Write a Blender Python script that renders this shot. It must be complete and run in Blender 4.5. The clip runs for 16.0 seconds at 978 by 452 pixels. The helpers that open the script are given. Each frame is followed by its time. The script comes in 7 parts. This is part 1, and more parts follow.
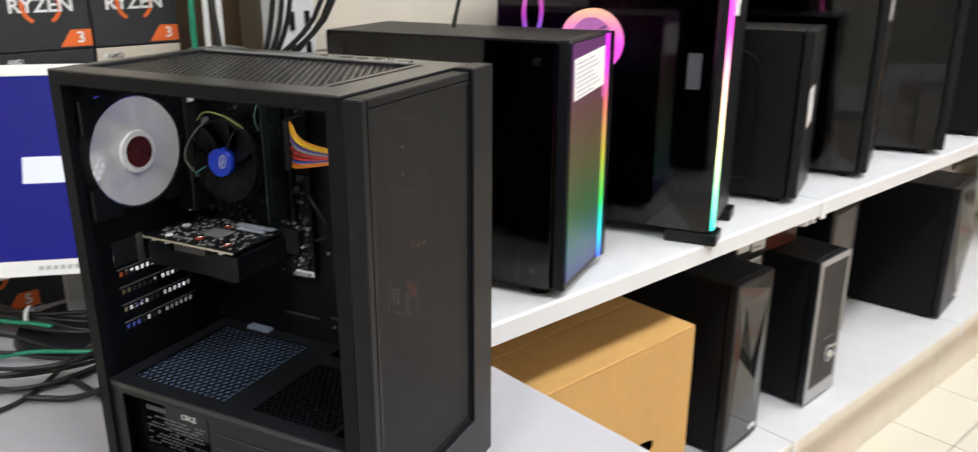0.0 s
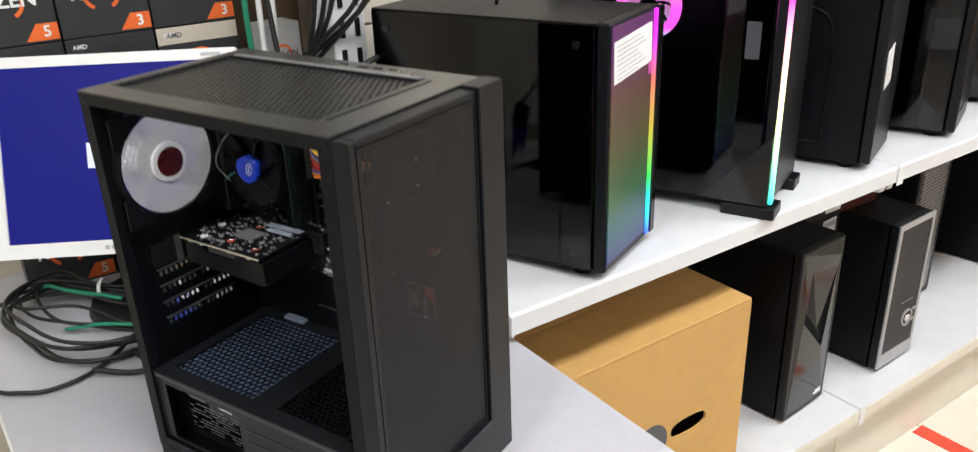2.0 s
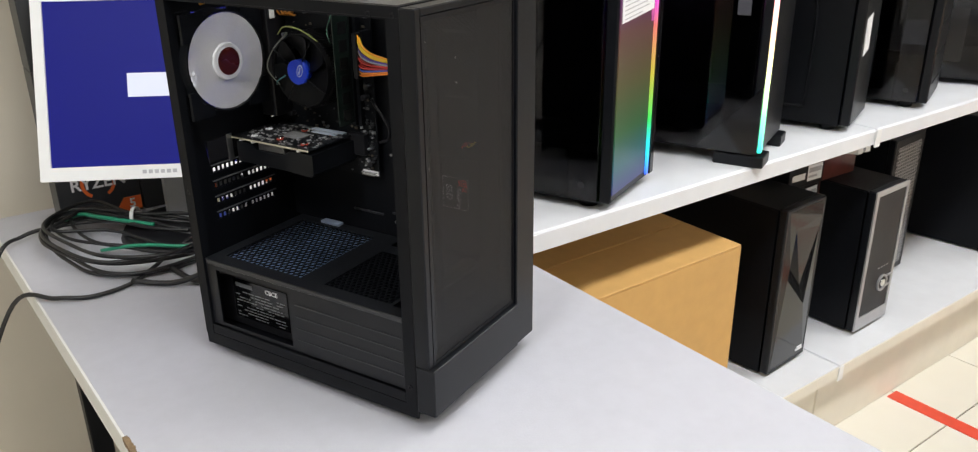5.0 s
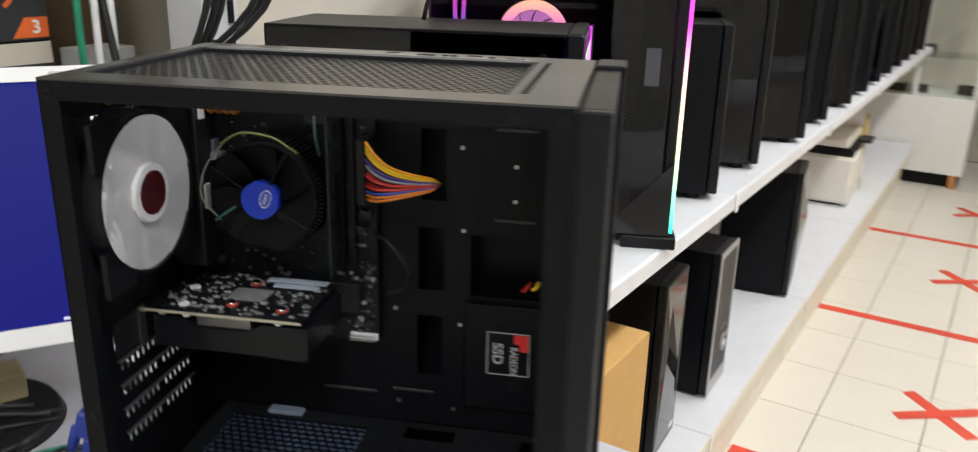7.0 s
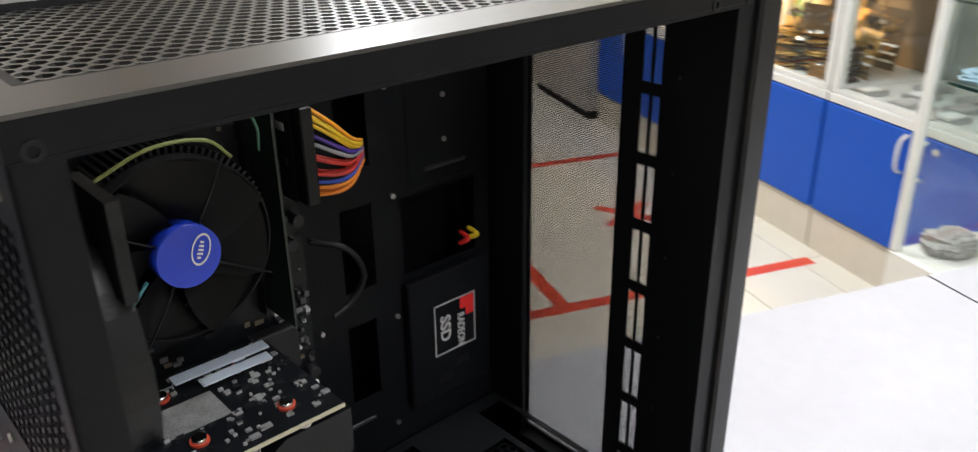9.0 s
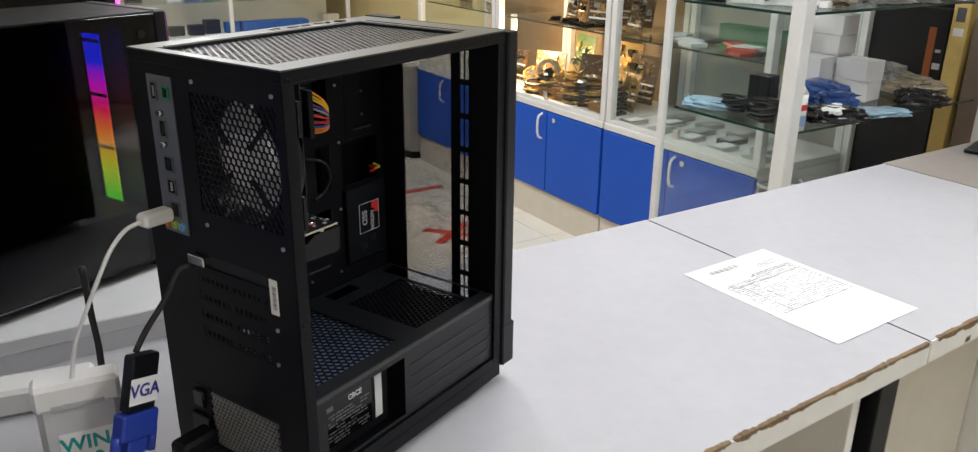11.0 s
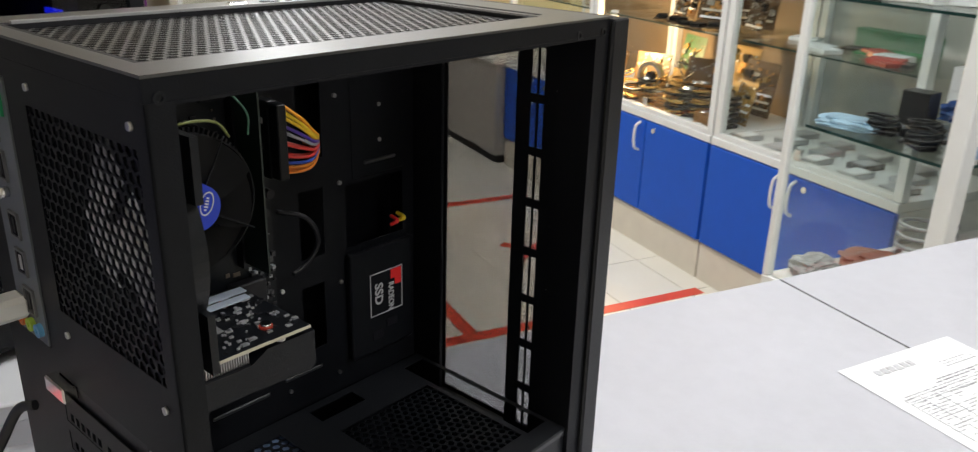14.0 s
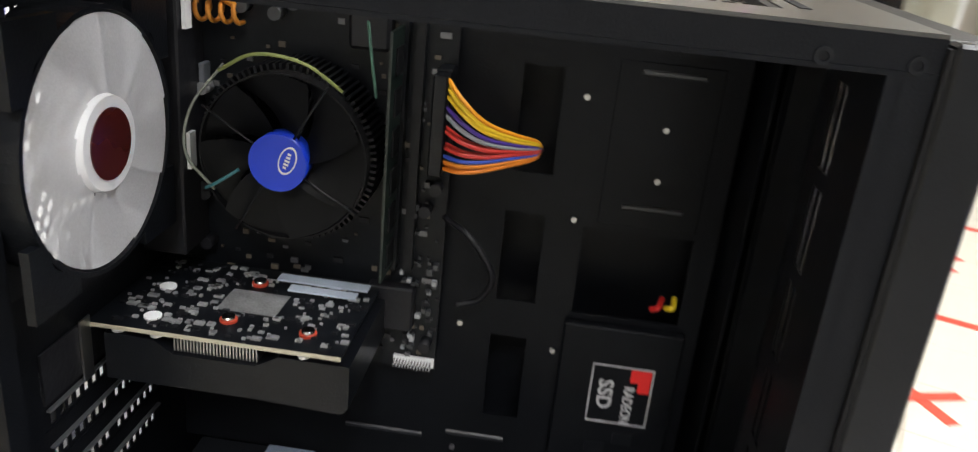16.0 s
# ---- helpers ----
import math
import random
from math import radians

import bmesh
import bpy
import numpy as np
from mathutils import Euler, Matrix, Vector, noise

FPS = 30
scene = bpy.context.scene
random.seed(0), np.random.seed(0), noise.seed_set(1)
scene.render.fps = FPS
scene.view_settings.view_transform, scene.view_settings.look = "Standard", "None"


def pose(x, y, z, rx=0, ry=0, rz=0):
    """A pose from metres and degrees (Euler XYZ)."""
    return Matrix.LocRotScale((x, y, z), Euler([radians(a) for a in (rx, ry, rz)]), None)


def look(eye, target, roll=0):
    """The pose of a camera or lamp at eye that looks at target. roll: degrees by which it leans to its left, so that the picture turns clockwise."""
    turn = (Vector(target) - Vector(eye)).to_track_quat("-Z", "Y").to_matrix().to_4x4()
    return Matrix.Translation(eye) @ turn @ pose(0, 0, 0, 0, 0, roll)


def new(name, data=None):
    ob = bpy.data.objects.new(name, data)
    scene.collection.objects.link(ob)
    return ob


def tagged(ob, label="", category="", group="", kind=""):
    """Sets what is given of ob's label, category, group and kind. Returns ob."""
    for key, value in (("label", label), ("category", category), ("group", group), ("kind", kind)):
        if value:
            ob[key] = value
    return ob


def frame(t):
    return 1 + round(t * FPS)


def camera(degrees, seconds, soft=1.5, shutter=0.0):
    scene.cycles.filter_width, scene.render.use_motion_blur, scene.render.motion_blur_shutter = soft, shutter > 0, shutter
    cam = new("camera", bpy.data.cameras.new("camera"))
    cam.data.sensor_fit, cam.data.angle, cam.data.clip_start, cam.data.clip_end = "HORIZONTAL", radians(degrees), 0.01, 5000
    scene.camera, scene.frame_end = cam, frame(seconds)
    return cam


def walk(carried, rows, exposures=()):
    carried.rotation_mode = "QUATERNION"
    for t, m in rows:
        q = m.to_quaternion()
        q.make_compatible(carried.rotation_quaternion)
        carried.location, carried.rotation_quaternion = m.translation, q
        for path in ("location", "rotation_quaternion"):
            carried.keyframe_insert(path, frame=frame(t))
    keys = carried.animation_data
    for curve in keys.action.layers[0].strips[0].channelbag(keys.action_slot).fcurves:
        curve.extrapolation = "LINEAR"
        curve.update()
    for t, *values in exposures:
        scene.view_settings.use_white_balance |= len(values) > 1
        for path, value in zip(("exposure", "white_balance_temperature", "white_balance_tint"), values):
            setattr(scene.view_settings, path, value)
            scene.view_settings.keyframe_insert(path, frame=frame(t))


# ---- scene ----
cam = camera(60.85, 16.0, soft=1.2, shutter=0.5)
# seconds, eye x, y, z, yaw, pitch, lean
PATH = [
    (0, 0.2005, 0.1779, 1.3783, -41.38, -18.44, 0.17),
    (0.5, 0.2581, 0.1615, 1.3668, -35.15, -19.37, -0.84),
    (1, 0.2755, 0.1330, 1.3749, -34.63, -19.56, -0.75),
    (1.5, 0.2847, 0.1318, 1.3768, -34.34, -19.71, -0.68),
    (2, 0.2874, 0.1453, 1.4654, -34.05, -23.76, -2.08),
    (2.5, 0.2694, 0.1241, 1.5523, -33.56, -25.00, -1.94),
    (3, 0.2652, 0.1174, 1.5473, -33.55, -25.44, -1.62),
    (3.5, 0.2611, 0.1009, 1.4955, -33.85, -25.09, -0.96),
    (6, 0.1017, 0.0595, 1.3475, -43.46, -18.64, 0.97),
    (6.5, 0.1312, 0.2725, 1.3461, -52.12, -17.93, 1.90),
    (7, 0.1208, 0.5313, 1.3514, -58.14, -18.31, 1.49),
    (7.5, 0.0953, 0.7395, 1.3496, -74.63, -21.42, 0.03),
    (8, 0.1109, 0.8537, 1.3433, -89.04, -22.70, -0.01),
    (8.5, 0.1984, 0.9560, 1.3402, -98.04, -24.07, -1.99),
    (9, 0.1924, 0.9982, 1.3258, -109.71, -24.25, -0.68),
    (9.5, 0.0814, 1.1146, 1.3499, -119.10, -24.75, -1.50),
    (9.7, 0.0298, 1.1567, 1.3726, -121.28, -24.28, -0.35),
    (11.8, -0.3468, 1.2771, 1.3939, -122.56, -19.19, 0.79),
    (12, -0.3496, 1.2745, 1.3907, -122.60, -18.77, 0.82),
    (12.5, -0.3330, 1.2650, 1.3850, -122.60, -18.20, 0.93),
    (13, -0.1877, 1.1792, 1.3591, -122.53, -18.80, 1.37),
    (13.5, -0.0064, 1.1019, 1.3465, -120.33, -19.43, 1.90),
    (14, 0.0509, 1.0652, 1.3360, -116.51, -20.82, 1.72),
    (14.5, 0.0671, 0.9744, 1.3301, -107.20, -21.78, 0.62),
    (15, 0.0635, 0.8470, 1.3172, -87.43, -21.11, 2.60),
    (15.3, 0.1093, 0.7940, 1.3071, -78.70, -20.95, 1.24),
    (15.5, 0.1544, 0.7718, 1.3086, -74.64, -22.21, 3.01),
    (16, 0.2506, 0.7351, 1.2958, -62.96, -21.60, 5.75),
]


def aimed(x, y, z, yaw, pitch, lean):
    a, b = radians(yaw), radians(pitch)
    return look((x, y, z), (x - math.sin(a) * math.cos(b), y + math.cos(a) * math.cos(b), z + math.sin(b)), lean)


EXPOSURE = [(0.0, 0.38), (0.5, 0.43), (1.5, 0.45), (2.5, 0.32), (3.5, 0.36), (6.0, 0.22), (7.0, 0.26), (8.0, 0.27), (8.5, 0.37), (9.0, 0.44), (9.5, 0.23), (12.0, 0.06), (12.5, 0.05), (13.0, 0.02), (13.5, 0.04), (14.0, 0.12), (14.5, 0.15), (15.0, 0.32), (15.5, 0.41), (16.0, 0.78)]
walk(cam, [(r[0], aimed(*r[1:])) for r in PATH], EXPOSURE)

# ---- light ----
world = bpy.data.worlds.new("world")
scene.world = world
world.use_nodes = True
world.node_tree.nodes["Background"].inputs[0].default_value = (0.9, 0.95, 1.0, 1)
world.node_tree.nodes["Background"].inputs[1].default_value = 0.05

CEIL = 2.75
TUBES = [(-0.9, 0.1), (0.9, 0.1), (2.7, 0.1), (4.6, 0.1), (-0.9, 2.6), (0.9, -2.2)]
LAMP_POWER = 24.0


def lamp(name, x, y, z, sx, sy, power, colour=(0.96, 0.98, 1.0)):
    data = bpy.data.lights.new(name, "AREA")
    data.shape, data.size, data.size_y = "RECTANGLE", sx, sy
    data.energy, data.color = power, colour
    ob = new(name, data)
    ob.location = (x, y, z)
    return ob


for tx, ty in TUBES:
    lamp("tube_light", tx, ty, CEIL - 0.075, 1.15, 0.3, LAMP_POWER)

# ---- materials ----
MATS = {}


def nodes_of(name):
    m = bpy.data.materials.new(name)
    m.use_nodes = True
    nt = m.node_tree
    return m, nt, nt.nodes["Principled BSDF"]


def mat(name, colour, rough=0.5, metal=0.0, var=0.12, scale=30.0, bump=0.0, bump_scale=300.0, coat=0.0, spec=0.5, wear=0.0, wear_colour=None, rough_var=0.1):
    """A surface with two scales of variation in colour and gloss, and fine relief."""
    if name in MATS:
        return MATS[name]
    m, nt, p = nodes_of(name)
    n, l = nt.nodes.new, nt.links.new
    tc = n("ShaderNodeTexCoord")
    a = n("ShaderNodeTexNoise")
    a.inputs["Scale"].default_value, a.inputs["Detail"].default_value = scale, 5
    b = n("ShaderNodeTexNoise")
    b.inputs["Scale"].default_value, b.inputs["Detail"].default_value = scale * 0.11, 3
    l(tc.outputs["Object"], a.inputs["Vector"])
    l(tc.outputs["Object"], b.inputs["Vector"])
    add = n("ShaderNodeMath")
    add.operation = "ADD"
    l(a.outputs["Fac"], add.inputs[0])
    l(b.outputs["Fac"], add.inputs[1])
    ramp = n("ShaderNodeMapRange")
    ramp.inputs["From Min"].default_value, ramp.inputs["From Max"].default_value = 0.6, 1.4
    l(add.outputs[0], ramp.inputs["Value"])
    mix = n("ShaderNodeMix")
    mix.data_type = "RGBA"
    mix.inputs["A"].default_value = (*[c * (1 - var) for c in colour], 1)
    mix.inputs["B"].default_value = (*[min(1, c * (1 + var)) for c in colour], 1)
    l(ramp.outputs[0], mix.inputs["Factor"])
    out = mix.outputs["Result"]
    if wear:
        w = n("ShaderNodeTexNoise")
        w.inputs["Scale"].default_value, w.inputs["Detail"].default_value, w.inputs["Roughness"].default_value = scale * 0.5, 8, 0.75
        l(tc.outputs["Object"], w.inputs["Vector"])
        wr = n("ShaderNodeMapRange")
        wr.inputs["From Min"].default_value, wr.inputs["From Max"].default_value, wr.inputs["To Max"].default_value = 0.62, 0.72, wear
        l(w.outputs["Fac"], wr.inputs["Value"])
        wm = n("ShaderNodeMix")
        wm.data_type = "RGBA"
        wm.inputs["B"].default_value = (*(wear_colour or [c * 0.6 for c in colour]), 1)
        l(wr.outputs[0], wm.inputs["Factor"])
        l(out, wm.inputs["A"])
        out = wm.outputs["Result"]
    l(out, p.inputs["Base Color"])
    rr = n("ShaderNodeMapRange")
    rr.inputs["To Min"].default_value, rr.inputs["To Max"].default_value = max(0.02, rough - rough_var), min(1, rough + rough_var)
    l(b.outputs["Fac"], rr.inputs["Value"])
    l(rr.outputs[0], p.inputs["Roughness"])
    p.inputs["Metallic"].default_value = metal
    p.inputs["Specular IOR Level"].default_value = spec
    p.inputs["Coat Weight"].default_value = coat
    p.inputs["Coat Roughness"].default_value = rough * 0.8
    if bump:
        bn = n("ShaderNodeTexNoise")
        bn.inputs["Scale"].default_value, bn.inputs["Detail"].default_value = bump_scale, 3
        l(tc.outputs["Object"], bn.inputs["Vector"])
        bm_ = n("ShaderNodeBump")
        bm_.inputs["Strength"].default_value, bm_.inputs["Distance"].default_value = bump, 0.002
        l(bn.outputs["Fac"], bm_.inputs["Height"])
        l(bm_.outputs[0], p.inputs["Normal"])
    MATS[name] = m
    return m


def glow(name, colour, strength):
    if name in MATS:
        return MATS[name]
    m, nt, p = nodes_of(name)
    p.inputs["Base Color"].default_value = (*[c * 0.2 for c in colour], 1)
    p.inputs["Specular IOR Level"].default_value = 0.2
    p.inputs["Emission Color"].default_value = (*colour, 1)
    p.inputs["Emission Strength"].default_value = strength
    MATS[name] = m
    return m


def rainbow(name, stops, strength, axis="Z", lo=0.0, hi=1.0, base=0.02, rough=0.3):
    """Emission in a colour ramp along one axis of the object: diode rows and painted-on coloured light."""
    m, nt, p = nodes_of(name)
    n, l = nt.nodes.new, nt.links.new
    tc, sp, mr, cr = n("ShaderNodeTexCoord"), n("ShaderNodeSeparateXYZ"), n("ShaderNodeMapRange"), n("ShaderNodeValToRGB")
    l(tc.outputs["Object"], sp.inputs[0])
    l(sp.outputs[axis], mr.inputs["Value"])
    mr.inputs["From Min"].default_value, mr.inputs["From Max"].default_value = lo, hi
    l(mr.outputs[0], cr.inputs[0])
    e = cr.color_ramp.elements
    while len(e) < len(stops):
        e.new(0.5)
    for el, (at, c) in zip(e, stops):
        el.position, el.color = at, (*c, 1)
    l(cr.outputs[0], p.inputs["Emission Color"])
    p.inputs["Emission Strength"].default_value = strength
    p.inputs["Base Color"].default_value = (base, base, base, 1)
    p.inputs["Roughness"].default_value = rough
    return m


def pane(name, tint=(0.9, 0.95, 0.93), gloss=0.02):
    """Thin clear or smoked glass: tinted view through it and a Fresnel mirror on top."""
    if name in MATS:
        return MATS[name]
    m = bpy.data.materials.new(name)
    m.use_nodes = True
    nt = m.node_tree
    nt.nodes.clear()
    n, l = nt.nodes.new, nt.links.new
    out, mix, tr, gl, lw = n("ShaderNodeOutputMaterial"), n("ShaderNodeMixShader"), n("ShaderNodeBsdfTransparent"), n("ShaderNodeBsdfGlossy"), n("ShaderNodeLayerWeight")
    tr.inputs[0].default_value = (*tint, 1)
    gl.inputs["Roughness"].default_value = gloss
    lw.inputs["Blend"].default_value = 0.5
    pw, ma = n("ShaderNodeMath"), n("ShaderNodeMath")
    pw.operation, ma.operation = "POWER", "MULTIPLY_ADD"
    pw.inputs[1].default_value, ma.inputs[1].default_value, ma.inputs[2].default_value = 5.0, 0.75, 0.04
    l(lw.outputs["Facing"], pw.inputs[0])
    l(pw.outputs[0], ma.inputs[0])
    l(ma.outputs[0], mix.inputs[0])
    l(tr.outputs[0], mix.inputs[1])
    l(gl.outputs[0], mix.inputs[2])
    l(mix.outputs[0], out.inputs[0])
    MATS[name] = m
    return m


def mesh_cloth(name, colour, pitch, open_part, axes=("Y", "Z"), rough=0.5):
    """Fine punched sheet: holes far too small to model, let light through."""
    m, nt, p = nodes_of(name)
    n, l = nt.nodes.new, nt.links.new
    tc, sp = n("ShaderNodeTexCoord"), n("ShaderNodeSeparateXYZ")
    l(tc.outputs["Object"], sp.inputs[0])
    waves = []
    for ax in axes:
        mul, sn = n("ShaderNodeMath"), n("ShaderNodeMath")
        mul.operation, sn.operation = "MULTIPLY", "SINE"
        mul.inputs[1].default_value = 2 * math.pi / pitch
        l(sp.outputs[ax], mul.inputs[0])
        l(mul.outputs[0], sn.inputs[0])
        waves.append(sn)
    mx, gt = n("ShaderNodeMath"), n("ShaderNodeMath")
    mx.operation, gt.operation = "ADD", "GREATER_THAN"
    l(waves[0].outputs[0], mx.inputs[0])
    l(waves[1].outputs[0], mx.inputs[1])
    l(mx.outputs[0], gt.inputs[0])
    gt.inputs[1].default_value = open_part
    tr, mix = n("ShaderNodeBsdfTransparent"), n("ShaderNodeMixShader")
    p.inputs["Base Color"].default_value = (*colour, 1)
    p.inputs["Roughness"].default_value = rough
    l(gt.outputs[0], mix.inputs[0])
    l(p.outputs[0], mix.inputs[1])
    l(tr.outputs[0], mix.inputs[2])
    l(mix.outputs[0], nt.nodes["Material Output"].inputs[0])
    return m


def frosted(name, colour, clear, rough=0.35):
    """Milky plastic that lets part of the light straight through."""
    m, nt, p = nodes_of(name)
    n, l = nt.nodes.new, nt.links.new
    tr, mix = n("ShaderNodeBsdfTransparent"), n("ShaderNodeMixShader")
    grain = n("ShaderNodeTexNoise")
    grain.inputs["Scale"].default_value = 30
    vary = n("ShaderNodeMapRange")
    vary.inputs["To Min"].default_value, vary.inputs["To Max"].default_value = clear - 0.08, clear + 0.08
    l(grain.outputs["Fac"], vary.inputs["Value"])
    l(vary.outputs[0], mix.inputs[0])
    p.inputs["Base Color"].default_value = (*colour, 1)
    p.inputs["Roughness"].default_value = rough
    p.inputs["Subsurface Weight"].default_value = 0.0
    l(p.outputs[0], mix.inputs[1])
    l(tr.outputs[0], mix.inputs[2])
    l(mix.outputs[0], nt.nodes["Material Output"].inputs[0])
    MATS[name] = m
    return m


BLACK_STEEL = mat("black_powder_coat", (0.0054, 0.0060, 0.0078), 0.40, var=0.2, scale=60, bump=0.10, bump_scale=900, spec=0.13)
TOP_STEEL = mat("satin_black_paint", (0.0075, 0.0080, 0.0092), 0.36, var=0.2, scale=60, bump=0.05, bump_scale=900, spec=1.0, coat=0.6)
BLACK_PLASTIC = mat("black_plastic", (0.0050, 0.0058, 0.0078), 0.36, var=0.2, scale=80, bump=0.1, bump_scale=700, spec=0.27)
BLACK_MATT = mat("black_matt", (0.006, 0.006, 0.0068), 0.7, var=0.2, scale=60, spec=0.2)
BLACK_GLOSS = mat("black_gloss_plastic", (0.006, 0.006, 0.007), 0.12, var=0.2, scale=20, rough_var=0.05)
SATIN_COVER = mat("satin_cover_paint", (0.0105, 0.0115, 0.014), 0.38, var=0.2, scale=60, bump=0.08, bump_scale=900, spec=0.3)
DARK_GREY = mat("dark_grey_plastic", (0.012, 0.012, 0.0145), 0.45, scale=60, bump=0.1, spec=0.3)
SMOKED = pane("smoked_glass", (0.38, 0.38, 0.40))
CLEAR = pane("clear_glass", (0.96, 0.985, 0.975))
STEEL = mat("zinc_steel", (0.5, 0.5, 0.5), 0.35, metal=1.0, scale=60)
CHROME = mat("chrome", (0.75, 0.75, 0.76), 0.15, metal=1.0, scale=30)
DESK_TOP = mat("grey_laminate", (0.48, 0.48, 0.52), 0.33, var=0.05, scale=45, bump=0.12, bump_scale=500, wear=0.25, wear_colour=(0.4, 0.4, 0.42))
DESK_BROWN = mat("grey_brown_laminate", (0.33, 0.30, 0.28), 0.3, var=0.08, scale=30, bump=0.1, bump_scale=500)
DESK_EDGE = mat("white_edge_band", (0.72, 0.71, 0.68), 0.5, var=0.08, scale=25)
CHIPBOARD = mat("bare_chipboard", (0.20, 0.135, 0.075), 0.9, var=0.5, scale=160, bump=0.6, bump_scale=400)
SHELF_WHITE = mat("shelf_white_paint", (0.74, 0.75, 0.78), 0.4, var=0.05, scale=20, wear=0.2, wear_colour=(0.6, 0.6, 0.6))
SHELF_CREAM = mat("shelf_cream_paint", (0.66, 0.61, 0.52), 0.45, var=0.06, scale=15, wear=0.3, wear_colour=(0.55, 0.49, 0.4))
PLINTH_CREAM = mat("plinth_cream_paint", (0.77, 0.72, 0.62), 0.45, var=0.06, scale=15, wear=0.35, wear_colour=(0.6, 0.54, 0.44))
WHITE_PAINT = mat("white_paint", (0.78, 0.77, 0.74), 0.5, var=0.05, scale=12)
WALL_BEIGE = mat("beige_wall", (0.60, 0.55, 0.46), 0.75, var=0.06, scale=6, bump=0.1, bump_scale=120)
YELLOW_WALL = mat("pale_yellow_wall", (0.66, 0.54, 0.27), 0.7, var=0.06, scale=6)
GROUT = mat("tile_grout", (0.24, 0.20, 0.155), 0.85, var=0.2, scale=60)
RED_TAPE = mat("red_floor_tape", (0.72, 0.07, 0.035), 0.4, var=0.1, scale=40, wear=0.3, wear_colour=(0.75, 0.3, 0.2))
CARDBOARD = mat("brown_cardboard", (0.60, 0.35, 0.115), 0.7, var=0.08, scale=30, bump=0.1, bump_scale=200)
BLUE_LAM = mat("blue_laminate", (0.006, 0.085, 0.52), 0.45, var=0.05, scale=20, spec=0.25)
GREY_LAM = mat("grey_laminate_door", (0.42, 0.40, 0.37), 0.5, var=0.06, scale=20)
ALU = mat("white_aluminium_profile", (0.72, 0.73, 0.72), 0.35, var=0.05, scale=20)
PAPER = mat("white_paper", (0.82, 0.82, 0.83), 0.7, var=0.02, scale=20)
FAINT_INK = mat("faint_print", (0.15, 0.155, 0.165), 0.5)
INK = mat("dark_ink", (0.09, 0.09, 0.11), 0.6)
PRINT = mat("printer_toner", (0.52, 0.52, 0.54), 0.6)
GREY_INK = mat("grey_ink", (0.45, 0.45, 0.47), 0.6)
WHITE_PLASTIC = mat("white_plastic", (0.80, 0.80, 0.80), 0.4, var=0.04, scale=30)
BEIGE_PLASTIC = mat("beige_plastic", (0.66, 0.60, 0.50), 0.45, var=0.05, scale=30)
SILVER_PLASTIC = mat("silver_plastic", (0.42, 0.42, 0.43), 0.35, metal=0.5, scale=40)
CABLE = mat("black_cable", (0.012, 0.012, 0.013), 0.45, var=0.2, scale=100)
WHITE_CABLE = mat("white_cable", (0.82, 0.82, 0.82), 0.4)
GREEN_CABLE = mat("green_cable", (0.02, 0.25, 0.14), 0.4)
PCB = mat("black_circuit_board", (0.006, 0.007, 0.009), 0.35, var=0.4, scale=200, spec=0.2)
FAN_WHITE = mat("frosted_white_plastic", (0.72, 0.72, 0.74), 0.35, var=0.03, scale=20)
BLUE_PLASTIC = mat("blue_connector_plastic", (0.015, 0.045, 0.35), 0.4, scale=60)
LOGO_BLUE = mat("blue_sticker", (0.01, 0.05, 0.62), 0.35, scale=40)
RED_DARK = mat("dark_red_sticker", (0.055, 0.008, 0.006), 0.3, scale=150)
ORANGE = mat("orange_print", (0.85, 0.16, 0.03), 0.5)


# ---- building helpers ----
def box(bm, x0, y0, z0, x1, y1, z1, bevel=0.0, seg=1):
    vs = [bm.verts.new((x, y, z)) for x in (x0, x1) for y in (y0, y1) for z in (z0, z1)]
    fs = [bm.faces.new([vs[i] for i in q]) for q in ((0, 1, 3, 2), (4, 6, 7, 5), (0, 4, 5, 1), (2, 3, 7, 6), (0, 2, 6, 4), (1, 5, 7, 3))]
    if bevel:
        es = list({e for f in fs for e in f.edges})
        bmesh.ops.bevel(bm, geom=es, offset=bevel, segments=seg, affect="EDGES", profile=0.5)
    return vs


def quad(bm, *pts):
    return bm.faces.new([bm.verts.new(p) for p in pts])


def prism(bm, pts, axis, lo, hi):
    """A polygon in the plane across an axis, drawn out from lo to hi."""
    put = {"x": lambda a, b, c: (c, a, b), "y": lambda a, b, c: (a, c, b), "z": lambda a, b, c: (a, b, c)}[axis]
    lower, upper = [bm.verts.new(put(a, b, lo)) for a, b in pts], [bm.verts.new(put(a, b, hi)) for a, b in pts]
    bm.faces.new(lower[::-1])
    bm.faces.new(upper)
    for i in range(len(pts)):
        j = (i + 1) % len(pts)
        bm.faces.new([lower[i], lower[j], upper[j], upper[i]])


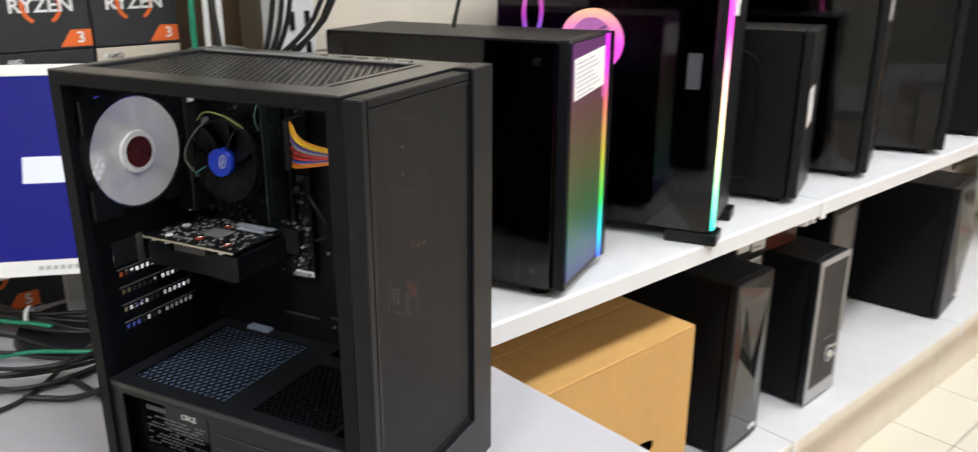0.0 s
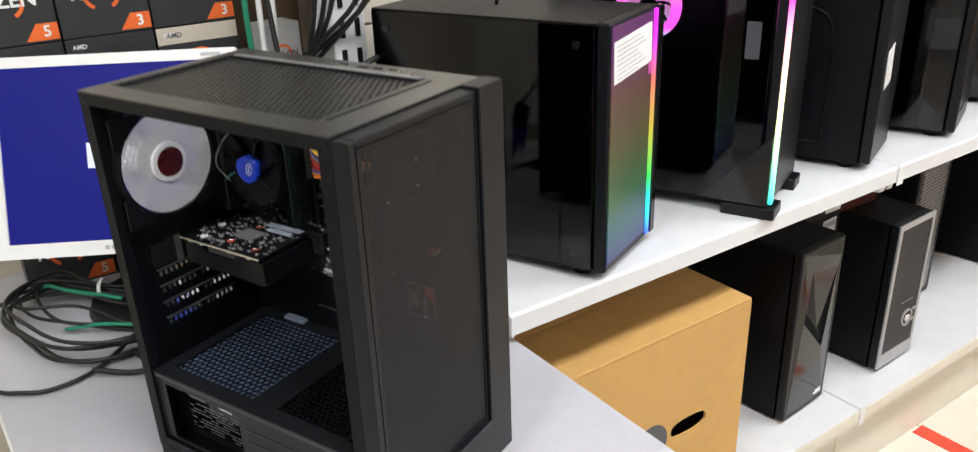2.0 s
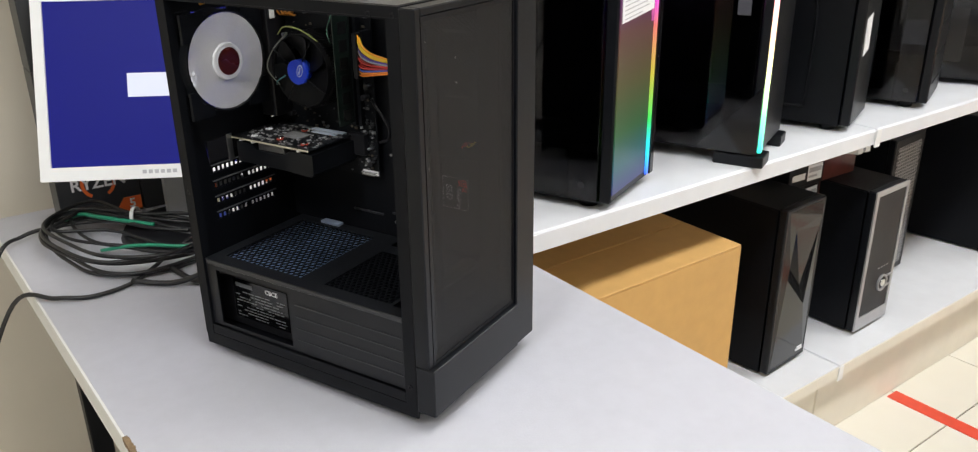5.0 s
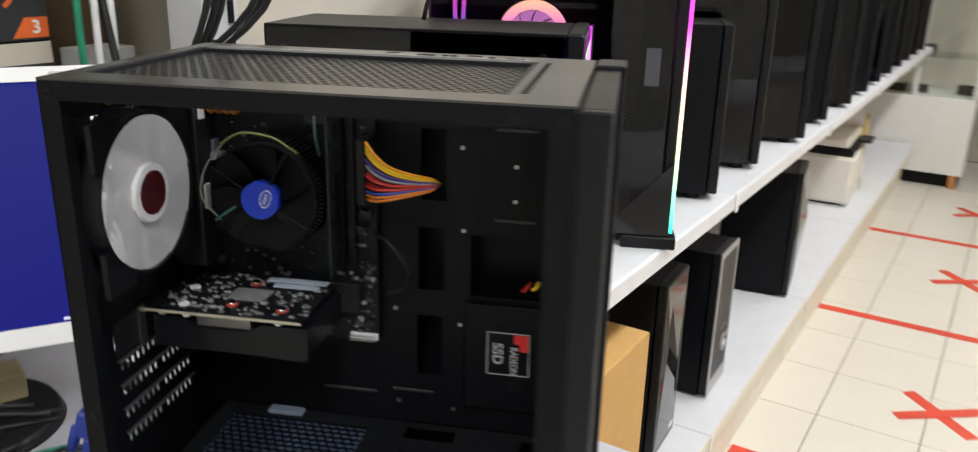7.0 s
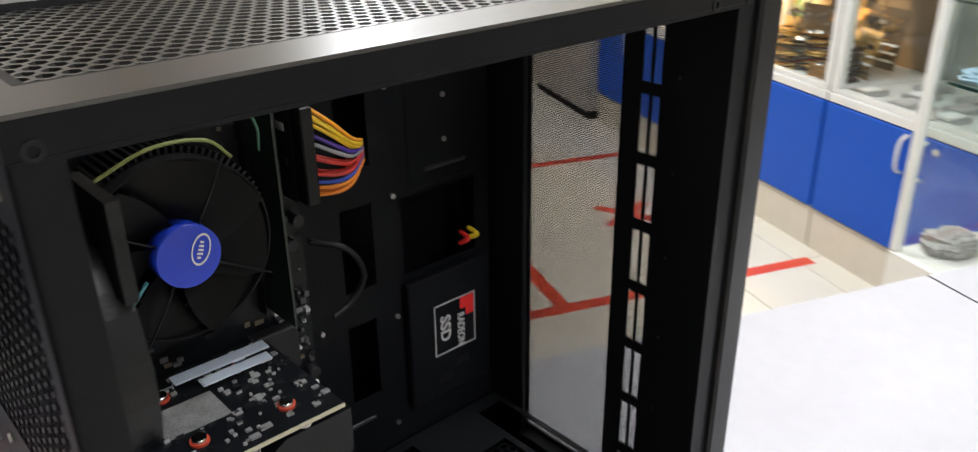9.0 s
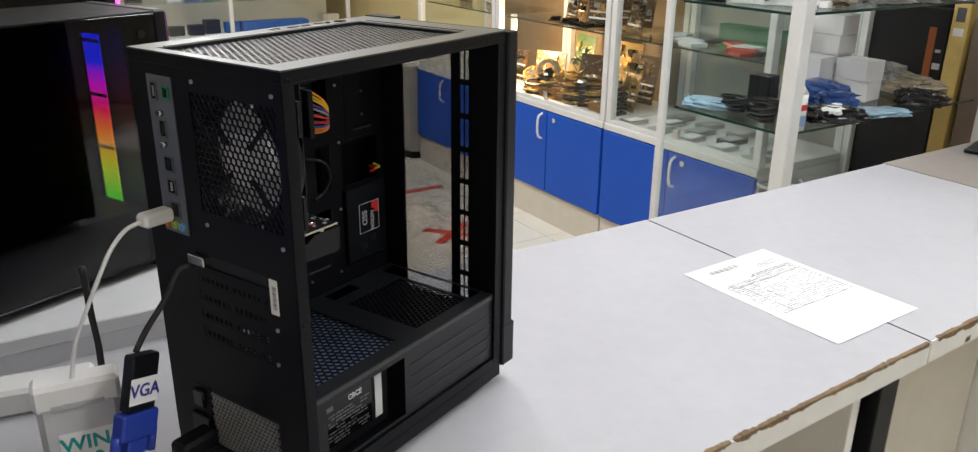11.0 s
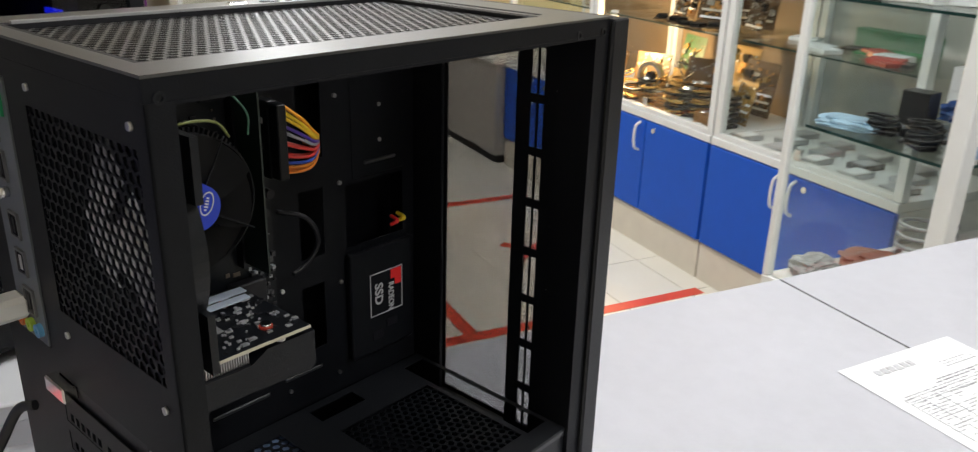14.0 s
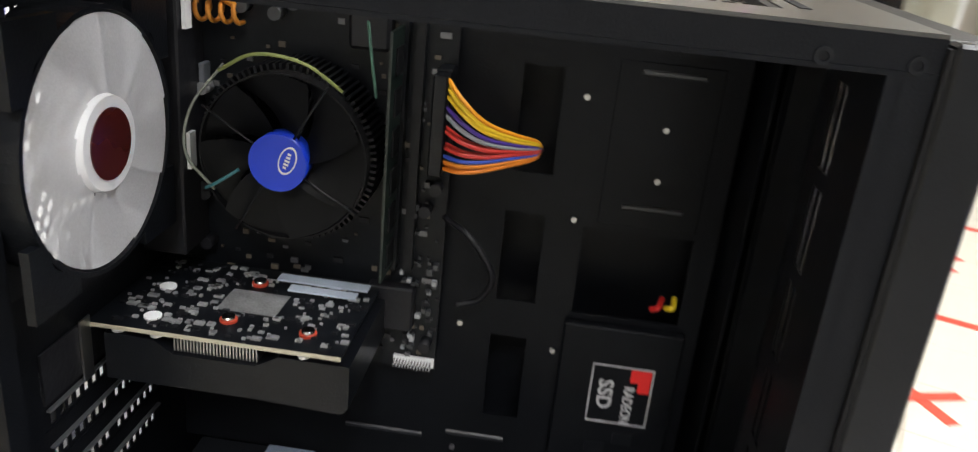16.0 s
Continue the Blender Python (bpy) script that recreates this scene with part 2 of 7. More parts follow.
def disc(bm, c, r, h, axis="z", seg=24, r2=None, cap=True):
    """A cylinder or cone from c along an axis by h."""
    r2 = r if r2 is None else r2
    put = {"x": lambda a, b, d: (c[0] + d, c[1] + a, c[2] + b), "y": lambda a, b, d: (c[0] + b, c[1] + d, c[2] + a), "z": lambda a, b, d: (c[0] + a, c[1] + b, c[2] + d)}[axis]
    rings = []
    for rad, d in ((r, 0), (r2, h)):
        rings.append([bm.verts.new(put(rad * math.cos(2 * math.pi * i / seg), rad * math.sin(2 * math.pi * i / seg), d)) for i in range(seg)])
    for i in range(seg):
        j = (i + 1) % seg
        f = bm.faces.new([rings[0][i], rings[0][j], rings[1][j], rings[1][i]])
        f.smooth = True
    if cap:
        bm.faces.new(rings[0][::-1])
        bm.faces.new(rings[1])


def ring(bm, c, r0, r1, h, axis="z", seg=32):
    put = {"x": lambda a, b, d: (c[0] + d, c[1] + a, c[2] + b), "y": lambda a, b, d: (c[0] + b, c[1] + d, c[2] + a), "z": lambda a, b, d: (c[0] + a, c[1] + b, c[2] + d)}[axis]
    vs = []
    for rad, d in ((r0, 0), (r1, 0), (r1, h), (r0, h)):
        vs.append([bm.verts.new(put(rad * math.cos(2 * math.pi * i / seg), rad * math.sin(2 * math.pi * i / seg), d)) for i in range(seg)])
    for k in range(4):
        a, b = vs[k], vs[(k + 1) % 4]
        for i in range(seg):
            j = (i + 1) % seg
            bm.faces.new([a[i], a[j], b[j], b[i]])


def spline(pts, per=8):
    pts = [Vector(p) for p in pts]
    ext = [2 * pts[0] - pts[1], *pts, 2 * pts[-1] - pts[-2]]
    out = []
    for i in range(1, len(ext) - 2):
        a, b, c, d = ext[i - 1:i + 3]
        for k in range(per):
            t = k / per
            out.append(0.5 * (2 * b + (c - a) * t + (2 * a - 5 * b + 4 * c - d) * t * t + (3 * b - a - 3 * c + d) * t ** 3))
    out.append(pts[-1])
    return out


def tube(bm, pts, r, seg=8, per=8):
    line = spline(pts, per)
    side = Vector((0.31, 0.22, 0.92))
    rings = []
    for i, p in enumerate(line):
        d = (line[min(i + 1, len(line) - 1)] - line[max(i - 1, 0)]).normalized()
        u = d.cross(side)
        u = u.normalized() if u.length > 1e-4 else d.orthogonal().normalized()
        v = d.cross(u)
        rings.append([bm.verts.new(p + r * (u * math.cos(2 * math.pi * k / seg) + v * math.sin(2 * math.pi * k / seg))) for k in range(seg)])
    for a, b in zip(rings, rings[1:]):
        for k in range(seg):
            j = (k + 1) % seg
            bm.faces.new([a[k], a[j], b[j], b[k]]).smooth = True
    bm.faces.new(rings[0][::-1])
    bm.faces.new(rings[-1])


def holed(bm, a0, a1, b0, b1, holes, put, thick):
    """A sheet from (a0, b0) to (a1, b1) with rectangular openings; put(a, b, depth) gives the place."""
    xs = sorted({a0, a1, *[v for h in holes for v in (h[0], h[1]) if a0 < v < a1]})
    ys = sorted({b0, b1, *[v for h in holes for v in (h[2], h[3]) if b0 < v < b1]})
    solid = lambda x, y: not any(h[0] < x < h[1] and h[2] < y < h[3] for h in holes)
    nx, ny = len(xs) - 1, len(ys) - 1
    full = [[solid((xs[i] + xs[i + 1]) / 2, (ys[j] + ys[j + 1]) / 2) for j in range(ny)] for i in range(nx)]
    ok = lambda i, j: 0 <= i < nx and 0 <= j < ny and full[i][j]
    cache = {}

    def v(i, j, d):
        if (i, j, d) not in cache:
            cache[(i, j, d)] = bm.verts.new(put(xs[i], ys[j], d * thick))
        return cache[(i, j, d)]
    for i in range(nx):
        for j in range(ny):
            if not full[i][j]:
                continue
            bm.faces.new([v(i, j, 0), v(i, j + 1, 0), v(i + 1, j + 1, 0), v(i + 1, j, 0)])
            bm.faces.new([v(i, j, 1), v(i + 1, j, 1), v(i + 1, j + 1, 1), v(i, j + 1, 1)])
            for di, dj, p, q in ((-1, 0, (i, j), (i, j + 1)), (1, 0, (i + 1, j + 1), (i + 1, j)), (0, -1, (i + 1, j), (i, j)), (0, 1, (i, j + 1), (i + 1, j + 1))):
                if not ok(i + di, j + dj):
                    bm.faces.new([v(*p, 0), v(*p, 1), v(*q, 1), v(*q, 0)])


def honeycomb(bm, a0, a1, b0, b1, pitch, open_part, put, keep=None, deep=0.0012):
    """Punched sheet: one ring of metal round every hexagonal hole."""
    row = pitch * math.sqrt(3) / 2
    R, r = pitch / math.sqrt(3), pitch / math.sqrt(3) * open_part
    j = 0
    b = b0 + R
    while b <= b1 - R * 0.8:
        a = a0 + pitch / 2 + (pitch / 2 if j % 2 else 0)
        while a <= a1 - pitch / 2 + 1e-6:
            if keep is None or keep(a, b):
                ang = [math.pi / 6 + k * math.pi / 3 for k in range(6)]
                o = [bm.verts.new(put(a + R * math.cos(q), b + R * math.sin(q), 0)) for q in ang]
                i1 = [bm.verts.new(put(a + r * math.cos(q), b + r * math.sin(q), 0)) for q in ang]
                i2 = [bm.verts.new(put(a + r * math.cos(q), b + r * math.sin(q), deep)) for q in ang]
                for k in range(6):
                    m = (k + 1) % 6
                    bm.faces.new([o[k], o[m], i1[m], i1[k]])
                    bm.faces.new([i1[k], i1[m], i2[m], i2[k]])
            a += pitch
        b += row
        j += 1


def finish(name, bm, material, smooth=False):
    bmesh.ops.recalc_face_normals(bm, faces=bm.faces)
    me = bpy.data.meshes.new(name)
    bm.to_mesh(me)
    bm.free()
    me.materials.append(material)
    return me


def part(name, bm, material, parent, label=""):
    ob = new(name, finish(name, bm, material))
    ob.parent = parent
    if label:
        ob["label"] = label
    return ob


def shaped(draw, *args, **named):
    bm = bmesh.new()
    draw(bm, *args, **named)
    return bm


def boxes(*rows, bevel=0.0):
    bm = bmesh.new()
    for r in rows:
        box(bm, *r, bevel=bevel)
    return bm


def thing(name, label, category, x, y, z, turn=0.0, group=""):
    ob = new(name)
    ob.empty_display_size = 0.05
    ob.matrix_basis = pose(x, y, z, 0, 0, turn)
    return tagged(ob, label, category, group)


def single(name, bm, material, label, category, m=None, group="", kind=""):
    ob = new(name, finish(name, bm, material))
    if m:
        ob.matrix_basis = m
    return tagged(ob, label, category, group, kind)


def words(name, text, size, material, parent, m, depth=0.0004, align="CENTER", squeeze=1.0):
    cu = bpy.data.curves.new(name, "FONT")
    cu.body, cu.size, cu.extrude, cu.align_x, cu.align_y = text, size, depth / 2, align, "CENTER"
    cu.resolution_u, cu.offset = 3, size * 0.022
    tmp = bpy.data.objects.new(name, cu)
    scene.collection.objects.link(tmp)
    me = bpy.data.meshes.new_from_object(tmp.evaluated_get(bpy.context.evaluated_depsgraph_get()))
    bpy.data.objects.remove(tmp)
    me.materials.clear()
    me.materials.append(material)
    me.transform(Matrix.Diagonal((squeeze, 1, 1, 1)))
    ob = new(name, me)
    ob.parent = parent
    ob.matrix_basis = m
    return ob


rnd = random.Random(7)

# ---- the room ----
X0, X1, Y0, Y1 = -2.6, 6.9, -3.6, 3.4


def structure(name, bm, material, label=""):
    return tagged(new(name, finish(name, bm, material)), label, kind="structure")


structure("ceiling", boxes((X0, Y0, CEIL, X1, Y1, CEIL + 0.15)), mat("ceiling_white", (0.78, 0.77, 0.74), 0.8), "white painted shop ceiling")
WALL_NORTH = 1.78
structure("wall_north", boxes((X0, WALL_NORTH, 0, X1, WALL_NORTH + 0.15, CEIL)), WALL_BEIGE, "beige wall behind the shelving")
structure("wall_south", boxes((X0, Y0 - 0.15, 0, X1, Y0, CEIL)), WALL_BEIGE, "beige shop wall")
structure("wall_east", boxes((X1, Y0, 0, X1 + 0.15, Y1, CEIL)), WALL_BEIGE, "beige end wall behind the display counters")
structure("wall_west", boxes((X0 - 0.15, Y0, 0, X0, Y1, CEIL)), WHITE_PAINT, "white wall behind the counter")
structure("wall_showcase", boxes((1.0, -1.66, 0, X1, -1.58, CEIL)), YELLOW_WALL, "pale yellow wall behind the glass showcases")
ground = structure("floor", boxes((X0, Y0, -0.1, X1, Y1, -0.006)), GROUT, "cream ceramic floor tiles with grey joints")
for tx, ty in TUBES:
    t = thing("ceiling_light", "white fluorescent ceiling light", "ceiling light", tx, ty, CEIL - 0.07, group="ceiling lights")
    part("housing", boxes((-0.62, -0.17, 0.0, 0.62, 0.17, 0.07), bevel=0.006), WHITE_PAINT, t)
    part("diffuser", boxes((-0.58, -0.15, -0.003, 0.58, 0.15, 0.002)), glow("lamp_diffuser", (1.0, 0.97, 0.92), 3.0), t, "glowing white diffuser")


# red marks on the floor
def tape(pts, width=0.05, label="straight strip of red adhesive floor tape"):
    (ax, ay), (bx, by) = pts
    d = Vector((bx - ax, by - ay, 0)).normalized() * 1.0
    s = Vector((-d.y, d.x, 0)) * width / 2
    bm = bmesh.new()
    n = 12
    prev = None
    for i in range(n + 1):
        p = Vector((ax, ay, 0.0015)).lerp(Vector((bx, by, 0.0015)), i / n)
        w = 1 + 0.06 * noise.noise(p * 9)
        cur = [bm.verts.new(p + s * w), bm.verts.new(p - s * w), bm.verts.new(p - s * w + Vector((0, 0, -0.0013))), bm.verts.new(p + s * w + Vector((0, 0, -0.0013)))]
        if prev:
            for k in range(4):
                j = (k + 1) % 4
                bm.faces.new([prev[k], prev[j], cur[j], cur[k]])
        else:
            bm.faces.new(cur)
        prev = cur
    bm.faces.new(prev[::-1])
    single("floor_tape", bm, RED_TAPE, label, "floor tape", group="red tape marks on the floor")


tape(((2.275, 1.03), (2.275, -0.95)))
tape(((3.522, 1.08), (3.522, -0.865)))
tape(((4.765, 1.08), (4.765, -0.85)))
tape(((2.30, 0.0), (5.76, 0.045)))


def cross(x, y, turn, size=0.17):
    t = thing("tape_cross", "cross of two strips of red floor tape", "floor tape", x, y, 0, turn, "red tape crosses on the floor")
    part("strip", boxes((-size, -0.022, 0.0002, size, 0.022, 0.0014)), RED_TAPE, t)
    o = part("strip", boxes((-size, -0.022, 0.0016, size, 0.022, 0.0028)), RED_TAPE, t)
    o.matrix_basis = pose(0, 0, 0, 0, 0, 84)


# ---- the long counter ----
DESK = 0.811


def desk(y0, y1, xn0, xn1, xf, label, chip, surface=DESK_TOP):
    t = thing("counter_desk", label, "desk", 0, 0, 0, group="row of counter desks")
    bm = bmesh.new()
    prism(bm, [(xn0, y0), (xf, y0), (xf, y1), (xn1, y1)], "z", DESK - 0.036, DESK)
    part("worktop", bm, surface, t, "smooth laminate worktop")
    bm = bmesh.new()
    prism(bm, [(xn0 - 0.003, y0), (xn0, y0), (xn1, y1), (xn1 - 0.003, y1)], "z", DESK - 0.037, DESK - 0.001)
    part("edge_band", bm, DESK_EDGE, t, "chipped white edge band")
    if chip:
        bm = bmesh.new()
        for i in range(230):
            y = y0 + 0.004 + i * 0.0034
            if y > y1 - 0.01:
                break
            x = xn0 + (xn1 - xn0) * (y - y0) / (y1 - y0)
            n1, n2, n3 = noise.noise(Vector((y * 7, 3.1, y0))), noise.noise(Vector((y * 34, 1.1, 0))), noise.noise(Vector((y * 160, 5.1, 0)))
            h = 0.0052 + 0.007 * n1 + 0.005 * n2 + 0.0025 * n3
            if h > 0.0022:
                box(bm, x - 0.0036 - 0.0008 * n3, y, DESK - h, x + 0.0022 + 0.0028 * (n2 + n3), y + 0.0036, DESK + 0.0005)
            if n2 > 0.42:
                box(bm, x - 0.0036, y, DESK - 0.034, x - 0.002, y + 0.0036, DESK - 0.026 - 0.01 * n3)
        part("bare_edge", bm, CHIPBOARD, t, "bare chipboard where the edge is worn away")["kind"] = "stuff"
    for y in ((y0 + 0.035, y1 - 0.085) if y1 > 1 else (y0 + 0.035,)):
        part("leg", boxes((xn0 + 0.012, y, 0, xn0 + 0.05, y + 0.045, DESK - 0.038), bevel=0.002), BLACK_STEEL, t, "black steel leg")
        part("leg", boxes((xf - 0.09, y, 0, xf - 0.05, y + 0.045, DESK - 0.038), bevel=0.002), BLACK_STEEL, t)
    part("end_panel", boxes((xn0 + 0.03, y0 + 0.098, 0.0, xf - 0.10, y0 + 0.116, DESK - 0.037), bevel=0.001), WHITE_PAINT, t, "white end panel beside the legs")
    part("modesty_panel", boxes((xf - 0.03, y0 + 0.004, 0.06, xf - 0.012, y1 - 0.004, DESK - 0.037)), WHITE_PAINT, t, "white panel on the customers' side")
    part("back_panel", boxes((xn0 + 0.20, y0 + 0.12, 0.08, xn0 + 0.22, y1 - 0.1, DESK - 0.05)), SHELF_CREAM, t, "cream panel behind the legs")
    return t


desk(0.132, 1.74, 0.303, 0.240, 0.910, "grey laminate counter desk with white edges, under the open computer", True)
desk(-0.676, 0.128, 0.332, 0.304, 0.910, "grey laminate counter desk with a badly chipped front edge", True)
desk(-2.2, -0.682, 0.36, 0.33, 0.915, "grey-brown laminate counter desk at the far end", False, DESK_BROWN)

# ---- the shelving along the wall ----
UP, LOW = 0.861, 0.26
BAYS = [(0.895, 1.886), (1.890, 2.892), (2.896, 3.898), (3.902, 4.904), (4.908, 5.91)]
for i, (a, b) in enumerate(BAYS):
    t = thing("gondola_shelf", "white steel shop shelving bay with two shelves", "shelving", 0, 0, 0, group="row of shop shelving bays")
    for z, y0 in ((UP, 1.0), (LOW, 0.991)):
        up = z == UP
        s = part("shelf", boxes((a, y0, z - 0.022, b, 1.50, z), bevel=0.002), SHELF_WHITE, t, "white steel shelf board")
        part("price_rail", boxes((a, y0 - 0.004, z - 0.034, b, y0 - 0.0005, z - 0.002), bevel=0.001), SHELF_WHITE if up else PLINTH_CREAM, s, "plain white price rail")
        for x in (a + 0.003, b - 0.022):
            prism_bm = bmesh.new()
            prism(prism_bm, [(1.02, z - 0.06), (1.5, z - 0.13), (1.5, z - 0.023), (1.02, z - 0.023)], "x", x, x + 0.019) if up else box(prism_bm, x, 1.07, z - 0.06, x + 0.019, 1.5, z - 0.023)
            part("bracket", prism_bm, SHELF_WHITE, s)
        part("clip", boxes((b - 0.008, y0 - 0.008, z - 0.04, b + 0.012, y0 - 0.0045, z + 0.001), bevel=0.001), WHITE_PLASTIC, s, "small white joint clip")
    part("plinth", boxes((a, 1.052, 0.0, b, 1.066, LOW - 0.023)), PLINTH_CREAM, t, "cream kick plate")
    part("plinth_rail", boxes((a, 1.038, 0.0, b, 1.051, LOW - 0.024), bevel=0.003), PLINTH_CREAM, t)
    for k, (z0, z1) in enumerate(((0.1, 0.46), (0.464, 0.83), (0.834, 1.20), (1.204, 1.57), (1.574, 2.0))):
        part("back_panel", boxes((a, 1.515, z0, b, 1.53, z1), bevel=0.002), SHELF_CREAM, t, "cream steel back panel")
    up = part("upright", boxes((a - 0.03, 1.44, 0.0, a + 0.03, 1.514, 2.0), bevel=0.003), SHELF_WHITE, t, "white slotted steel upright")
    bm = bmesh.new()
    for k in range(34):
        z = 0.3 + k * 0.05
        box(bm, a - 0.018, 1.436, z, a - 0.010, 1.4395, z + 0.03)
        box(bm, a + 0.010, 1.436, z, a + 0.018, 1.4395, z + 0.03)
    part("slot_field", bm, BLACK_MATT, up, "rows of dark slots")["kind"] = "stuff"


# ---- the open computer on the counter ----
# x runs from the rear to the front, y from the open side to the closed one
pc = thing("computer_case", "black mid-tower computer case, side panel off, on the counter", "computer", 0.4096, 1.0442, DESK, -67.52)
TOP, BOT, WID, BODY, LONG = 0.459, 0.027, 0.216, 0.335, 0.3595
flat_put = lambda z: (lambda a, b, d: (a, b, z - d))
rear_put = lambda x: (lambda a, b, d: (x + d, a, b))
side_put = lambda y: (lambda a, b, d: (a, y + d, b))

# top sheet with its punched vent
VENT = (0.012, 0.292, 0.028, 0.186)
bm = bmesh.new()
holed(bm, 0.0, BODY, 0.0, WID, [VENT], flat_put(TOP), 0.0014)
top = part("top_panel", bm, TOP_STEEL, pc)
part("top_lip", shaped(holed, 0.0, BODY, 0.0, WID, [(0.0016, BODY - 0.0016, 0.0016, WID - 0.0016)], flat_put(TOP - 0.0015), 0.0104), BLACK_STEEL, top, "folded edge under the top")
bm = bmesh.new()
honeycomb(bm, VENT[0] - 0.001, VENT[1] + 0.001, VENT[2] - 0.002, VENT[3] + 0.002, 0.0076, 0.74, flat_put(TOP - 0.0035))
part("vent_mesh", bm, TOP_STEEL, top, "black hexagon mesh vent")
part("filter_frame", shaped(holed, VENT[0], VENT[1], VENT[2], VENT[3], [(VENT[0] + 0.004, VENT[1] - 0.004, VENT[2] + 0.004, VENT[3] - 0.004)], flat_put(TOP - 0.0005), 0.003), DARK_GREY, top, "thin raised filter frame")
part("filter_edge", boxes((0.02, VENT[3] - 0.003, TOP - 0.001, 0.285, VENT[3] + 0.0005, TOP + 0.0012)), SILVER_PLASTIC, top, "thin shiny metal strip")
for x, w in ((0.165, 0.014), (0.232, 0.014)):
    p = part("usb_port", boxes((x, 0.197, TOP - 0.004, x + w, 0.203, TOP + 0.0008), bevel=0.0006), CHROME, top, "metal usb socket")
    part("tongue", boxes((x + 0.001, 0.1985, TOP + 0.0009, x + w - 0.001, 0.2015, TOP + 0.0012)), BLACK_MATT, p)
part("usb_port", boxes((0.192, 0.197, TOP - 0.004, 0.206, 0.203, TOP + 0.0008), bevel=0.0006), BLACK_PLASTIC, top)
for x in (0.215, 0.222):
    part("audio_jack", shaped(ring, (x, 0.200, TOP - 0.002), 0.0016, 0.0028, 0.0028, "z", 16), BLACK_PLASTIC, top)
part("power_button", shaped(disc, (0.272, 0.198, TOP - 0.002), 0.0075, 0.0032, "z", 28), BLACK_GLOSS, top, "round glossy power button")
part("reset_button", shaped(disc, (0.253, 0.200, TOP - 0.002), 0.003, 0.003, "z", 20), BLACK_GLOSS, top)

part("groove", boxes((0.2985, 0.034, TOP - 0.001, 0.3025, 0.182, TOP + 0.0003)), BLACK_MATT, top, "narrow dark slot across the top")

# rear wall
FANV, FANH = 0.068, 0.368
SLOTS = [(0.040, 0.145, 0.250 - 0.0203 * k, 0.263 - 0.0203 * k) for k in range(5)]
holes = [(0.150, 0.189, 0.277, 0.437), (0.010, 0.126, FANH - 0.058, FANH + 0.058), (0.040, 0.186, 0.034, 0.104), *SLOTS]
rear = part("rear_panel", shaped(holed, 0.0, WID, BOT, TOP - 0.012, holes, rear_put(0.0), 0.0015), BLACK_STEEL, pc)
bm = bmesh.new()
honeycomb(bm, 0.008, 0.128, FANH - 0.06, FANH + 0.06, 0.0072, 0.80, rear_put(0.0004))
part("fan_grille", bm, BLACK_STEEL, rear, "hexagon punched fan grille")
for k, s in enumerate(SLOTS):
    if k == 0:
        continue
    slits = [(0.045 + 0.0071 * j + (0.005 if j > 6 else 0), 0.0492 + 0.0071 * j + (0.005 if j > 6 else 0), s[2] + 0.002, s[3] - 0.0055) for j in range(13)]
    cover = part("slot_cover", shaped(holed, s[0] + 0.0002, s[1] - 0.0002, s[2] + 0.0002, s[3] - 0.0002, slits, rear_put(0.0003), 0.001), BLACK_STEEL, rear, "punched expansion slot cover")
    # bright metal lip; the cover's lit top edge is put into its colour
    part("cover_lip", boxes((0.0016, s[0] + 0.002, s[3] - 0.0024, 0.0040, s[1] - 0.002, s[3] - 0.0014)), mat("pale_lit_edge", (0.24, 0.245, 0.26), 0.35, metal=0.7, scale=80), cover, "thin bright folded lip")
for v, h in ((0.013, 0.436), (0.120, 0.436), (0.013, 0.297), (0.120, 0.297), (0.033, 0.172), (0.03, 0.21)):
    part("screw", shaped(disc, (-0.0015, v, h), 0.0021, 0.002, "x", 12), STEEL, rear, "small bright screw")
sticker = part("barcode_label", boxes((-0.0006, 0.026, 0.226, -0.0001, 0.037, 0.262)), PAPER, rear, "small white barcode label")
bm = bmesh.new()
for k in range(13):
    z = 0.232 + k * 0.0019
    box(bm, -0.0009, 0.028, z, -0.0007, 0.033, z + 0.0005 + 0.0007 * (k * 7 % 3) / 2)
part("bars", bm, INK, sticker)

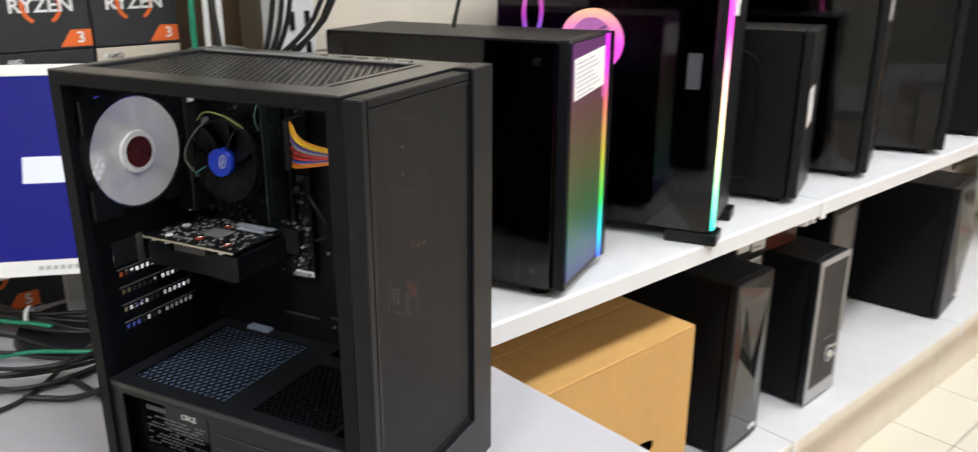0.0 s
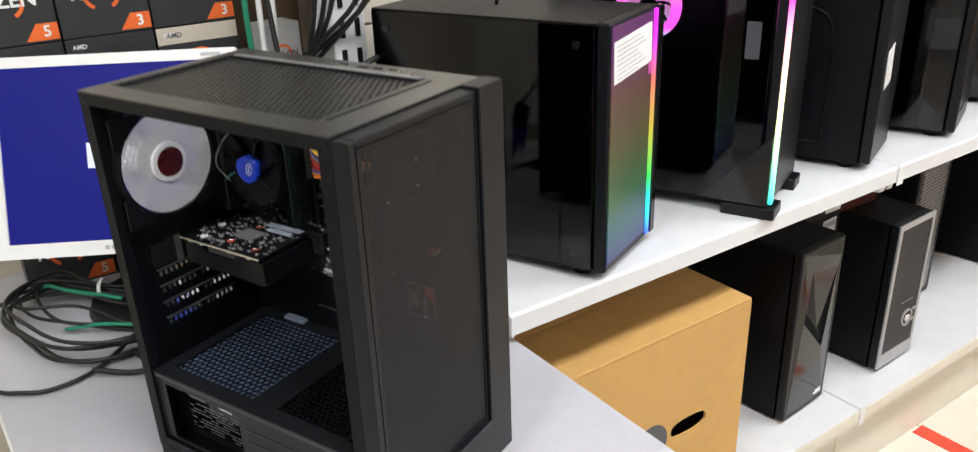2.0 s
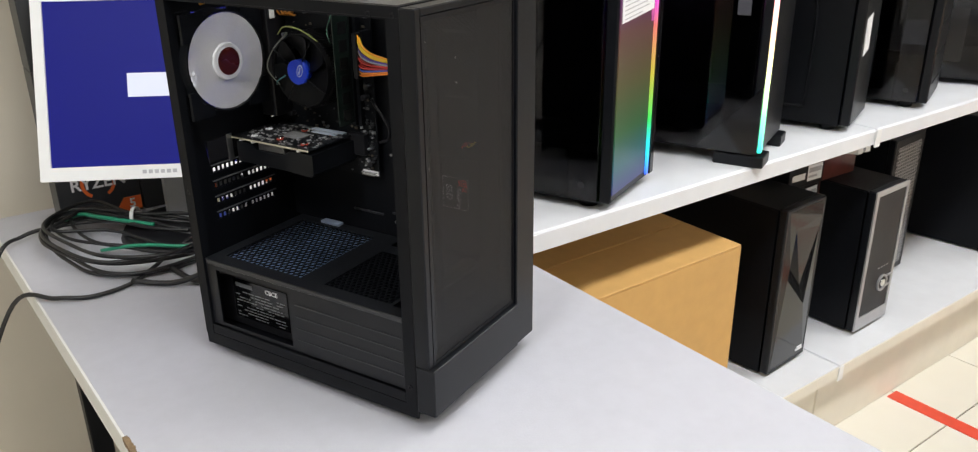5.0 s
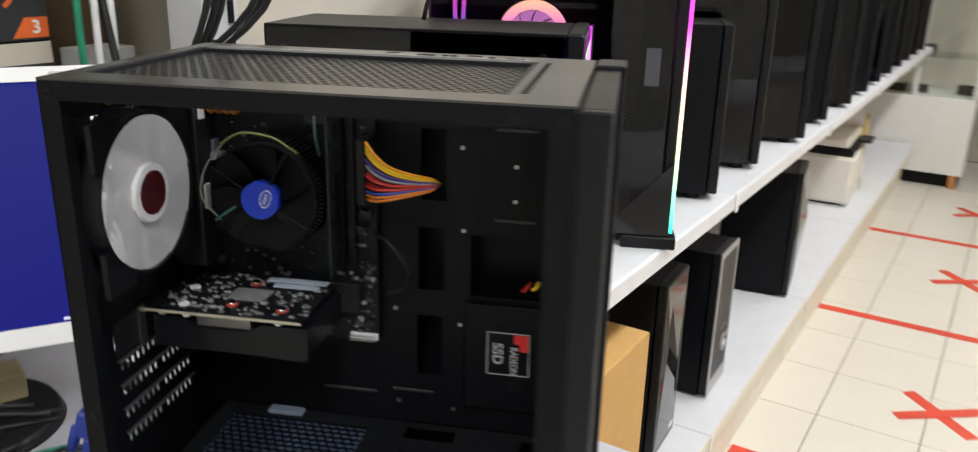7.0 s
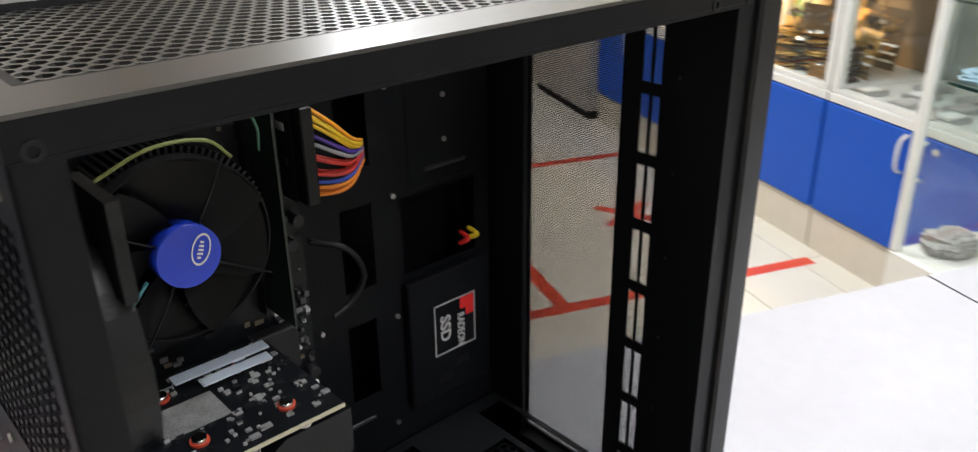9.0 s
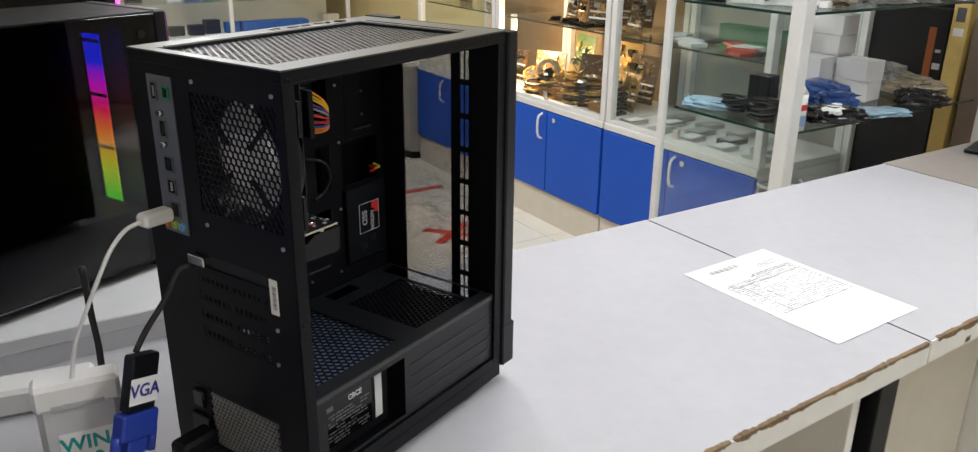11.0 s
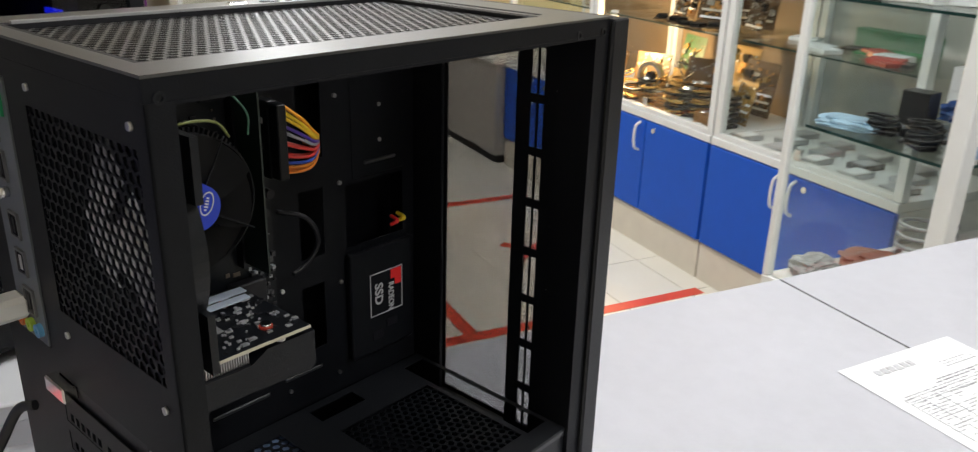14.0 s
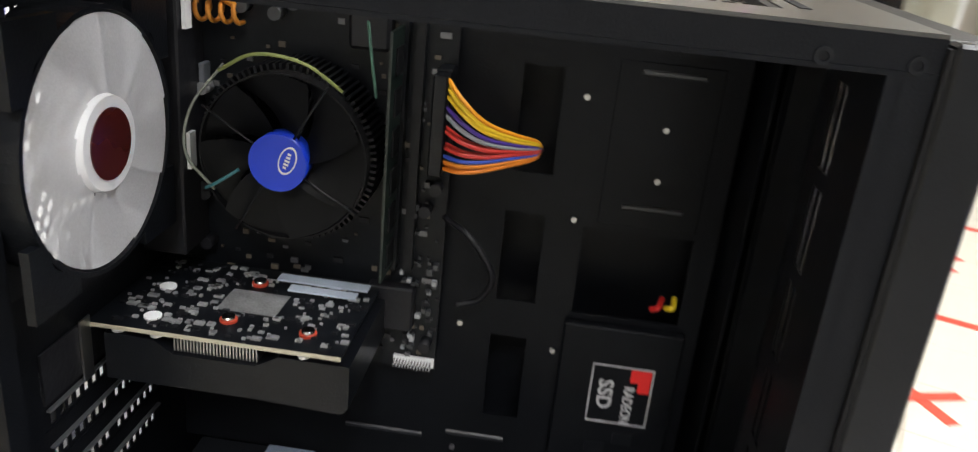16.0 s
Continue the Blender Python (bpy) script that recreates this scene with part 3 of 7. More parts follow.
# the board's socket plate, with its sockets
io = part("io_shield", boxes((-0.001, 0.1505, 0.278, 0.001, 0.1885, 0.4365)), mat("io_shield_steel", (0.22, 0.24, 0.26), 0.45, metal=0.8, scale=40), pc, "grey steel socket plate")
for v, h, w, t, m, n in ((0.178, 0.421, 0.009, 0.018, BLACK_PLASTIC, "usb_socket"), (0.160, 0.421, 0.010, 0.012, mat("green_socket", (0.02, 0.28, 0.12), 0.4), "round_socket"),
                         (0.170, 0.385, 0.010, 0.018, BLACK_PLASTIC, "vga_socket"), (0.170, 0.4005, 0.007, 0.006, CHROME, "socket_post"), (0.170, 0.3695, 0.007, 0.006, CHROME, "socket_post"), (0.168, 0.350, 0.013, 0.016, BLACK_PLASTIC, "hdmi_socket"),
                         (0.168, 0.327, 0.013, 0.016, BLACK_PLASTIC, "usb_socket"), (0.166, 0.303, 0.014, 0.017, STEEL, "network_socket")):
    if n == "socket_post":
        part(n, shaped(disc, (-0.006, v, h), 0.0032, 0.0048, "x", 6), m, io, "bright hexagonal screw post")
        continue
    shell_ = part(n, shaped(holed, v - w / 2, v + w / 2, h - t / 2, h + t / 2, [(v - w / 2 + 0.0014, v + w / 2 - 0.0014, h - t / 2 + 0.0014, h + t / 2 - 0.0014)], rear_put(-0.0026), 0.0015), mat("socket_shell", (0.22, 0.22, 0.23), 0.35, metal=0.9) if n != "round_socket" else m, io, "socket with a thin metal shell")
    part("socket_core", boxes((-0.0018, v - w / 2 + 0.0015, h - t / 2 + 0.0015, -0.0011, v + w / 2 - 0.0015, h + t / 2 - 0.0015)), BLACK_MATT if m is not STEEL else DARK_GREY, shell_)
    part("tongue", boxes((-0.0024, v - w * 0.12, h - t * 0.28, -0.0019, v + w * 0.12, h + t * 0.28)), GREY_INK if n == "usb_socket" else DARK_GREY, shell_)
for k, c in enumerate(((0.75, 0.2, 0.05), (0.45, 0.62, 0.08), (0.15, 0.4, 0.7))):
    part("audio_socket", shaped(ring, (-0.004, 0.181 - 0.0115 * k, 0.2865), 0.0018, 0.0042, 0.003, "x", 18), mat("jack_%d" % k, c, 0.4), io, ("orange", "lime green", "pale blue")[k] + " round audio socket")

# frame, floor, closed side
part("bottom_panel", boxes((0.0, 0.0, BOT, BODY, WID, BOT + 0.003)), BLACK_STEEL, pc)
part("far_panel", boxes((0.0, WID - 0.0015, BOT + 0.003, BODY, WID, TOP - 0.012), bevel=0.0005), BLACK_STEEL, pc, "closed black side panel")
part("rear_post", boxes((0.0, 0.0, BOT + 0.003, 0.014, 0.0012, TOP - 0.012), (0.0125, 0.0012, BOT + 0.003, 0.014, 0.012, TOP - 0.012)), BLACK_STEEL, pc)
part("front_post", boxes((0.320, 0.0, BOT + 0.003, BODY, 0.0012, TOP - 0.012), (0.320, 0.0012, BOT + 0.003, 0.3215, 0.03, TOP - 0.012)), BLACK_STEEL, pc)
part("side_rail", boxes((0.014, 0.0, 0.4452, 0.320, 0.0012, TOP - 0.012), (0.014, 0.0012, 0.4452, 0.320, 0.008, 0.4464)), BLACK_STEEL, pc)
part("bottom_rail", boxes((0.014, 0.0, BOT + 0.003, 0.320, 0.0025, 0.043), bevel=0.0008), BLACK_STEEL, pc)
part("skirt", boxes((0.0, 0.001, 0.013, 0.335, 0.004, BOT), (0.0, 0.004, 0.013, 0.003, WID - 0.001, BOT)), BLACK_STEEL, pc, "low skirt under the case")
for x in (0.055, 0.275):
    for y in (0.05, 0.165):
        part("foot", shaped(disc, (x, y, 0.0), 0.017, BOT, "z", 24, 0.02), BLACK_PLASTIC, pc, "round black foot")
for x, h in ((0.007, 0.449), (0.300, 0.449), (0.328, 0.449), (0.327, 0.052), (0.007, 0.22)):
    part("screw_hole", shaped(ring, (x, -0.0006, h), 0.0016, 0.0030, 0.001, "y", 16), BLACK_PLASTIC, pc)

# power supply cover with vents and a window on the label
SHR = 0.134
vent1, vent2 = (0.030, 0.156, 0.022, 0.160), (0.192, 0.288, 0.022, 0.130)
shroud = part("power_supply_cover", shaped(holed, 0.014, 0.320, 0.003, 0.176, [vent1, vent2, (0.293, 0.316, 0.02, 0.165), (0.19, 0.235, 0.150, 0.168)], flat_put(SHR), 0.0012), SATIN_COVER, pc)
bm = bmesh.new()
honeycomb(bm, vent1[0] - 0.001, vent1[1] + 0.001, vent1[2] - 0.002, vent1[3] + 0.002, 0.0080, 0.74, flat_put(SHR - 0.0005))
part("vent_mesh", bm, BLACK_STEEL, shroud, "hexagon mesh over the supply's fan")
part("filter_sheet", boxes((vent1[0] - 0.004, vent1[2] - 0.004, SHR - 0.0065, vent1[1] + 0.004, vent1[3] + 0.004, SHR - 0.0055)), mat("blue_grey_sheet", (0.19, 0.26, 0.42), 0.5, var=0.15, scale=30), shroud, "pale blue-grey sheet under the mesh")
bm = bmesh.new()
honeycomb(bm, vent2[0] - 0.001, vent2[1] + 0.001, vent2[2] - 0.002, vent2[3] + 0.002, 0.0072, 0.70, flat_put(SHR - 0.0005))
part("vent_mesh", bm, BLACK_STEEL, shroud)
front_holes = [(0.030, 0.150, 0.048, 0.121)]
part("cover_side", shaped(holed, 0.014, 0.320, 0.0435, SHR - 0.0014, front_holes, side_put(0.004), 0.0012), SATIN_COVER, shroud)
# folded edge in a paler black than the cover
part("cover_edge", boxes((0.016, 0.0022, SHR - 0.006, 0.318, 0.0039, SHR - 0.0012), bevel=0.0005), mat("paler_black_edge", (0.03, 0.031, 0.035), 0.35, scale=60), shroud, "folded upper edge")
for k in range(4):
    part("rib", boxes((0.160, 0.0030, 0.060 + 0.0155 * k, 0.316, 0.0039, 0.0612 + 0.0155 * k)), mat("rib_grey", (0.035, 0.036, 0.04), 0.4), shroud)
part("badge", boxes((0.060, 0.163, SHR, 0.092, 0.174, SHR + 0.004), bevel=0.001), mat("pale_blue_sticker", (0.25, 0.3, 0.4), 0.4), shroud, "small pale blue tab")

psu = part("power_supply", boxes((0.002, 0.0305, 0.034, 0.150, 0.180, 0.1045), bevel=0.001), DARK_GREY, pc, "black power supply behind the cover window")
lab = part("rating_label", boxes((0.028, 0.0290, 0.046, 0.121, 0.0303, 0.100)), BLACK_GLOSS, psu, "black rating label with white print")
print_rnd = random.Random(4)
bm = bmesh.new()
for k in range(9):
    u = 0.032
    while u < 0.112:
        w = print_rnd.uniform(0.002, 0.011)
        if print_rnd.random() < 0.72:
            box(bm, u, 0.0286, 0.0492 + k * 0.0042, min(u + w, 0.117), 0.0289, 0.0505 + k * 0.0042)
        u += w + 0.0018
part("print_field", bm, FAINT_INK, lab, "rows of small pale print")["kind"] = "stuff"
words("marks", "CBCE", 0.0085, PAPER, lab, Matrix.Translation((0.095, 0.0287, 0.093)) @ pose(0, 0, 0, 90), 0.0003)
part("print_line", boxes((0.033, 0.0286, 0.0900, 0.062, 0.0289, 0.0955)), FAINT_INK, lab)
part("barcode_label", boxes((0.127, 0.0290, 0.046, 0.138, 0.0300, 0.100)), PAPER, psu, "white barcode strip")
bm = bmesh.new()
honeycomb(bm, 0.042, 0.150, 0.036, 0.103, 0.0056, 0.72, rear_put(-0.0002))
part("rear_mesh", bm, mat("grey_mesh_steel", (0.20, 0.20, 0.20), 0.45, scale=50), psu, "grey hexagon mesh of the supply's rear")
part("rear_plate", boxes((0.0, 0.150, 0.035, 0.0018, 0.186, 0.1035)), BLACK_STEEL, psu)
part("mains_socket", boxes((-0.004, 0.152, 0.040, 0.0, 0.182, 0.066), bevel=0.001), BLACK_PLASTIC, psu)
part("rocker_switch", boxes((-0.004, 0.158, 0.076, 0.0, 0.176, 0.098), bevel=0.002), BLACK_GLOSS, psu, "black rocker switch")

# tray behind the board
TRAY = 0.1775
tray_holes = [(0.200, 0.222, 0.344, 0.404), (0.198, 0.221, 0.264, 0.320), (0.197, 0.219, 0.183, 0.240), (0.243, 0.305, 0.262, 0.316), (0.03, 0.14, 0.30, 0.41)]
tray = part("board_tray", shaped(holed, 0.002, 0.318, SHR, TOP - 0.013, tray_holes, side_put(TRAY), 0.0012), BLACK_STEEL, pc)
for x, h in ((0.279, 0.377), (0.279, 0.348), (0.178, 0.245), (0.235, 0.39), (0.237, 0.32), (0.235, 0.235), (0.25, 0.165), (0.18, 0.155), (0.23, 0.152)):
    part("screw", shaped(disc, (x, TRAY - 0.002, h), 0.0017, 0.002, "y", 12), STEEL, tray)
for x0, x1, h in ((0.262, 0.296, 0.330), (0.262, 0.296, 0.405), (0.175, 0.212, 0.165), (0.250, 0.292, 0.168), (0.11, 0.16, 0.160)):
    # ribs in a paler black than the tray
    part("pressed_rib", boxes((x0, TRAY - 0.0022, h, x1, TRAY - 0.0003, h + 0.003), bevel=0.0007), mat("paler_black_edge", (0.03, 0.031, 0.035), 0.35, scale=60), tray)
part("hinge_plate", boxes((0.250, TRAY - 0.0010, 0.320, 0.305, TRAY - 0.0003, 0.412), bevel=0.0003), BLACK_STEEL, tray)

# solid state drive
ssd = part("solid_state_drive", boxes((0.240, 0.170, 0.160, 0.310, 0.1768, 0.258), bevel=0.001), BLACK_STEEL, pc, "black solid state drive with a printed label")
bm = bmesh.new()
for r in ((0.260, 0.1946, 0.2965, 0.1954), (0.260, 0.2336, 0.2965, 0.2344), (0.260, 0.1946, 0.2608, 0.2344), (0.2957, 0.1946, 0.2965, 0.2344)):
    box(bm, r[0], 0.1694, r[1], r[2], 0.1699, r[3])
part("label_border", bm, GREY_INK, ssd, "thin white printed border")
part("red_mark", boxes((0.283, 0.1694, 0.2245, 0.295, 0.1699, 0.2330), (0.288, 0.1694, 0.218, 0.295, 0.1699, 0.2245)), mat("red_print", (0.75, 0.02, 0.02), 0.4), ssd, "red printed square")
down = pose(0, 0, 0, 90) @ pose(0, 0, 0, 0, 0, -90)
words("wording", "SSD", 0.0122, GREY_INK, ssd, Matrix.Translation((0.2690, 0.1694, 0.2145)) @ down, 0.0003)
words("wording", "RADEON", 0.0085, GREY_INK, ssd, Matrix.Translation((0.2830, 0.1694, 0.2085)) @ down, 0.0003, squeeze=0.75)
for dx, h in ((0.262, 0.172), (0.278, 0.18)):
    part("patch", boxes((dx, 0.1694, h, dx + 0.012, 0.1698, h + 0.008)), BLACK_PLASTIC, ssd)
tail = part("drive_cable", shaped(tube, [(0.296, 0.174, 0.274), (0.299, 0.169, 0.277), (0.301, 0.180, 0.278)], 0.0018), mat("yellow_wire", (0.85, 0.62, 0.03), 0.4), pc, "short yellow drive wire")
part("drive_wire", shaped(tube, [(0.288, 0.174, 0.272), (0.291, 0.169, 0.276), (0.294, 0.180, 0.277)], 0.0018), mat("red_wire", (0.7, 0.03, 0.03), 0.4), pc)

# circuit board with its chips and sockets
BRD = 0.166
board = part("motherboard", boxes((0.003, BRD, 0.216, 0.166, BRD + 0.0016, 0.437)), PCB, pc, "black circuit board full of small chips")
bm, bm2, bm3 = bmesh.new(), bmesh.new(), bmesh.new()
chips = random.Random(3)
for k in range(200):
    u, h = chips.uniform(0.006, 0.164), chips.uniform(0.219, 0.435)
    if (u - 0.085) ** 2 + (h - 0.355) ** 2 < 0.045 ** 2:
        continue
    s = chips.choice((0.0012, 0.0016, 0.0022, 0.003))
    box(chips.choice((bm, bm2, bm3)), u, BRD - 0.0016 * chips.uniform(0.5, 1.2), h, u + s * chips.uniform(1, 2), BRD - 0.0001, h + s)
for nm, b_, m_ in (("chip_field", bm, DARK_GREY), ("contact_field", bm2, mat("dull_solder", (0.16, 0.16, 0.17), 0.4, metal=0.5)), ("resistor_field", bm3, mat("tan_component", (0.11, 0.09, 0.065), 0.5))):
    part(nm, b_, m_, board)["kind"] = "stuff"
for k in range(13):
    u, h = chips.choice((0.155, 0.150, 0.03, 0.06, 0.16)), chips.uniform(0.225, 0.43)
    if (u - 0.085) ** 2 + (h - 0.355) ** 2 < 0.05 ** 2:
        continue
    part("capacitor", shaped(disc, (u, BRD - 0.010, h), 0.0034, 0.0099, "y", 14), chips.choice((SILVER_PLASTIC, DARK_GREY)), board, "small round capacitor")
part("board_io_block", boxes((0.003, 0.135, 0.285, 0.028, BRD - 0.0001, 0.43), bevel=0.001), DARK_GREY, board)
for h in (0.408, 0.334):
    part("white_label", boxes((0.0285, 0.140, h, 0.0305, 0.147, h + 0.020)), PAPER, board, "narrow white barcode sticker")
for k, u in enumerate((0.138, 0.147)):
    part("memory_slot", boxes((u - 0.0025, BRD - 0.008, 0.283, u + 0.0025, BRD - 0.0001, 0.425)), BLACK_PLASTIC, board)
stick = part("memory_module", boxes((0.1373, BRD - 0.036, 0.287, 0.1387, BRD - 0.0082, 0.420)), mat("green_circuit_board", (0.008, 0.016, 0.013), 0.4), board, "memory module standing on edge")
for k in range(6):
    part("memory_chip", boxes((0.1388, BRD - 0.028, 0.292 + 0.021 * k, 0.1398, BRD - 0.014, 0.306 + 0.021 * k)), BLACK_MATT, stick)
part("power_socket", boxes((0.1575, BRD - 0.016, 0.346, 0.1655, BRD - 0.0001, 0.401), bevel=0.0006), BLACK_PLASTIC, board)
bm = bmesh.new()
for k in range(13):
    for j in range(2):
        box(bm, 0.1420 + 0.0018 * k, BRD - 0.0085, 0.2195 + 0.0026 * j, 0.1427 + 0.0018 * k, BRD - 0.0025, 0.2203 + 0.0026 * j)
pins = part("pin_header", boxes((0.1412, BRD - 0.0025, 0.2185, 0.1655, BRD - 0.0001, 0.2240)), PAPER, board, "white header with metal pins")
part("pins", bm, CHROME, pins)["kind"] = "stuff"
bm, bm2 = bmesh.new(), bmesh.new()
for k in range(60):
    u, h, e = chips.uniform(0.142, 0.163), chips.uniform(0.226, 0.334), chips.uniform(0.001, 0.0035)
    box(chips.choice((bm, bm2, bm2)), u, BRD - e * 1.6, h, u + e, BRD - 0.0002, h + e * chips.uniform(0.5, 1.4))
part("edge_chip_field", bm, mat("pale_component", (0.34, 0.35, 0.37), 0.35), board)["kind"] = "stuff"
part("edge_chip_field", bm2, mat("mid_grey_component", (0.05, 0.052, 0.056), 0.4), board)["kind"] = "stuff"
for h in (0.251, 0.232):
    part("slot_socket", boxes((0.03, BRD - 0.010, h, 0.125, BRD - 0.0001, h + 0.007)), BLACK_PLASTIC, board)
part("chip_heatsink", boxes((0.125, BRD - 0.010, 0.245, 0.152, BRD - 0.0001, 0.272), bevel=0.001), DARK_GREY, board)
part("strip_heatsink", boxes((0.110, BRD - 0.012, 0.405, 0.132, BRD - 0.0002, 0.436), bevel=0.002), DARK_GREY, board, "dark finned voltage heatsink")
for u, h in ((0.062, 0.428), (0.080, 0.424), (0.095, 0.430), (0.070, 0.418), (0.052, 0.420)):
    part("capacitor", shaped(disc, (u, BRD - 0.009, h), 0.0036, 0.0088, "y", 14), mat("mid_grey_component", (0.05, 0.052, 0.056), 0.4), board)
part("gold_coil", shaped(tube, [(0.026 + 0.00115 * k, BRD - 0.0075 + 0.0048 * math.cos(k * 1.05), 0.4155 + 0.0048 * math.sin(k * 1.05)) for k in range(24)], 0.0013, 6, 3), mat("copper_wire", (0.75, 0.3, 0.05), 0.35, metal=0.4), board, "orange copper coil")

# processor cooler
CU, CH, CV = 0.085, 0.3505, 0.121
cooler = part("processor_cooler", shaped(ring, (CU, CV + 0.006, CH), 0.0430, 0.0440, 0.012, "y", 48), BLACK_MATT, pc, "round black processor fan with a blue hub sticker")
bm = bmesh.new()
for k in range(84):
    a = 2 * math.pi * k / 84
    c, s = math.cos(a), math.sin(a)
    p, q = Vector((CU + 0.030 * c, 0, CH + 0.030 * s)), Vector((CU + 0.0472 * c, 0, CH + 0.0472 * s))
    n_ = Vector((-s, 0, c)) * 0.0007
    lo, hi = [bm.verts.new(v + Vector((0, CV + 0.014, 0))) for v in (p - n_, q - n_, q + n_, p + n_)], [bm.verts.new(v + Vector((0, BRD - 0.003, 0))) for v in (p - n_, q - n_, q + n_, p + n_)]
    bm.faces.new(lo)
    bm.faces.new(hi)
    for i in range(4):
        bm.faces.new([lo[i], lo[(i + 1) % 4], hi[(i + 1) % 4], hi[i]])
fins_ = part("heat_sink", bm, mat("dark_aluminium", (0.02, 0.02, 0.023), 0.4, metal=0.7, scale=60), cooler, "ring of thin radial fins")
fins_["kind"] = "stuff"


def blades(bm, count, r0, r1, put, sweep, twist, depth, steps=4):
    for k in range(count):
        a0 = 2 * math.pi * k / count
        prev = None
        for i in range(6):
            f = i / 5
            r = r0 + (r1 - r0) * f
            lead, wide = a0 + twist * f, sweep * (0.85 + 0.25 * f)
            row = []
            for j in range(steps + 1):
                g = j / steps
                q = lead + wide * g
                row.append(bm.verts.new(put(r * math.cos(q), r * math.sin(q), depth * g * (1.24 - 0.24 * g))))
            if prev:
                for j in range(steps):
                    bm.faces.new([prev[j], prev[j + 1], row[j + 1], row[j]]).smooth = True
            prev = row


bm = bmesh.new()
blades(bm, 1, 0.015, 0.0426, lambda a, b, d: (a, d, b), 0.88, 0.35, 0.007, 6)
dark_blade = finish("blade", bm, mat("black_blade_plastic", (0.004, 0.0042, 0.005), 0.4, spec=0.12))
for k in range(7):
    o = new("blade", dark_blade)
    o.parent = cooler
    o.matrix_basis = Matrix.Translation((CU, CV + 0.004, CH)) @ pose(0, 0, 0, 0, 360 / 7 * k, 0)
for k in range(4):
    a = math.pi / 4 + k * math.pi / 2 + 0.25
    part("strut", shaped(tube, [(CU + 0.014 * math.cos(a), CV + 0.002, CH + 0.014 * math.sin(a)), (CU + 0.030 * math.cos(a), CV + 0.0022, CH + 0.030 * math.sin(a)), (CU + 0.047 * math.cos(a), CV + 0.004, CH + 0.047 * math.sin(a))], 0.0006, 6, 3), BLACK_PLASTIC, cooler)
hub = part("hub", shaped(disc, (CU, CV - 0.001, CH), 0.0149, 0.012, "y", 36), LOGO_BLUE, cooler, "blue hub sticker with a white oval mark")
bm = bmesh.new()
ring(bm, (0, 0, 0), 0.0054, 0.0062, 0.0004, "y", 28)
for k, w in enumerate((0.0016, 0.0024, 0.0024, 0.0020, 0.0016)):
    box(bm, -0.0007 - w / 2, 0.0, -0.0036 + 0.0015 * k, -0.0007 + w, 0.0004, -0.0028 + 0.0015 * k)
me_oval = part("mark", bm, PAPER, hub, "white oval logo shape")
me_oval.matrix_basis = Matrix.Translation((CU + 0.0055, CV - 0.0016, CH + 0.002)) @ pose(0, 0, 0, 0, 20, 0) @ Matrix.Diagonal((0.72, 1, 1.25, 1))
part("fan_wire", shaped(tube, [(CU - 0.035, CV + 0.004, CH - 0.02), (CU - 0.047, CV - 0.002, CH + 0.0), (CU - 0.05, CV + 0.012, CH + 0.02), (CU - 0.04, CV + 0.03, CH + 0.04)], 0.0008), mat("pale_wire", (0.16, 0.17, 0.14), 0.5), cooler)
part("fan_wire", shaped(tube, [(CU - 0.02, CV, CH - 0.006), (CU - 0.030, CV - 0.004, CH - 0.013), (CU - 0.04, CV + 0.004, CH - 0.020)], 0.0009), mat("teal_wire", (0.04, 0.16, 0.18), 0.5), cooler)
part("fan_wire", shaped(tube, [(CU - 0.032, CV + 0.006, CH + 0.042), (CU - 0.010, CV - 0.004, CH + 0.054), (CU + 0.014, CV - 0.003, CH + 0.052), (CU + 0.03, CV + 0.008, CH + 0.038)], 0.0009), mat("yellow_green_wire", (0.22, 0.25, 0.08), 0.5), cooler, "yellow and green fan wire")
part("fan_wire", shaped(tube, [(CU + 0.036, CV + 0.03, CH + 0.07), (CU + 0.044, CV + 0.01, CH + 0.052), (CU + 0.046, CV + 0.012, CH + 0.036)], 0.0008), mat("dim_green_wire", (0.05, 0.13, 0.09), 0.5), cooler)

for u, h in ((0.0285, 0.373),):
    part("grey_clip", boxes((u, 0.157, h, u + 0.003, BRD - 0.0004, h + 0.015), bevel=0.0005), mat("pale_grey_metal", (0.20, 0.21, 0.24), 0.45, metal=0.4, scale=80), pc, "pale grey metal clip beside the cooler")

# big power lead: a flat bundle of coloured wires
hues = [(0.398, (0.9, 0.35, 0.02)), (0.3935, (0.85, 0.58, 0.03)), (0.390, (0.85, 0.55, 0.03)), (0.384, (0.08, 0.04, 0.30)), (0.3795, (0.32, 0.33, 0.36)), (0.3715, (0.65, 0.05, 0.04)), (0.363, (0.62, 0.05, 0.04)), (0.3585, (0.04, 0.09, 0.50)), (0.3555, (0.85, 0.27, 0.03)), (0.3515, (0.85, 0.25, 0.03))]
lead = part("power_lead_plug", boxes((0.1578, BRD - 0.027, 0.347, 0.1652, BRD - 0.0165, 0.400), bevel=0.0008), BLACK_PLASTIC, pc, "black plug of the coloured power lead")
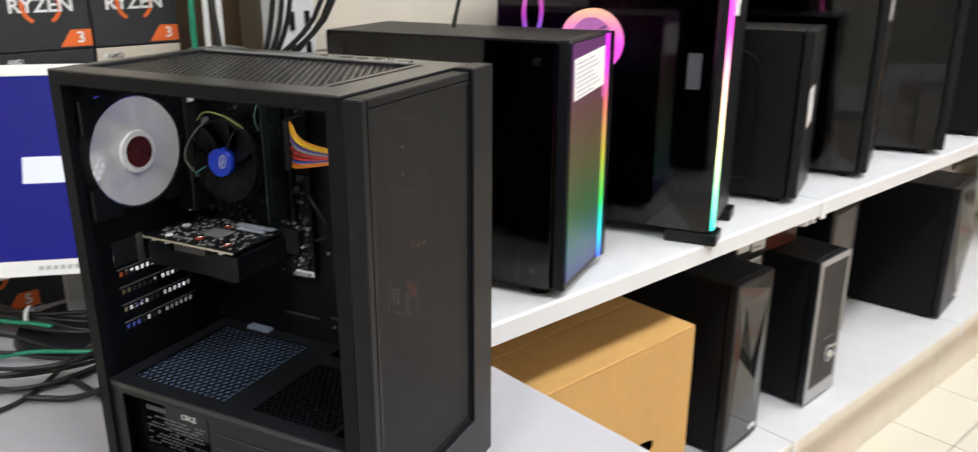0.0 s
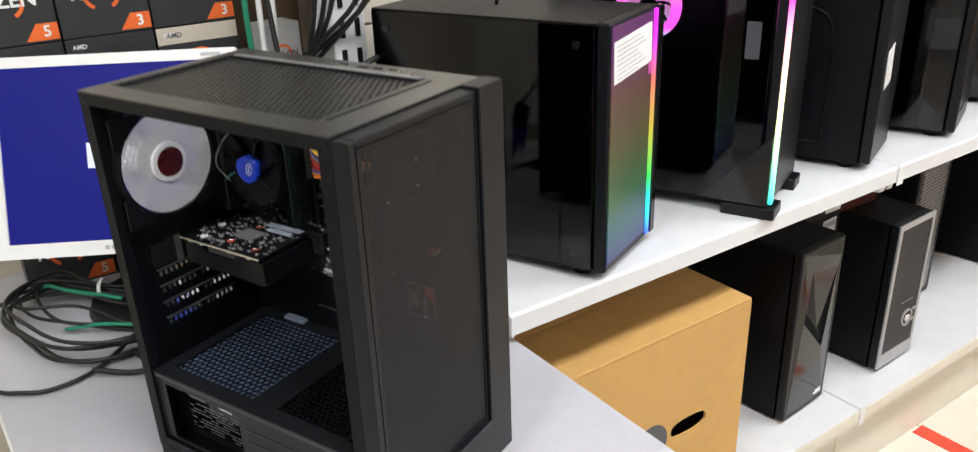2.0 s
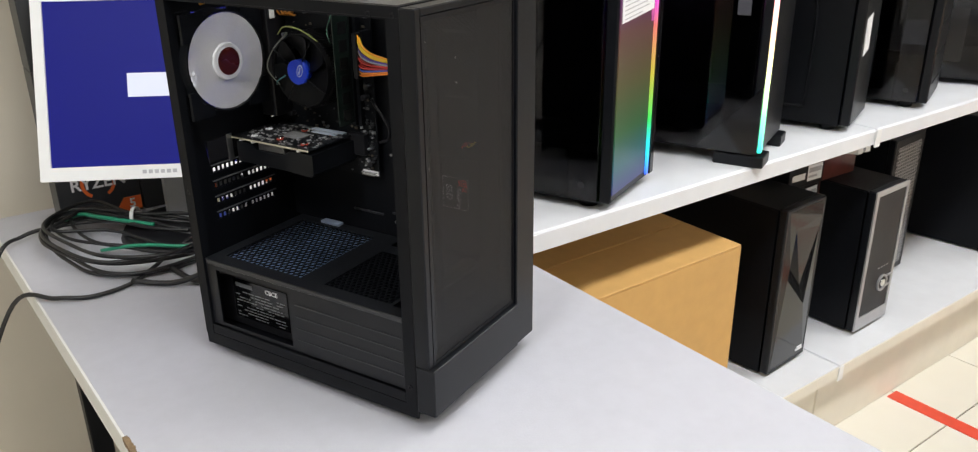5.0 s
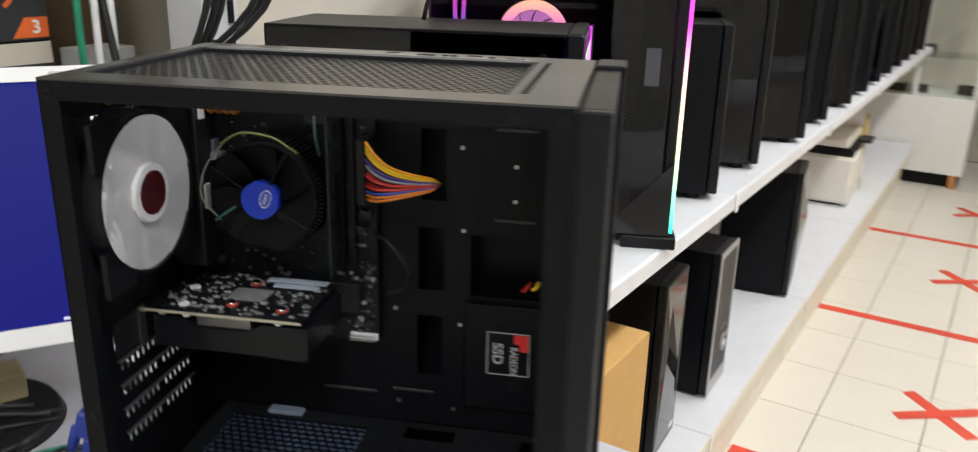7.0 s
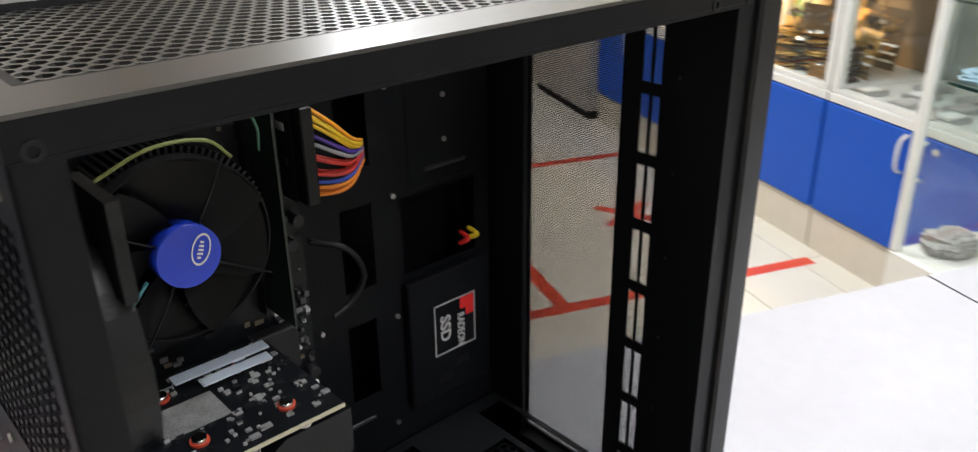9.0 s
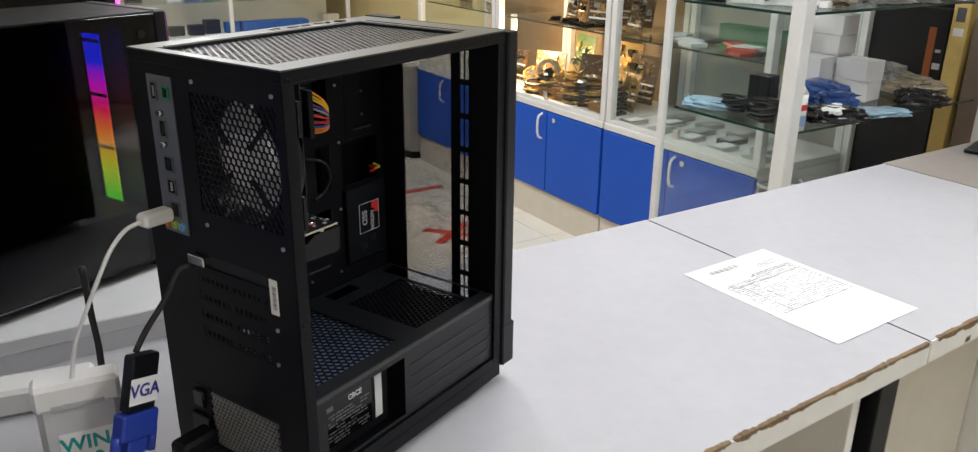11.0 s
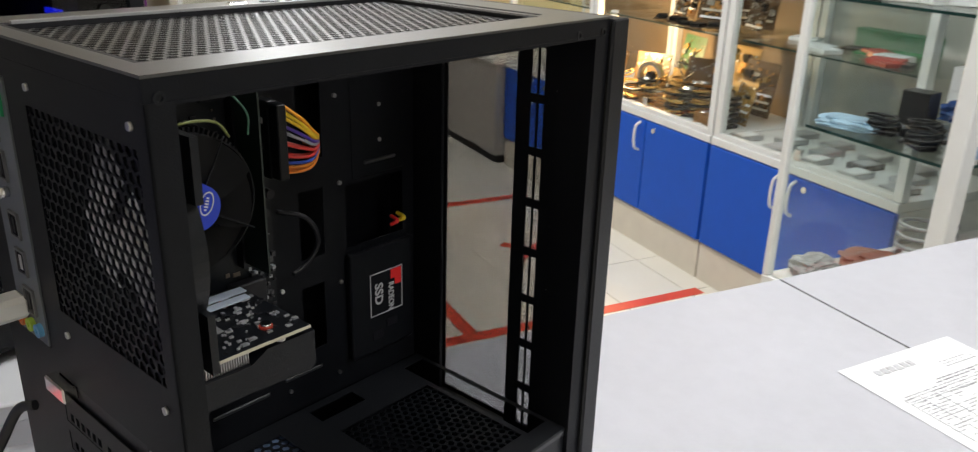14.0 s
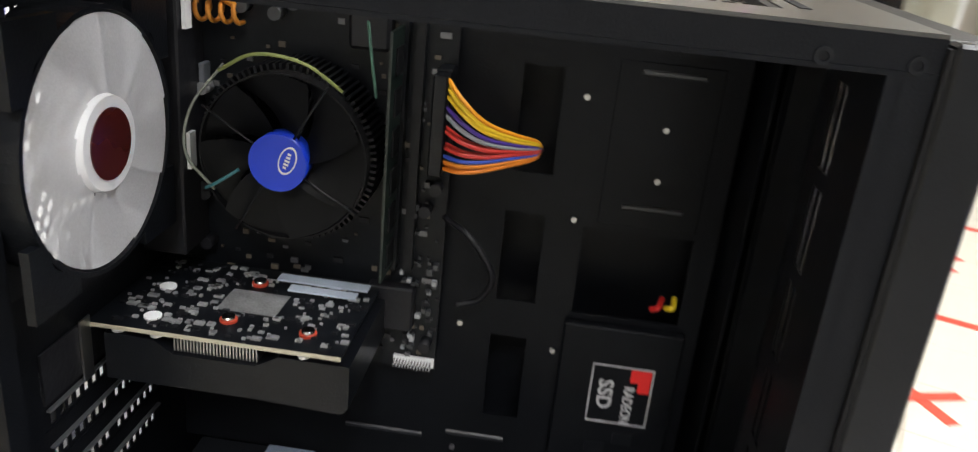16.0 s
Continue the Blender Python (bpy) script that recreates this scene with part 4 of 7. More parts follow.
for k, (h, c) in enumerate(hues):
    e = 0.3705 - 0.0018 * k
    for d in ((0.0, 0.0032) if k in (1, 5, 6, 9) else (0.0,)):
        g = h + (0.0012 if d else 0.0)
        part("wire", shaped(tube, [(0.165, BRD - 0.024 + d, g), (0.175, BRD - 0.030 + d, g * 0.66 + e * 0.34), (0.186, BRD - 0.026 + d, g * 0.30 + e * 0.70), (0.200, BRD - 0.012 + d, e), (0.211, BRD + 0.002, e * 0.6 + 0.4 * 0.356), (0.214, TRAY + 0.012, 0.355)], 0.00122, 6, 5), mat("wire_%d" % k, c, 0.4, var=0.05), lead)
part("black_cable", shaped(tube, [(0.166, BRD - 0.006, 0.318), (0.183, BRD - 0.018, 0.312), (0.196, BRD - 0.014, 0.290), (0.190, BRD - 0.008, 0.272), (0.176, BRD - 0.008, 0.266)], 0.0018), DARK_GREY, pc, "thin dark looped cable")
part("orange_cable", shaped(tube, [(0.012, 0.05, 0.436), (0.020, 0.075, 0.440), (0.018, 0.11, 0.432), (0.035, 0.15, 0.428), (0.05, 0.160, 0.420)], 0.0028), mat("orange_wire", (0.8, 0.32, 0.02), 0.45), pc, "orange processor power lead")

# graphics card
G = 0.268
card = part("graphics_card", boxes((0.002, 0.079, G, 0.132, 0.163, G + 0.0016)), PCB, pc, "short black graphics card with a bare board on top")
part("board_edge", boxes((0.002, 0.0782, G - 0.0002, 0.132, 0.0789, G + 0.0018)), mat("fibreglass_edge", (0.45, 0.42, 0.32), 0.5), card, "pale fibreglass board edge")
bm, bm2, bm3 = bmesh.new(), bmesh.new(), bmesh.new()
for k in range(330):
    u, v = chips.uniform(0.006, 0.128), chips.uniform(0.082, 0.158)
    if 0.055 < u < 0.09 and 0.107 < v < 0.135:
        continue
    s = chips.choice((0.0010, 0.0014, 0.002, 0.003))
    box(chips.choice((bm, bm2, bm3)), u, v, G + 0.0017, u + s * chips.uniform(0.8, 2), v + s, G + 0.0017 + 0.0011)
for nm, b_, m_ in (("chip_field", bm, mat("grey_component", (0.22, 0.22, 0.225), 0.4)), ("contact_field", bm2, mat("solder", (0.6, 0.6, 0.6), 0.3, metal=0.6)), ("resistor_field", bm3, DARK_GREY)):
    part(nm, b_, m_, card)["kind"] = "stuff"
part("chip_back", boxes((0.056, 0.109, G + 0.0017, 0.088, 0.133, G + 0.0022)), mat("grey_pads", (0.2, 0.2, 0.2), 0.45, var=0.5, scale=900), card, "grey pad field")
for u, v in ((0.067, 0.099), (0.110, 0.096), (0.067, 0.143), (0.110, 0.143)):
    s = part("card_screw", shaped(disc, (u, v, G + 0.0017), 0.0034, 0.003, "z", 16), CHROME, card, "spring screw with a red washer")
    part("washer", shaped(ring, (u, v, G + 0.00165), 0.0035, 0.0046, 0.0014, "z", 18), mat("red_washer", (0.5, 0.06, 0.03), 0.4), s)
for u, v in ((0.030, 0.092), (0.022, 0.125)):
    part("solder_dot", shaped(disc, (u, v, G + 0.0017), 0.0045, 0.0012, "z", 18), PAPER, card, "pale round pad")
part("card_label", boxes((0.076, 0.145, G + 0.0045, 0.128, 0.153, G + 0.0055)), mat("pale_blue_label", (0.5, 0.56, 0.66), 0.4), card, "pale blue paper strip")
part("card_label", boxes((0.086, 0.134, G + 0.0046, 0.124, 0.141, G + 0.0056)), MATS["pale_blue_label"], card)
bm = bmesh.new()
prism(bm, [(0.010, 0.238), (0.090, 0.238), (0.132, 0.236), (0.136, 0.240), (0.136, 0.264), (0.100, 0.264), (0.088, 0.257), (0.045, 0.257), (0.036, 0.264), (0.010, 0.264)], "y", 0.080, 0.160)
part("fan_shroud", bm, BLACK_PLASTIC, card, "black plastic cooler shroud under the board")
bm = bmesh.new()
for k in range(26):
    box(bm, 0.045 + 0.0017 * k, 0.083, 0.2575, 0.0457 + 0.0017 * k, 0.150, G - 0.0015)
part("card_heat_sink", bm, mat("bare_aluminium", (0.45, 0.45, 0.46), 0.35, metal=0.9), card, "thin aluminium fins")["kind"] = "stuff"
for u in (0.016, 0.036, 0.112):
    part("stud", shaped(disc, (u, 0.0835, 0.2645), 0.0032, G - 0.2646, "z", 14), WHITE_PLASTIC, card)
part("bracket", boxes((0.0019, 0.040, 0.245, 0.0032, 0.150, 0.2655), (0.0019, 0.040, 0.2655, 0.0032, 0.079, 0.272)), DARK_GREY, card, "dark slot bracket")
part("bracket_tab", boxes((0.0034, 0.070, 0.240, 0.0044, 0.0785, 0.274)), STEEL, card)
part("card_socket", boxes((-0.007, 0.125, 0.252, 0.0018, 0.150, 0.262), bevel=0.001), CHROME, card, "metal video socket")

# rear fan
bm = bmesh.new()
ring(bm, (0.0018, FANV, FANH), 0.0575, 0.0598, 0.0250, "x", 48)
corners = bmesh.new()
for sa in (-1, 1):
    for sb in (-1, 1):
        for x in (0.0018, 0.0228):
            prism(corners, [(FANV + sa * 0.060, FANH + sb * 0.060), (FANV + sa * 0.060, FANH + sb * 0.028), (FANV + sa * 0.0525, FANH + sb * 0.028), (FANV + sa * 0.044, FANH + sb * 0.042), (FANV + sa * 0.028, FANH + sb * 0.0525), (FANV + sa * 0.028, FANH + sb * 0.060)], "x", x, x + 0.004)
fan = part("rear_fan", bm, BLACK_PLASTIC, pc, "white bladed case fan with a dark red hub")
part("corner_frame", corners, BLACK_PLASTIC, fan)["kind"] = "stuff"
bm = bmesh.new()
blades(bm, 1, 0.022, 0.0562, lambda a, b, d: (0.0262 - d, a, b), 0.90, 0.16, 0.0012, 10)
blade_me = finish("blade", bm, frosted("frosted_blade", (0.78, 0.78, 0.81), 0.40))
for k in range(9):
    o = new("blade", blade_me)
    o.parent = fan
    o.matrix_basis = Matrix.Translation((0, FANV, FANH)) @ pose(0, 0, 0, 40 * k)
bm = bmesh.new()
disc(bm, (0.009, FANV, FANH), 0.027, 0.0105, "x", 40, 0.0235)
disc(bm, (0.0195, FANV, FANH), 0.0235, 0.009, "x", 40, 0.0212)
part("hub", bm, FAN_WHITE, fan, "white fan hub")
part("hub_sticker", shaped(disc, (0.0286, FANV, FANH), 0.0162, 0.0006, "x", 36), RED_DARK, fan, "dark red hub sticker")
for k in range(4):
    a = math.pi / 4 + k * math.pi / 2
    part("fan_arm", boxes((0.003, FANV - 0.002, FANH + 0.02, 0.006, FANV + 0.002, FANH + 0.058)), BLACK_PLASTIC, fan).matrix_basis = Matrix.Translation((0, FANV, FANH)) @ pose(0, 0, 0, math.degrees(a)) @ Matrix.Translation((0, -FANV, -FANH))

# inner front wall with oval slots, and the front panel
slots = [(v, v + 0.0056, 0.112 + 0.041 * k, 0.146 + 0.041 * k) for v in (0.0445, 0.0520) for k in range(8)]
inner = part("front_wall", shaped(holed, 0.0, 0.218, BOT + 0.003, TOP - 0.013, [(0.071, 0.150, 0.106, 0.436), *slots], rear_put(0.324), 0.0012), BLACK_STEEL, pc, "inner front wall with rows of oval slots")
for h in (0.145, 0.195, 0.247, 0.300, 0.352, 0.405):
    part("screw", shaped(disc, (0.3222, 0.030, h), 0.0018, 0.0017, "x", 12), STEEL, inner, "small bright screw")
front = part("front_panel", boxes((0.337, 0.177, BOT - 0.002, LONG, 0.219, TOP + 0.001), (0.337, -0.003, BOT - 0.002, LONG + 0.002, 0.177, 0.083), (0.337, -0.003, 0.083, LONG - 0.004, 0.006, TOP - 0.002), (0.337, 0.006, TOP - 0.010, LONG - 0.004, 0.177, TOP - 0.002), bevel=0.0012), BLACK_PLASTIC, pc, "tall front panel with a fine mesh and a plain side strip")
part("front_mesh", boxes((LONG - 0.00530, 0.007, 0.086, LONG - 0.00510, 0.175, TOP - 0.011), (LONG - 0.00504, 0.007, 0.086, LONG - 0.00484, 0.175, TOP - 0.011)), mesh_cloth("front_mesh_sheet", (0.013, 0.0135, 0.015), 0.0012, -0.01), front, "fine black metal mesh")
part("mesh_border", shaped(holed, 0.006, 0.176, 0.084, TOP - 0.010, [(0.010, 0.173, 0.088, TOP - 0.014)], rear_put(LONG - 0.0058), 0.002), BLACK_PLASTIC, front)
part("bezel_line", shaped(holed, -0.002, 0.217, BOT + 0.004, TOP - 0.004, [(0.008, 0.176, 0.085, TOP - 0.02)], rear_put(0.3352), 0.0016), BLACK_MATT, front)

# ---- shelf computers ----
PURPLE, GOLD, GREEN_, CYAN, BLUE_ = (0.55, 0.02, 0.6), (0.6, 0.35, 0.03), (0.03, 0.5, 0.08), (0.02, 0.55, 0.75), (0.05, 0.08, 0.9)
PINK, WARM = (1.0, 0.05, 0.6), (1.0, 0.75, 0.3)


def tower(label, x, y, z, turn, w, d, h, glass, side=BLACK_STEEL, feet=0.014, group="row of computers on the upper shelf", step=0.0, front=BLACK_PLASTIC):
    """x runs along the front from its near corner, y towards the rear."""
    t = thing("computer_tower", label, "computer", x, y, z, turn, group)
    lo = feet
    part("top_panel", boxes((0, 0.022, h - 0.004, w, d, h), bevel=0.001), side, t)
    part("bottom_panel", boxes((0, 0.022, lo, w, d, lo + 0.003)), side, t)
    part("rear_panel", boxes((0, d - 0.002, lo + 0.003, w, d, h - 0.004)), BLACK_MATT, t)
    part("far_panel", boxes((w - 0.0015, 0.022, lo + 0.003, w, d - 0.002, h - 0.004)), side, t)
    if glass:
        sp = part("side_glass", boxes((-0.003, 0.024, lo + 0.002, 0.0, d - 0.004, h - 0.003), bevel=0.0006), SMOKED, t, "smoked glass side panel")
        for yy in (0.05, d - 0.03):
            for zz in (lo + 0.03, h - 0.03):
                part("thumbscrew", shaped(disc, (-0.0065, yy, zz), 0.0062, 0.0034, "x", 20), BLACK_GLOSS, sp)
        part("inner_strip", boxes((0.001, 0.024, lo + 0.004, 0.0022, 0.075, h - 0.005)), BLACK_GLOSS, t, "black printed border behind the glass")
        part("inner_tray", boxes((w - 0.03, 0.03, lo + 0.004, w - 0.028, d - 0.003, h - 0.005)), BLACK_STEEL, t)
        part("inner_cover", boxes((0.002, 0.08, lo + 0.004, w - 0.031, d - 0.003, lo + 0.09)), BLACK_STEEL, t, "black power supply cover inside")
        part("inner_board", boxes((w - 0.034, d - 0.20, h - 0.25, w - 0.0305, d - 0.01, h - 0.04)), PCB, t)
    else:
        part("side_panel", boxes((0.0, 0.024, lo + 0.003, 0.0015, d - 0.002, h - 0.004), bevel=0.0005), side, t, "plain black steel side panel")
    part("front_panel", boxes((0.001, step, lo + 0.001, w - 0.001, 0.0215, h + 0.001), bevel=0.003), front, t)
    for fx in (0.03, w - 0.03):
        for fy in (0.05, d - 0.05):
            part("foot", shaped(disc, (fx, fy, 0), 0.016, feet + 0.002, "z", 18, 0.018), BLACK_PLASTIC, t)
    return t


def price_label(t, x, z, w, h, turn=0.0, y=-0.0008):
    s = part("paper_label", boxes((-w / 2, -0.0004, -h / 2, w / 2, 0.0004, h / 2)), PAPER, t, "white paper specification sheet")
    s.matrix_basis = Matrix.Translation((x, y, z)) @ pose(0, 0, 0, 0, turn, 0)
    n = max(3, int(h / 0.007))
    for k in range(n):
        part("print_line", boxes((-w * 0.44, -0.0008, -h / 2 + 0.004 + k * (h - 0.006) / n, w * (0.1 + 0.3 * ((k * 3) % 4) / 4), -0.0005, -h / 2 + 0.0055 + k * (h - 0.006) / n)), GREY_INK, s)
    return s


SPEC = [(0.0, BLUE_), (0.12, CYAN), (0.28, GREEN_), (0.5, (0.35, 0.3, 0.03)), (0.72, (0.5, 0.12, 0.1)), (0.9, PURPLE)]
c1 = tower("black glass-sided gaming computer with a rainbow lit front", 1.068, 0.989, UP, 23.5, 0.187, 0.415, 0.394, True)
# coloured light falling on the face is put in as a weak emission ramp
part("lit_face", boxes((0.004, -0.0022, 0.03, 0.150, -0.0002, 0.39)), rainbow("painted_front_wash", SPEC, 0.14, "Z", 0.03, 0.39, 0.03, 0.35), c1, "brushed front face with coloured light painted on as weak glow")
part("light_strip", boxes((0.158, -0.004, 0.022, 0.167, -0.0002, 0.392)), rainbow("edge_glow", SPEC, 1.6, "Z", 0.02, 0.39), c1, "vertical rainbow light strip")
part("side_strip", boxes((0.170, -0.006, 0.02, 0.187, -0.0002, 0.394), bevel=0.001), BLACK_GLOSS, c1)
price_label(c1, 0.078, 0.342, 0.138, 0.060, -3, -0.0028)
part("film_tab", boxes((0.137, -0.0036, 0.296, 0.150, -0.0030, 0.316)), mat("pink_film", (0.6, 0.12, 0.4), 0.3), c1, "small pink film tab")
strip = part("inner_light", boxes((0.115, 0.042, 0.08, 0.172, 0.046, 0.352)), rainbow("inner_glow", [(0.0, (0.0, 0.7, 0.02)), (0.2, (0.55, 0.75, 0.0)), (0.38, (1.0, 0.32, 0.0)), (0.56, (1.0, 0.01, 0.08)), (0.72, (0.8, 0.0, 0.7)), (0.84, (0.01, 0.02, 1.0))], 2.7, "Z", 0.08, 0.352), c1, "rainbow light bar inside the case")
for k in range(3):
    part("bar", boxes((0.110, 0.0465, 0.17 + 0.085 * k, 0.176, 0.0475, 0.175 + 0.085 * k)), BLACK_MATT, strip)
for x in (0.152, 0.162):
    part("bar", boxes((x, 0.0478, 0.08, x + 0.006, 0.0488, 0.352)), BLACK_MATT, strip)

c2 = tower("tall black glass computer with a lit edge and lit fan", 1.458, 0.990, UP, 24.5, 0.205, 0.43, 0.478, True, feet=0.024, step=0.002)
part("light_strip", boxes((-0.002, -0.003, 0.03, 0.013, 0.003, 0.470)), rainbow("edge_glow_tall", [(0.0, (0.02, 0.75, 0.55)), (0.16, (0.25, 0.9, 0.45)), (0.38, (0.95, 0.85, 0.40)), (0.6, (1.0, 0.55, 0.45)), (0.8, PINK), (1.0, (0.75, 0.05, 0.9))], 2.2, "Z", 0.03, 0.47), c2, "bright vertical rainbow light strip")
bm = bmesh.new()
prism(bm, [(0.0, 0.0), (0.12, 0.0), (0.0, 0.13)], "x", -0.0055, -0.0035)
o = part("corner_plate", bm, BLACK_GLOSS, c2, "slanted black lower corner")
o.matrix_basis = Matrix.Translation((0, 0.004, 0.026))
part("base_foot", boxes((-0.006, -0.01, 0.0, 0.05, 0.085, 0.022), bevel=0.002), BLACK_PLASTIC, c2)
part("base_foot", boxes((0.16, -0.01, 0.0, 0.21, 0.085, 0.022), bevel=0.002), BLACK_PLASTIC, c2)
price_label(c2, 0.06, 0.445, 0.05, 0.075, 6, -0.0012)
t = part("clear_sticker", boxes((-0.0042, 0.042, 0.284, -0.0034, 0.066, 0.346)), mat("grey_film", (0.07, 0.07, 0.085), 0.3), c2, "grey film sticker on the glass")
ringbm = bmesh.new()
RING = (0.042, 0.258, 0.353)
ring(ringbm, RING, 0.044, 0.060, 0.014, "x", 48)
lit = part("lit_fan", ringbm, rainbow("ring_glow", [(0.0, (0.05, 0.75, 0.9)), (0.2, (1.0, 0.1, 0.7)), (0.5, (1.0, 0.12, 0.75)), (0.75, (1.0, 0.30, 0.45)), (1.0, (1.0, 0.55, 0.30))], 7.0, "Z", RING[2] - 0.060, RING[2] + 0.060), c2, "glowing pink and rainbow fan ring")
bm = bmesh.new()
blades(bm, 9, 0.015, 0.043, lambda a, b, d: (RING[0] + 0.003 + d, RING[1] + a, RING[2] + b), 0.60, 0.3, 0.008)
part("fan_blades", bm, rainbow("blade_glow", [(0.0, (0.1, 0.8, 0.8)), (0.5, (1.0, 0.35, 0.8)), (1.0, (0.9, 0.3, 0.8))], 3.0, "Z", RING[2] - 0.05, RING[2] + 0.05), lit, "pink lit fan blades")
part("hub", shaped(disc, (RING[0] - 0.002, RING[1], RING[2]), 0.016, 0.012, "x", 24), BLACK_MATT, lit)
bm = bmesh.new()
ring(bm, (0.09, 0.39, 0.40), 0.044, 0.050, 0.006, "y", 40)
part("lit_ring", bm, rainbow("ring_glow_rear", [(0.0, (0.1, 0.2, 1.0)), (0.5, (0.9, 0.1, 0.8)), (1.0, (1.0, 0.3, 0.5))], 4.0, "Z", 0.35, 0.45), c2, "second lit fan ring")

c3 = tower("small plain black computer with a pressed side panel", 1.802, 1.016, UP, 21.5, 0.186, 0.36, 0.362, False, front=BLACK_PLASTIC)
bm = bmesh.new()
pts = [(0.10, 0.05), (0.26, 0.05), (0.30, 0.085), (0.30, 0.285), (0.26, 0.32), (0.15, 0.32), (0.10, 0.27)]
tube(bm, [(-0.0003, a, b) for a, b in pts + pts[:1]], 0.0036, 6, 4)
part("pressed_frame", bm, BLACK_STEEL, c3, "raised rounded frame pressed into the side")
price_label(c3, 0.055, 0.205, 0.062, 0.078, -6)

kinds = [
    ("black computer with a smoked glass side on the shelf", 2.126, 1.018, 0.45, True),
    ("tall black computer with a glossy glass side", 2.515, 0.996, 0.46, True),
    ("plain black computer with a steel side panel", 2.850, 1.003, 0.42, False),
    ("black computer tower with a glass side panel", 3.225, 0.996, 0.45, True),
    ("black computer tower with a plain side panel", 3.57, 0.998, 0.44, False),
    ("black computer tower far along the shelf", 3.90, 1.0, 0.46, True),
    ("black computer tower far along the shelf", 4.22, 1.0, 0.43, False),
    ("black computer tower far along the shelf", 4.54, 1.0, 0.45, True),
    ("black computer tower far along the shelf", 4.86, 1.0, 0.44, False),
    ("black computer tower far along the shelf", 5.18, 1.0, 0.45, True),
    ("black computer tower at the end of the shelf", 5.50, 1.0, 0.44, False),
]
for k, (label, x, y, h, g) in enumerate(kinds):
    t = tower(label, x, y, UP, 21 + (k * 5) % 7, 0.20, 0.40, h, g)
    bm = bmesh.new()
    for j in range(5):
        box(bm, 0.02, -0.0015, 0.06 + j * 0.07, 0.18, 0.0005, 0.062 + j * 0.07)
    part("front_grooves", bm, BLACK_MATT, t)
    if k in (0, 1):
        price_label(t, 0.05, 0.40, 0.05, 0.07, 5)
    part("side_window", boxes((-0.0042, 0.13, 0.06, -0.0034, 0.30, 0.20)), BLACK_GLOSS, t) if g else None

# lower shelf
box1 = thing("cardboard_box", "large brown cardboard box with an oval hand hole", "box", 0.955, 1.014, LOW, 0)
BW, BD, BH = 0.515, 0.30, 0.425
bm = bmesh.new()
rim = [bm.verts.new((a, 0, b)) for a, b in ((0, 0), (BW, 0), (BW, BH), (0, BH))]
oval = [bm.verts.new((0.362 + 0.048 * math.copysign(abs(math.cos(q)) ** 0.75, math.cos(q)), 0, 0.207 + 0.0185 * math.copysign(abs(math.sin(q)) ** 0.75, math.sin(q)))) for q in [2 * math.pi * k / 28 for k in range(28)]]
edges = [bm.edges.new((r[k], r[(k + 1) % len(r)])) for r in (rim, oval) for k in range(len(r))]
made = bmesh.ops.triangle_fill(bm, edges=edges, use_beauty=True)
pulled = bmesh.ops.extrude_face_region(bm, geom=[f for f in made["geom"] if isinstance(f, bmesh.types.BMFace)])
bmesh.ops.translate(bm, verts=[v for v in pulled["geom"] if isinstance(v, bmesh.types.BMVert)], vec=(0, 0.005, 0))
part("front_side", bm, CARDBOARD, box1)
part("other_sides", boxes((0, BD - 0.005, 0, BW, BD, BH), (0, 0.005, 0, 0.005, BD - 0.005, BH), (BW - 0.005, 0.005, 0, BW, BD - 0.005, BH), (0.005, 0.005, 0, BW - 0.005, BD - 0.005, 0.005)), CARDBOARD, box1)
part("flap", boxes((0, 0, BH, BW, BD / 2 - 0.001, BH + 0.005), bevel=0.0015), CARDBOARD, box1, "closed top flap")
part("flap", boxes((0, BD / 2 + 0.001, BH, BW, BD, BH + 0.005), bevel=0.0015), CARDBOARD, box1)
# black sheet added behind the hole for the shade in the box
part("inside", boxes((0.28, 0.03, 0.17, 0.45, 0.035, 0.25)), BLACK_MATT, box1, "black sheet standing for the shade behind the hand hole")
# flat dark disc on the front beside the oval hole
part("dark_mark", shaped(disc, (0.262, -0.0006, 0.205), 0.042, 0.0005, "y", 28), INK, box1, "round dark mark beside the hand hole")

ca = tower("black computer with a faceted angular front panel", 1.692, 1.062, LOW, 4, 0.166, 0.40, 0.430, False, group="computers on the lower shelf", feet=0.008)
bm = bmesh.new()
F = {k: v for k, v in dict(a=(0.012, 0.0, 0.425), b=(0.156, 0.0, 0.425), c=(0.156, 0.0, 0.385), d=(0.045, -0.002, 0.375), e=(0.052, -0.022, 0.245), f=(0.118, -0.004, 0.165), g=(0.150, 0.0, 0.36), h=(0.012, 0.0, 0.02), i=(0.156, 0.0, 0.02), j=(0.03, -0.006, 0.285)).items()}
V = {k: bm.verts.new(v) for k, v in F.items()}
for f in ("adcb", "djeg", "dgc", "jfe", "efg", "adjh", "hjf", "hfi", "igf", "igc"):
    try:
        bm.faces.new([V[k] for k in f])
    except ValueError:
        pass
part("faceted_panel", bm, BLACK_GLOSS, ca, "glossy black panel of slanted facets")
part("badge", boxes((0.120, -0.002, 0.030, 0.148, -0.0005, 0.036), (0.126, -0.002, 0.038, 0.148, -0.0005, 0.041)), PAPER, ca, "small white logo shape")

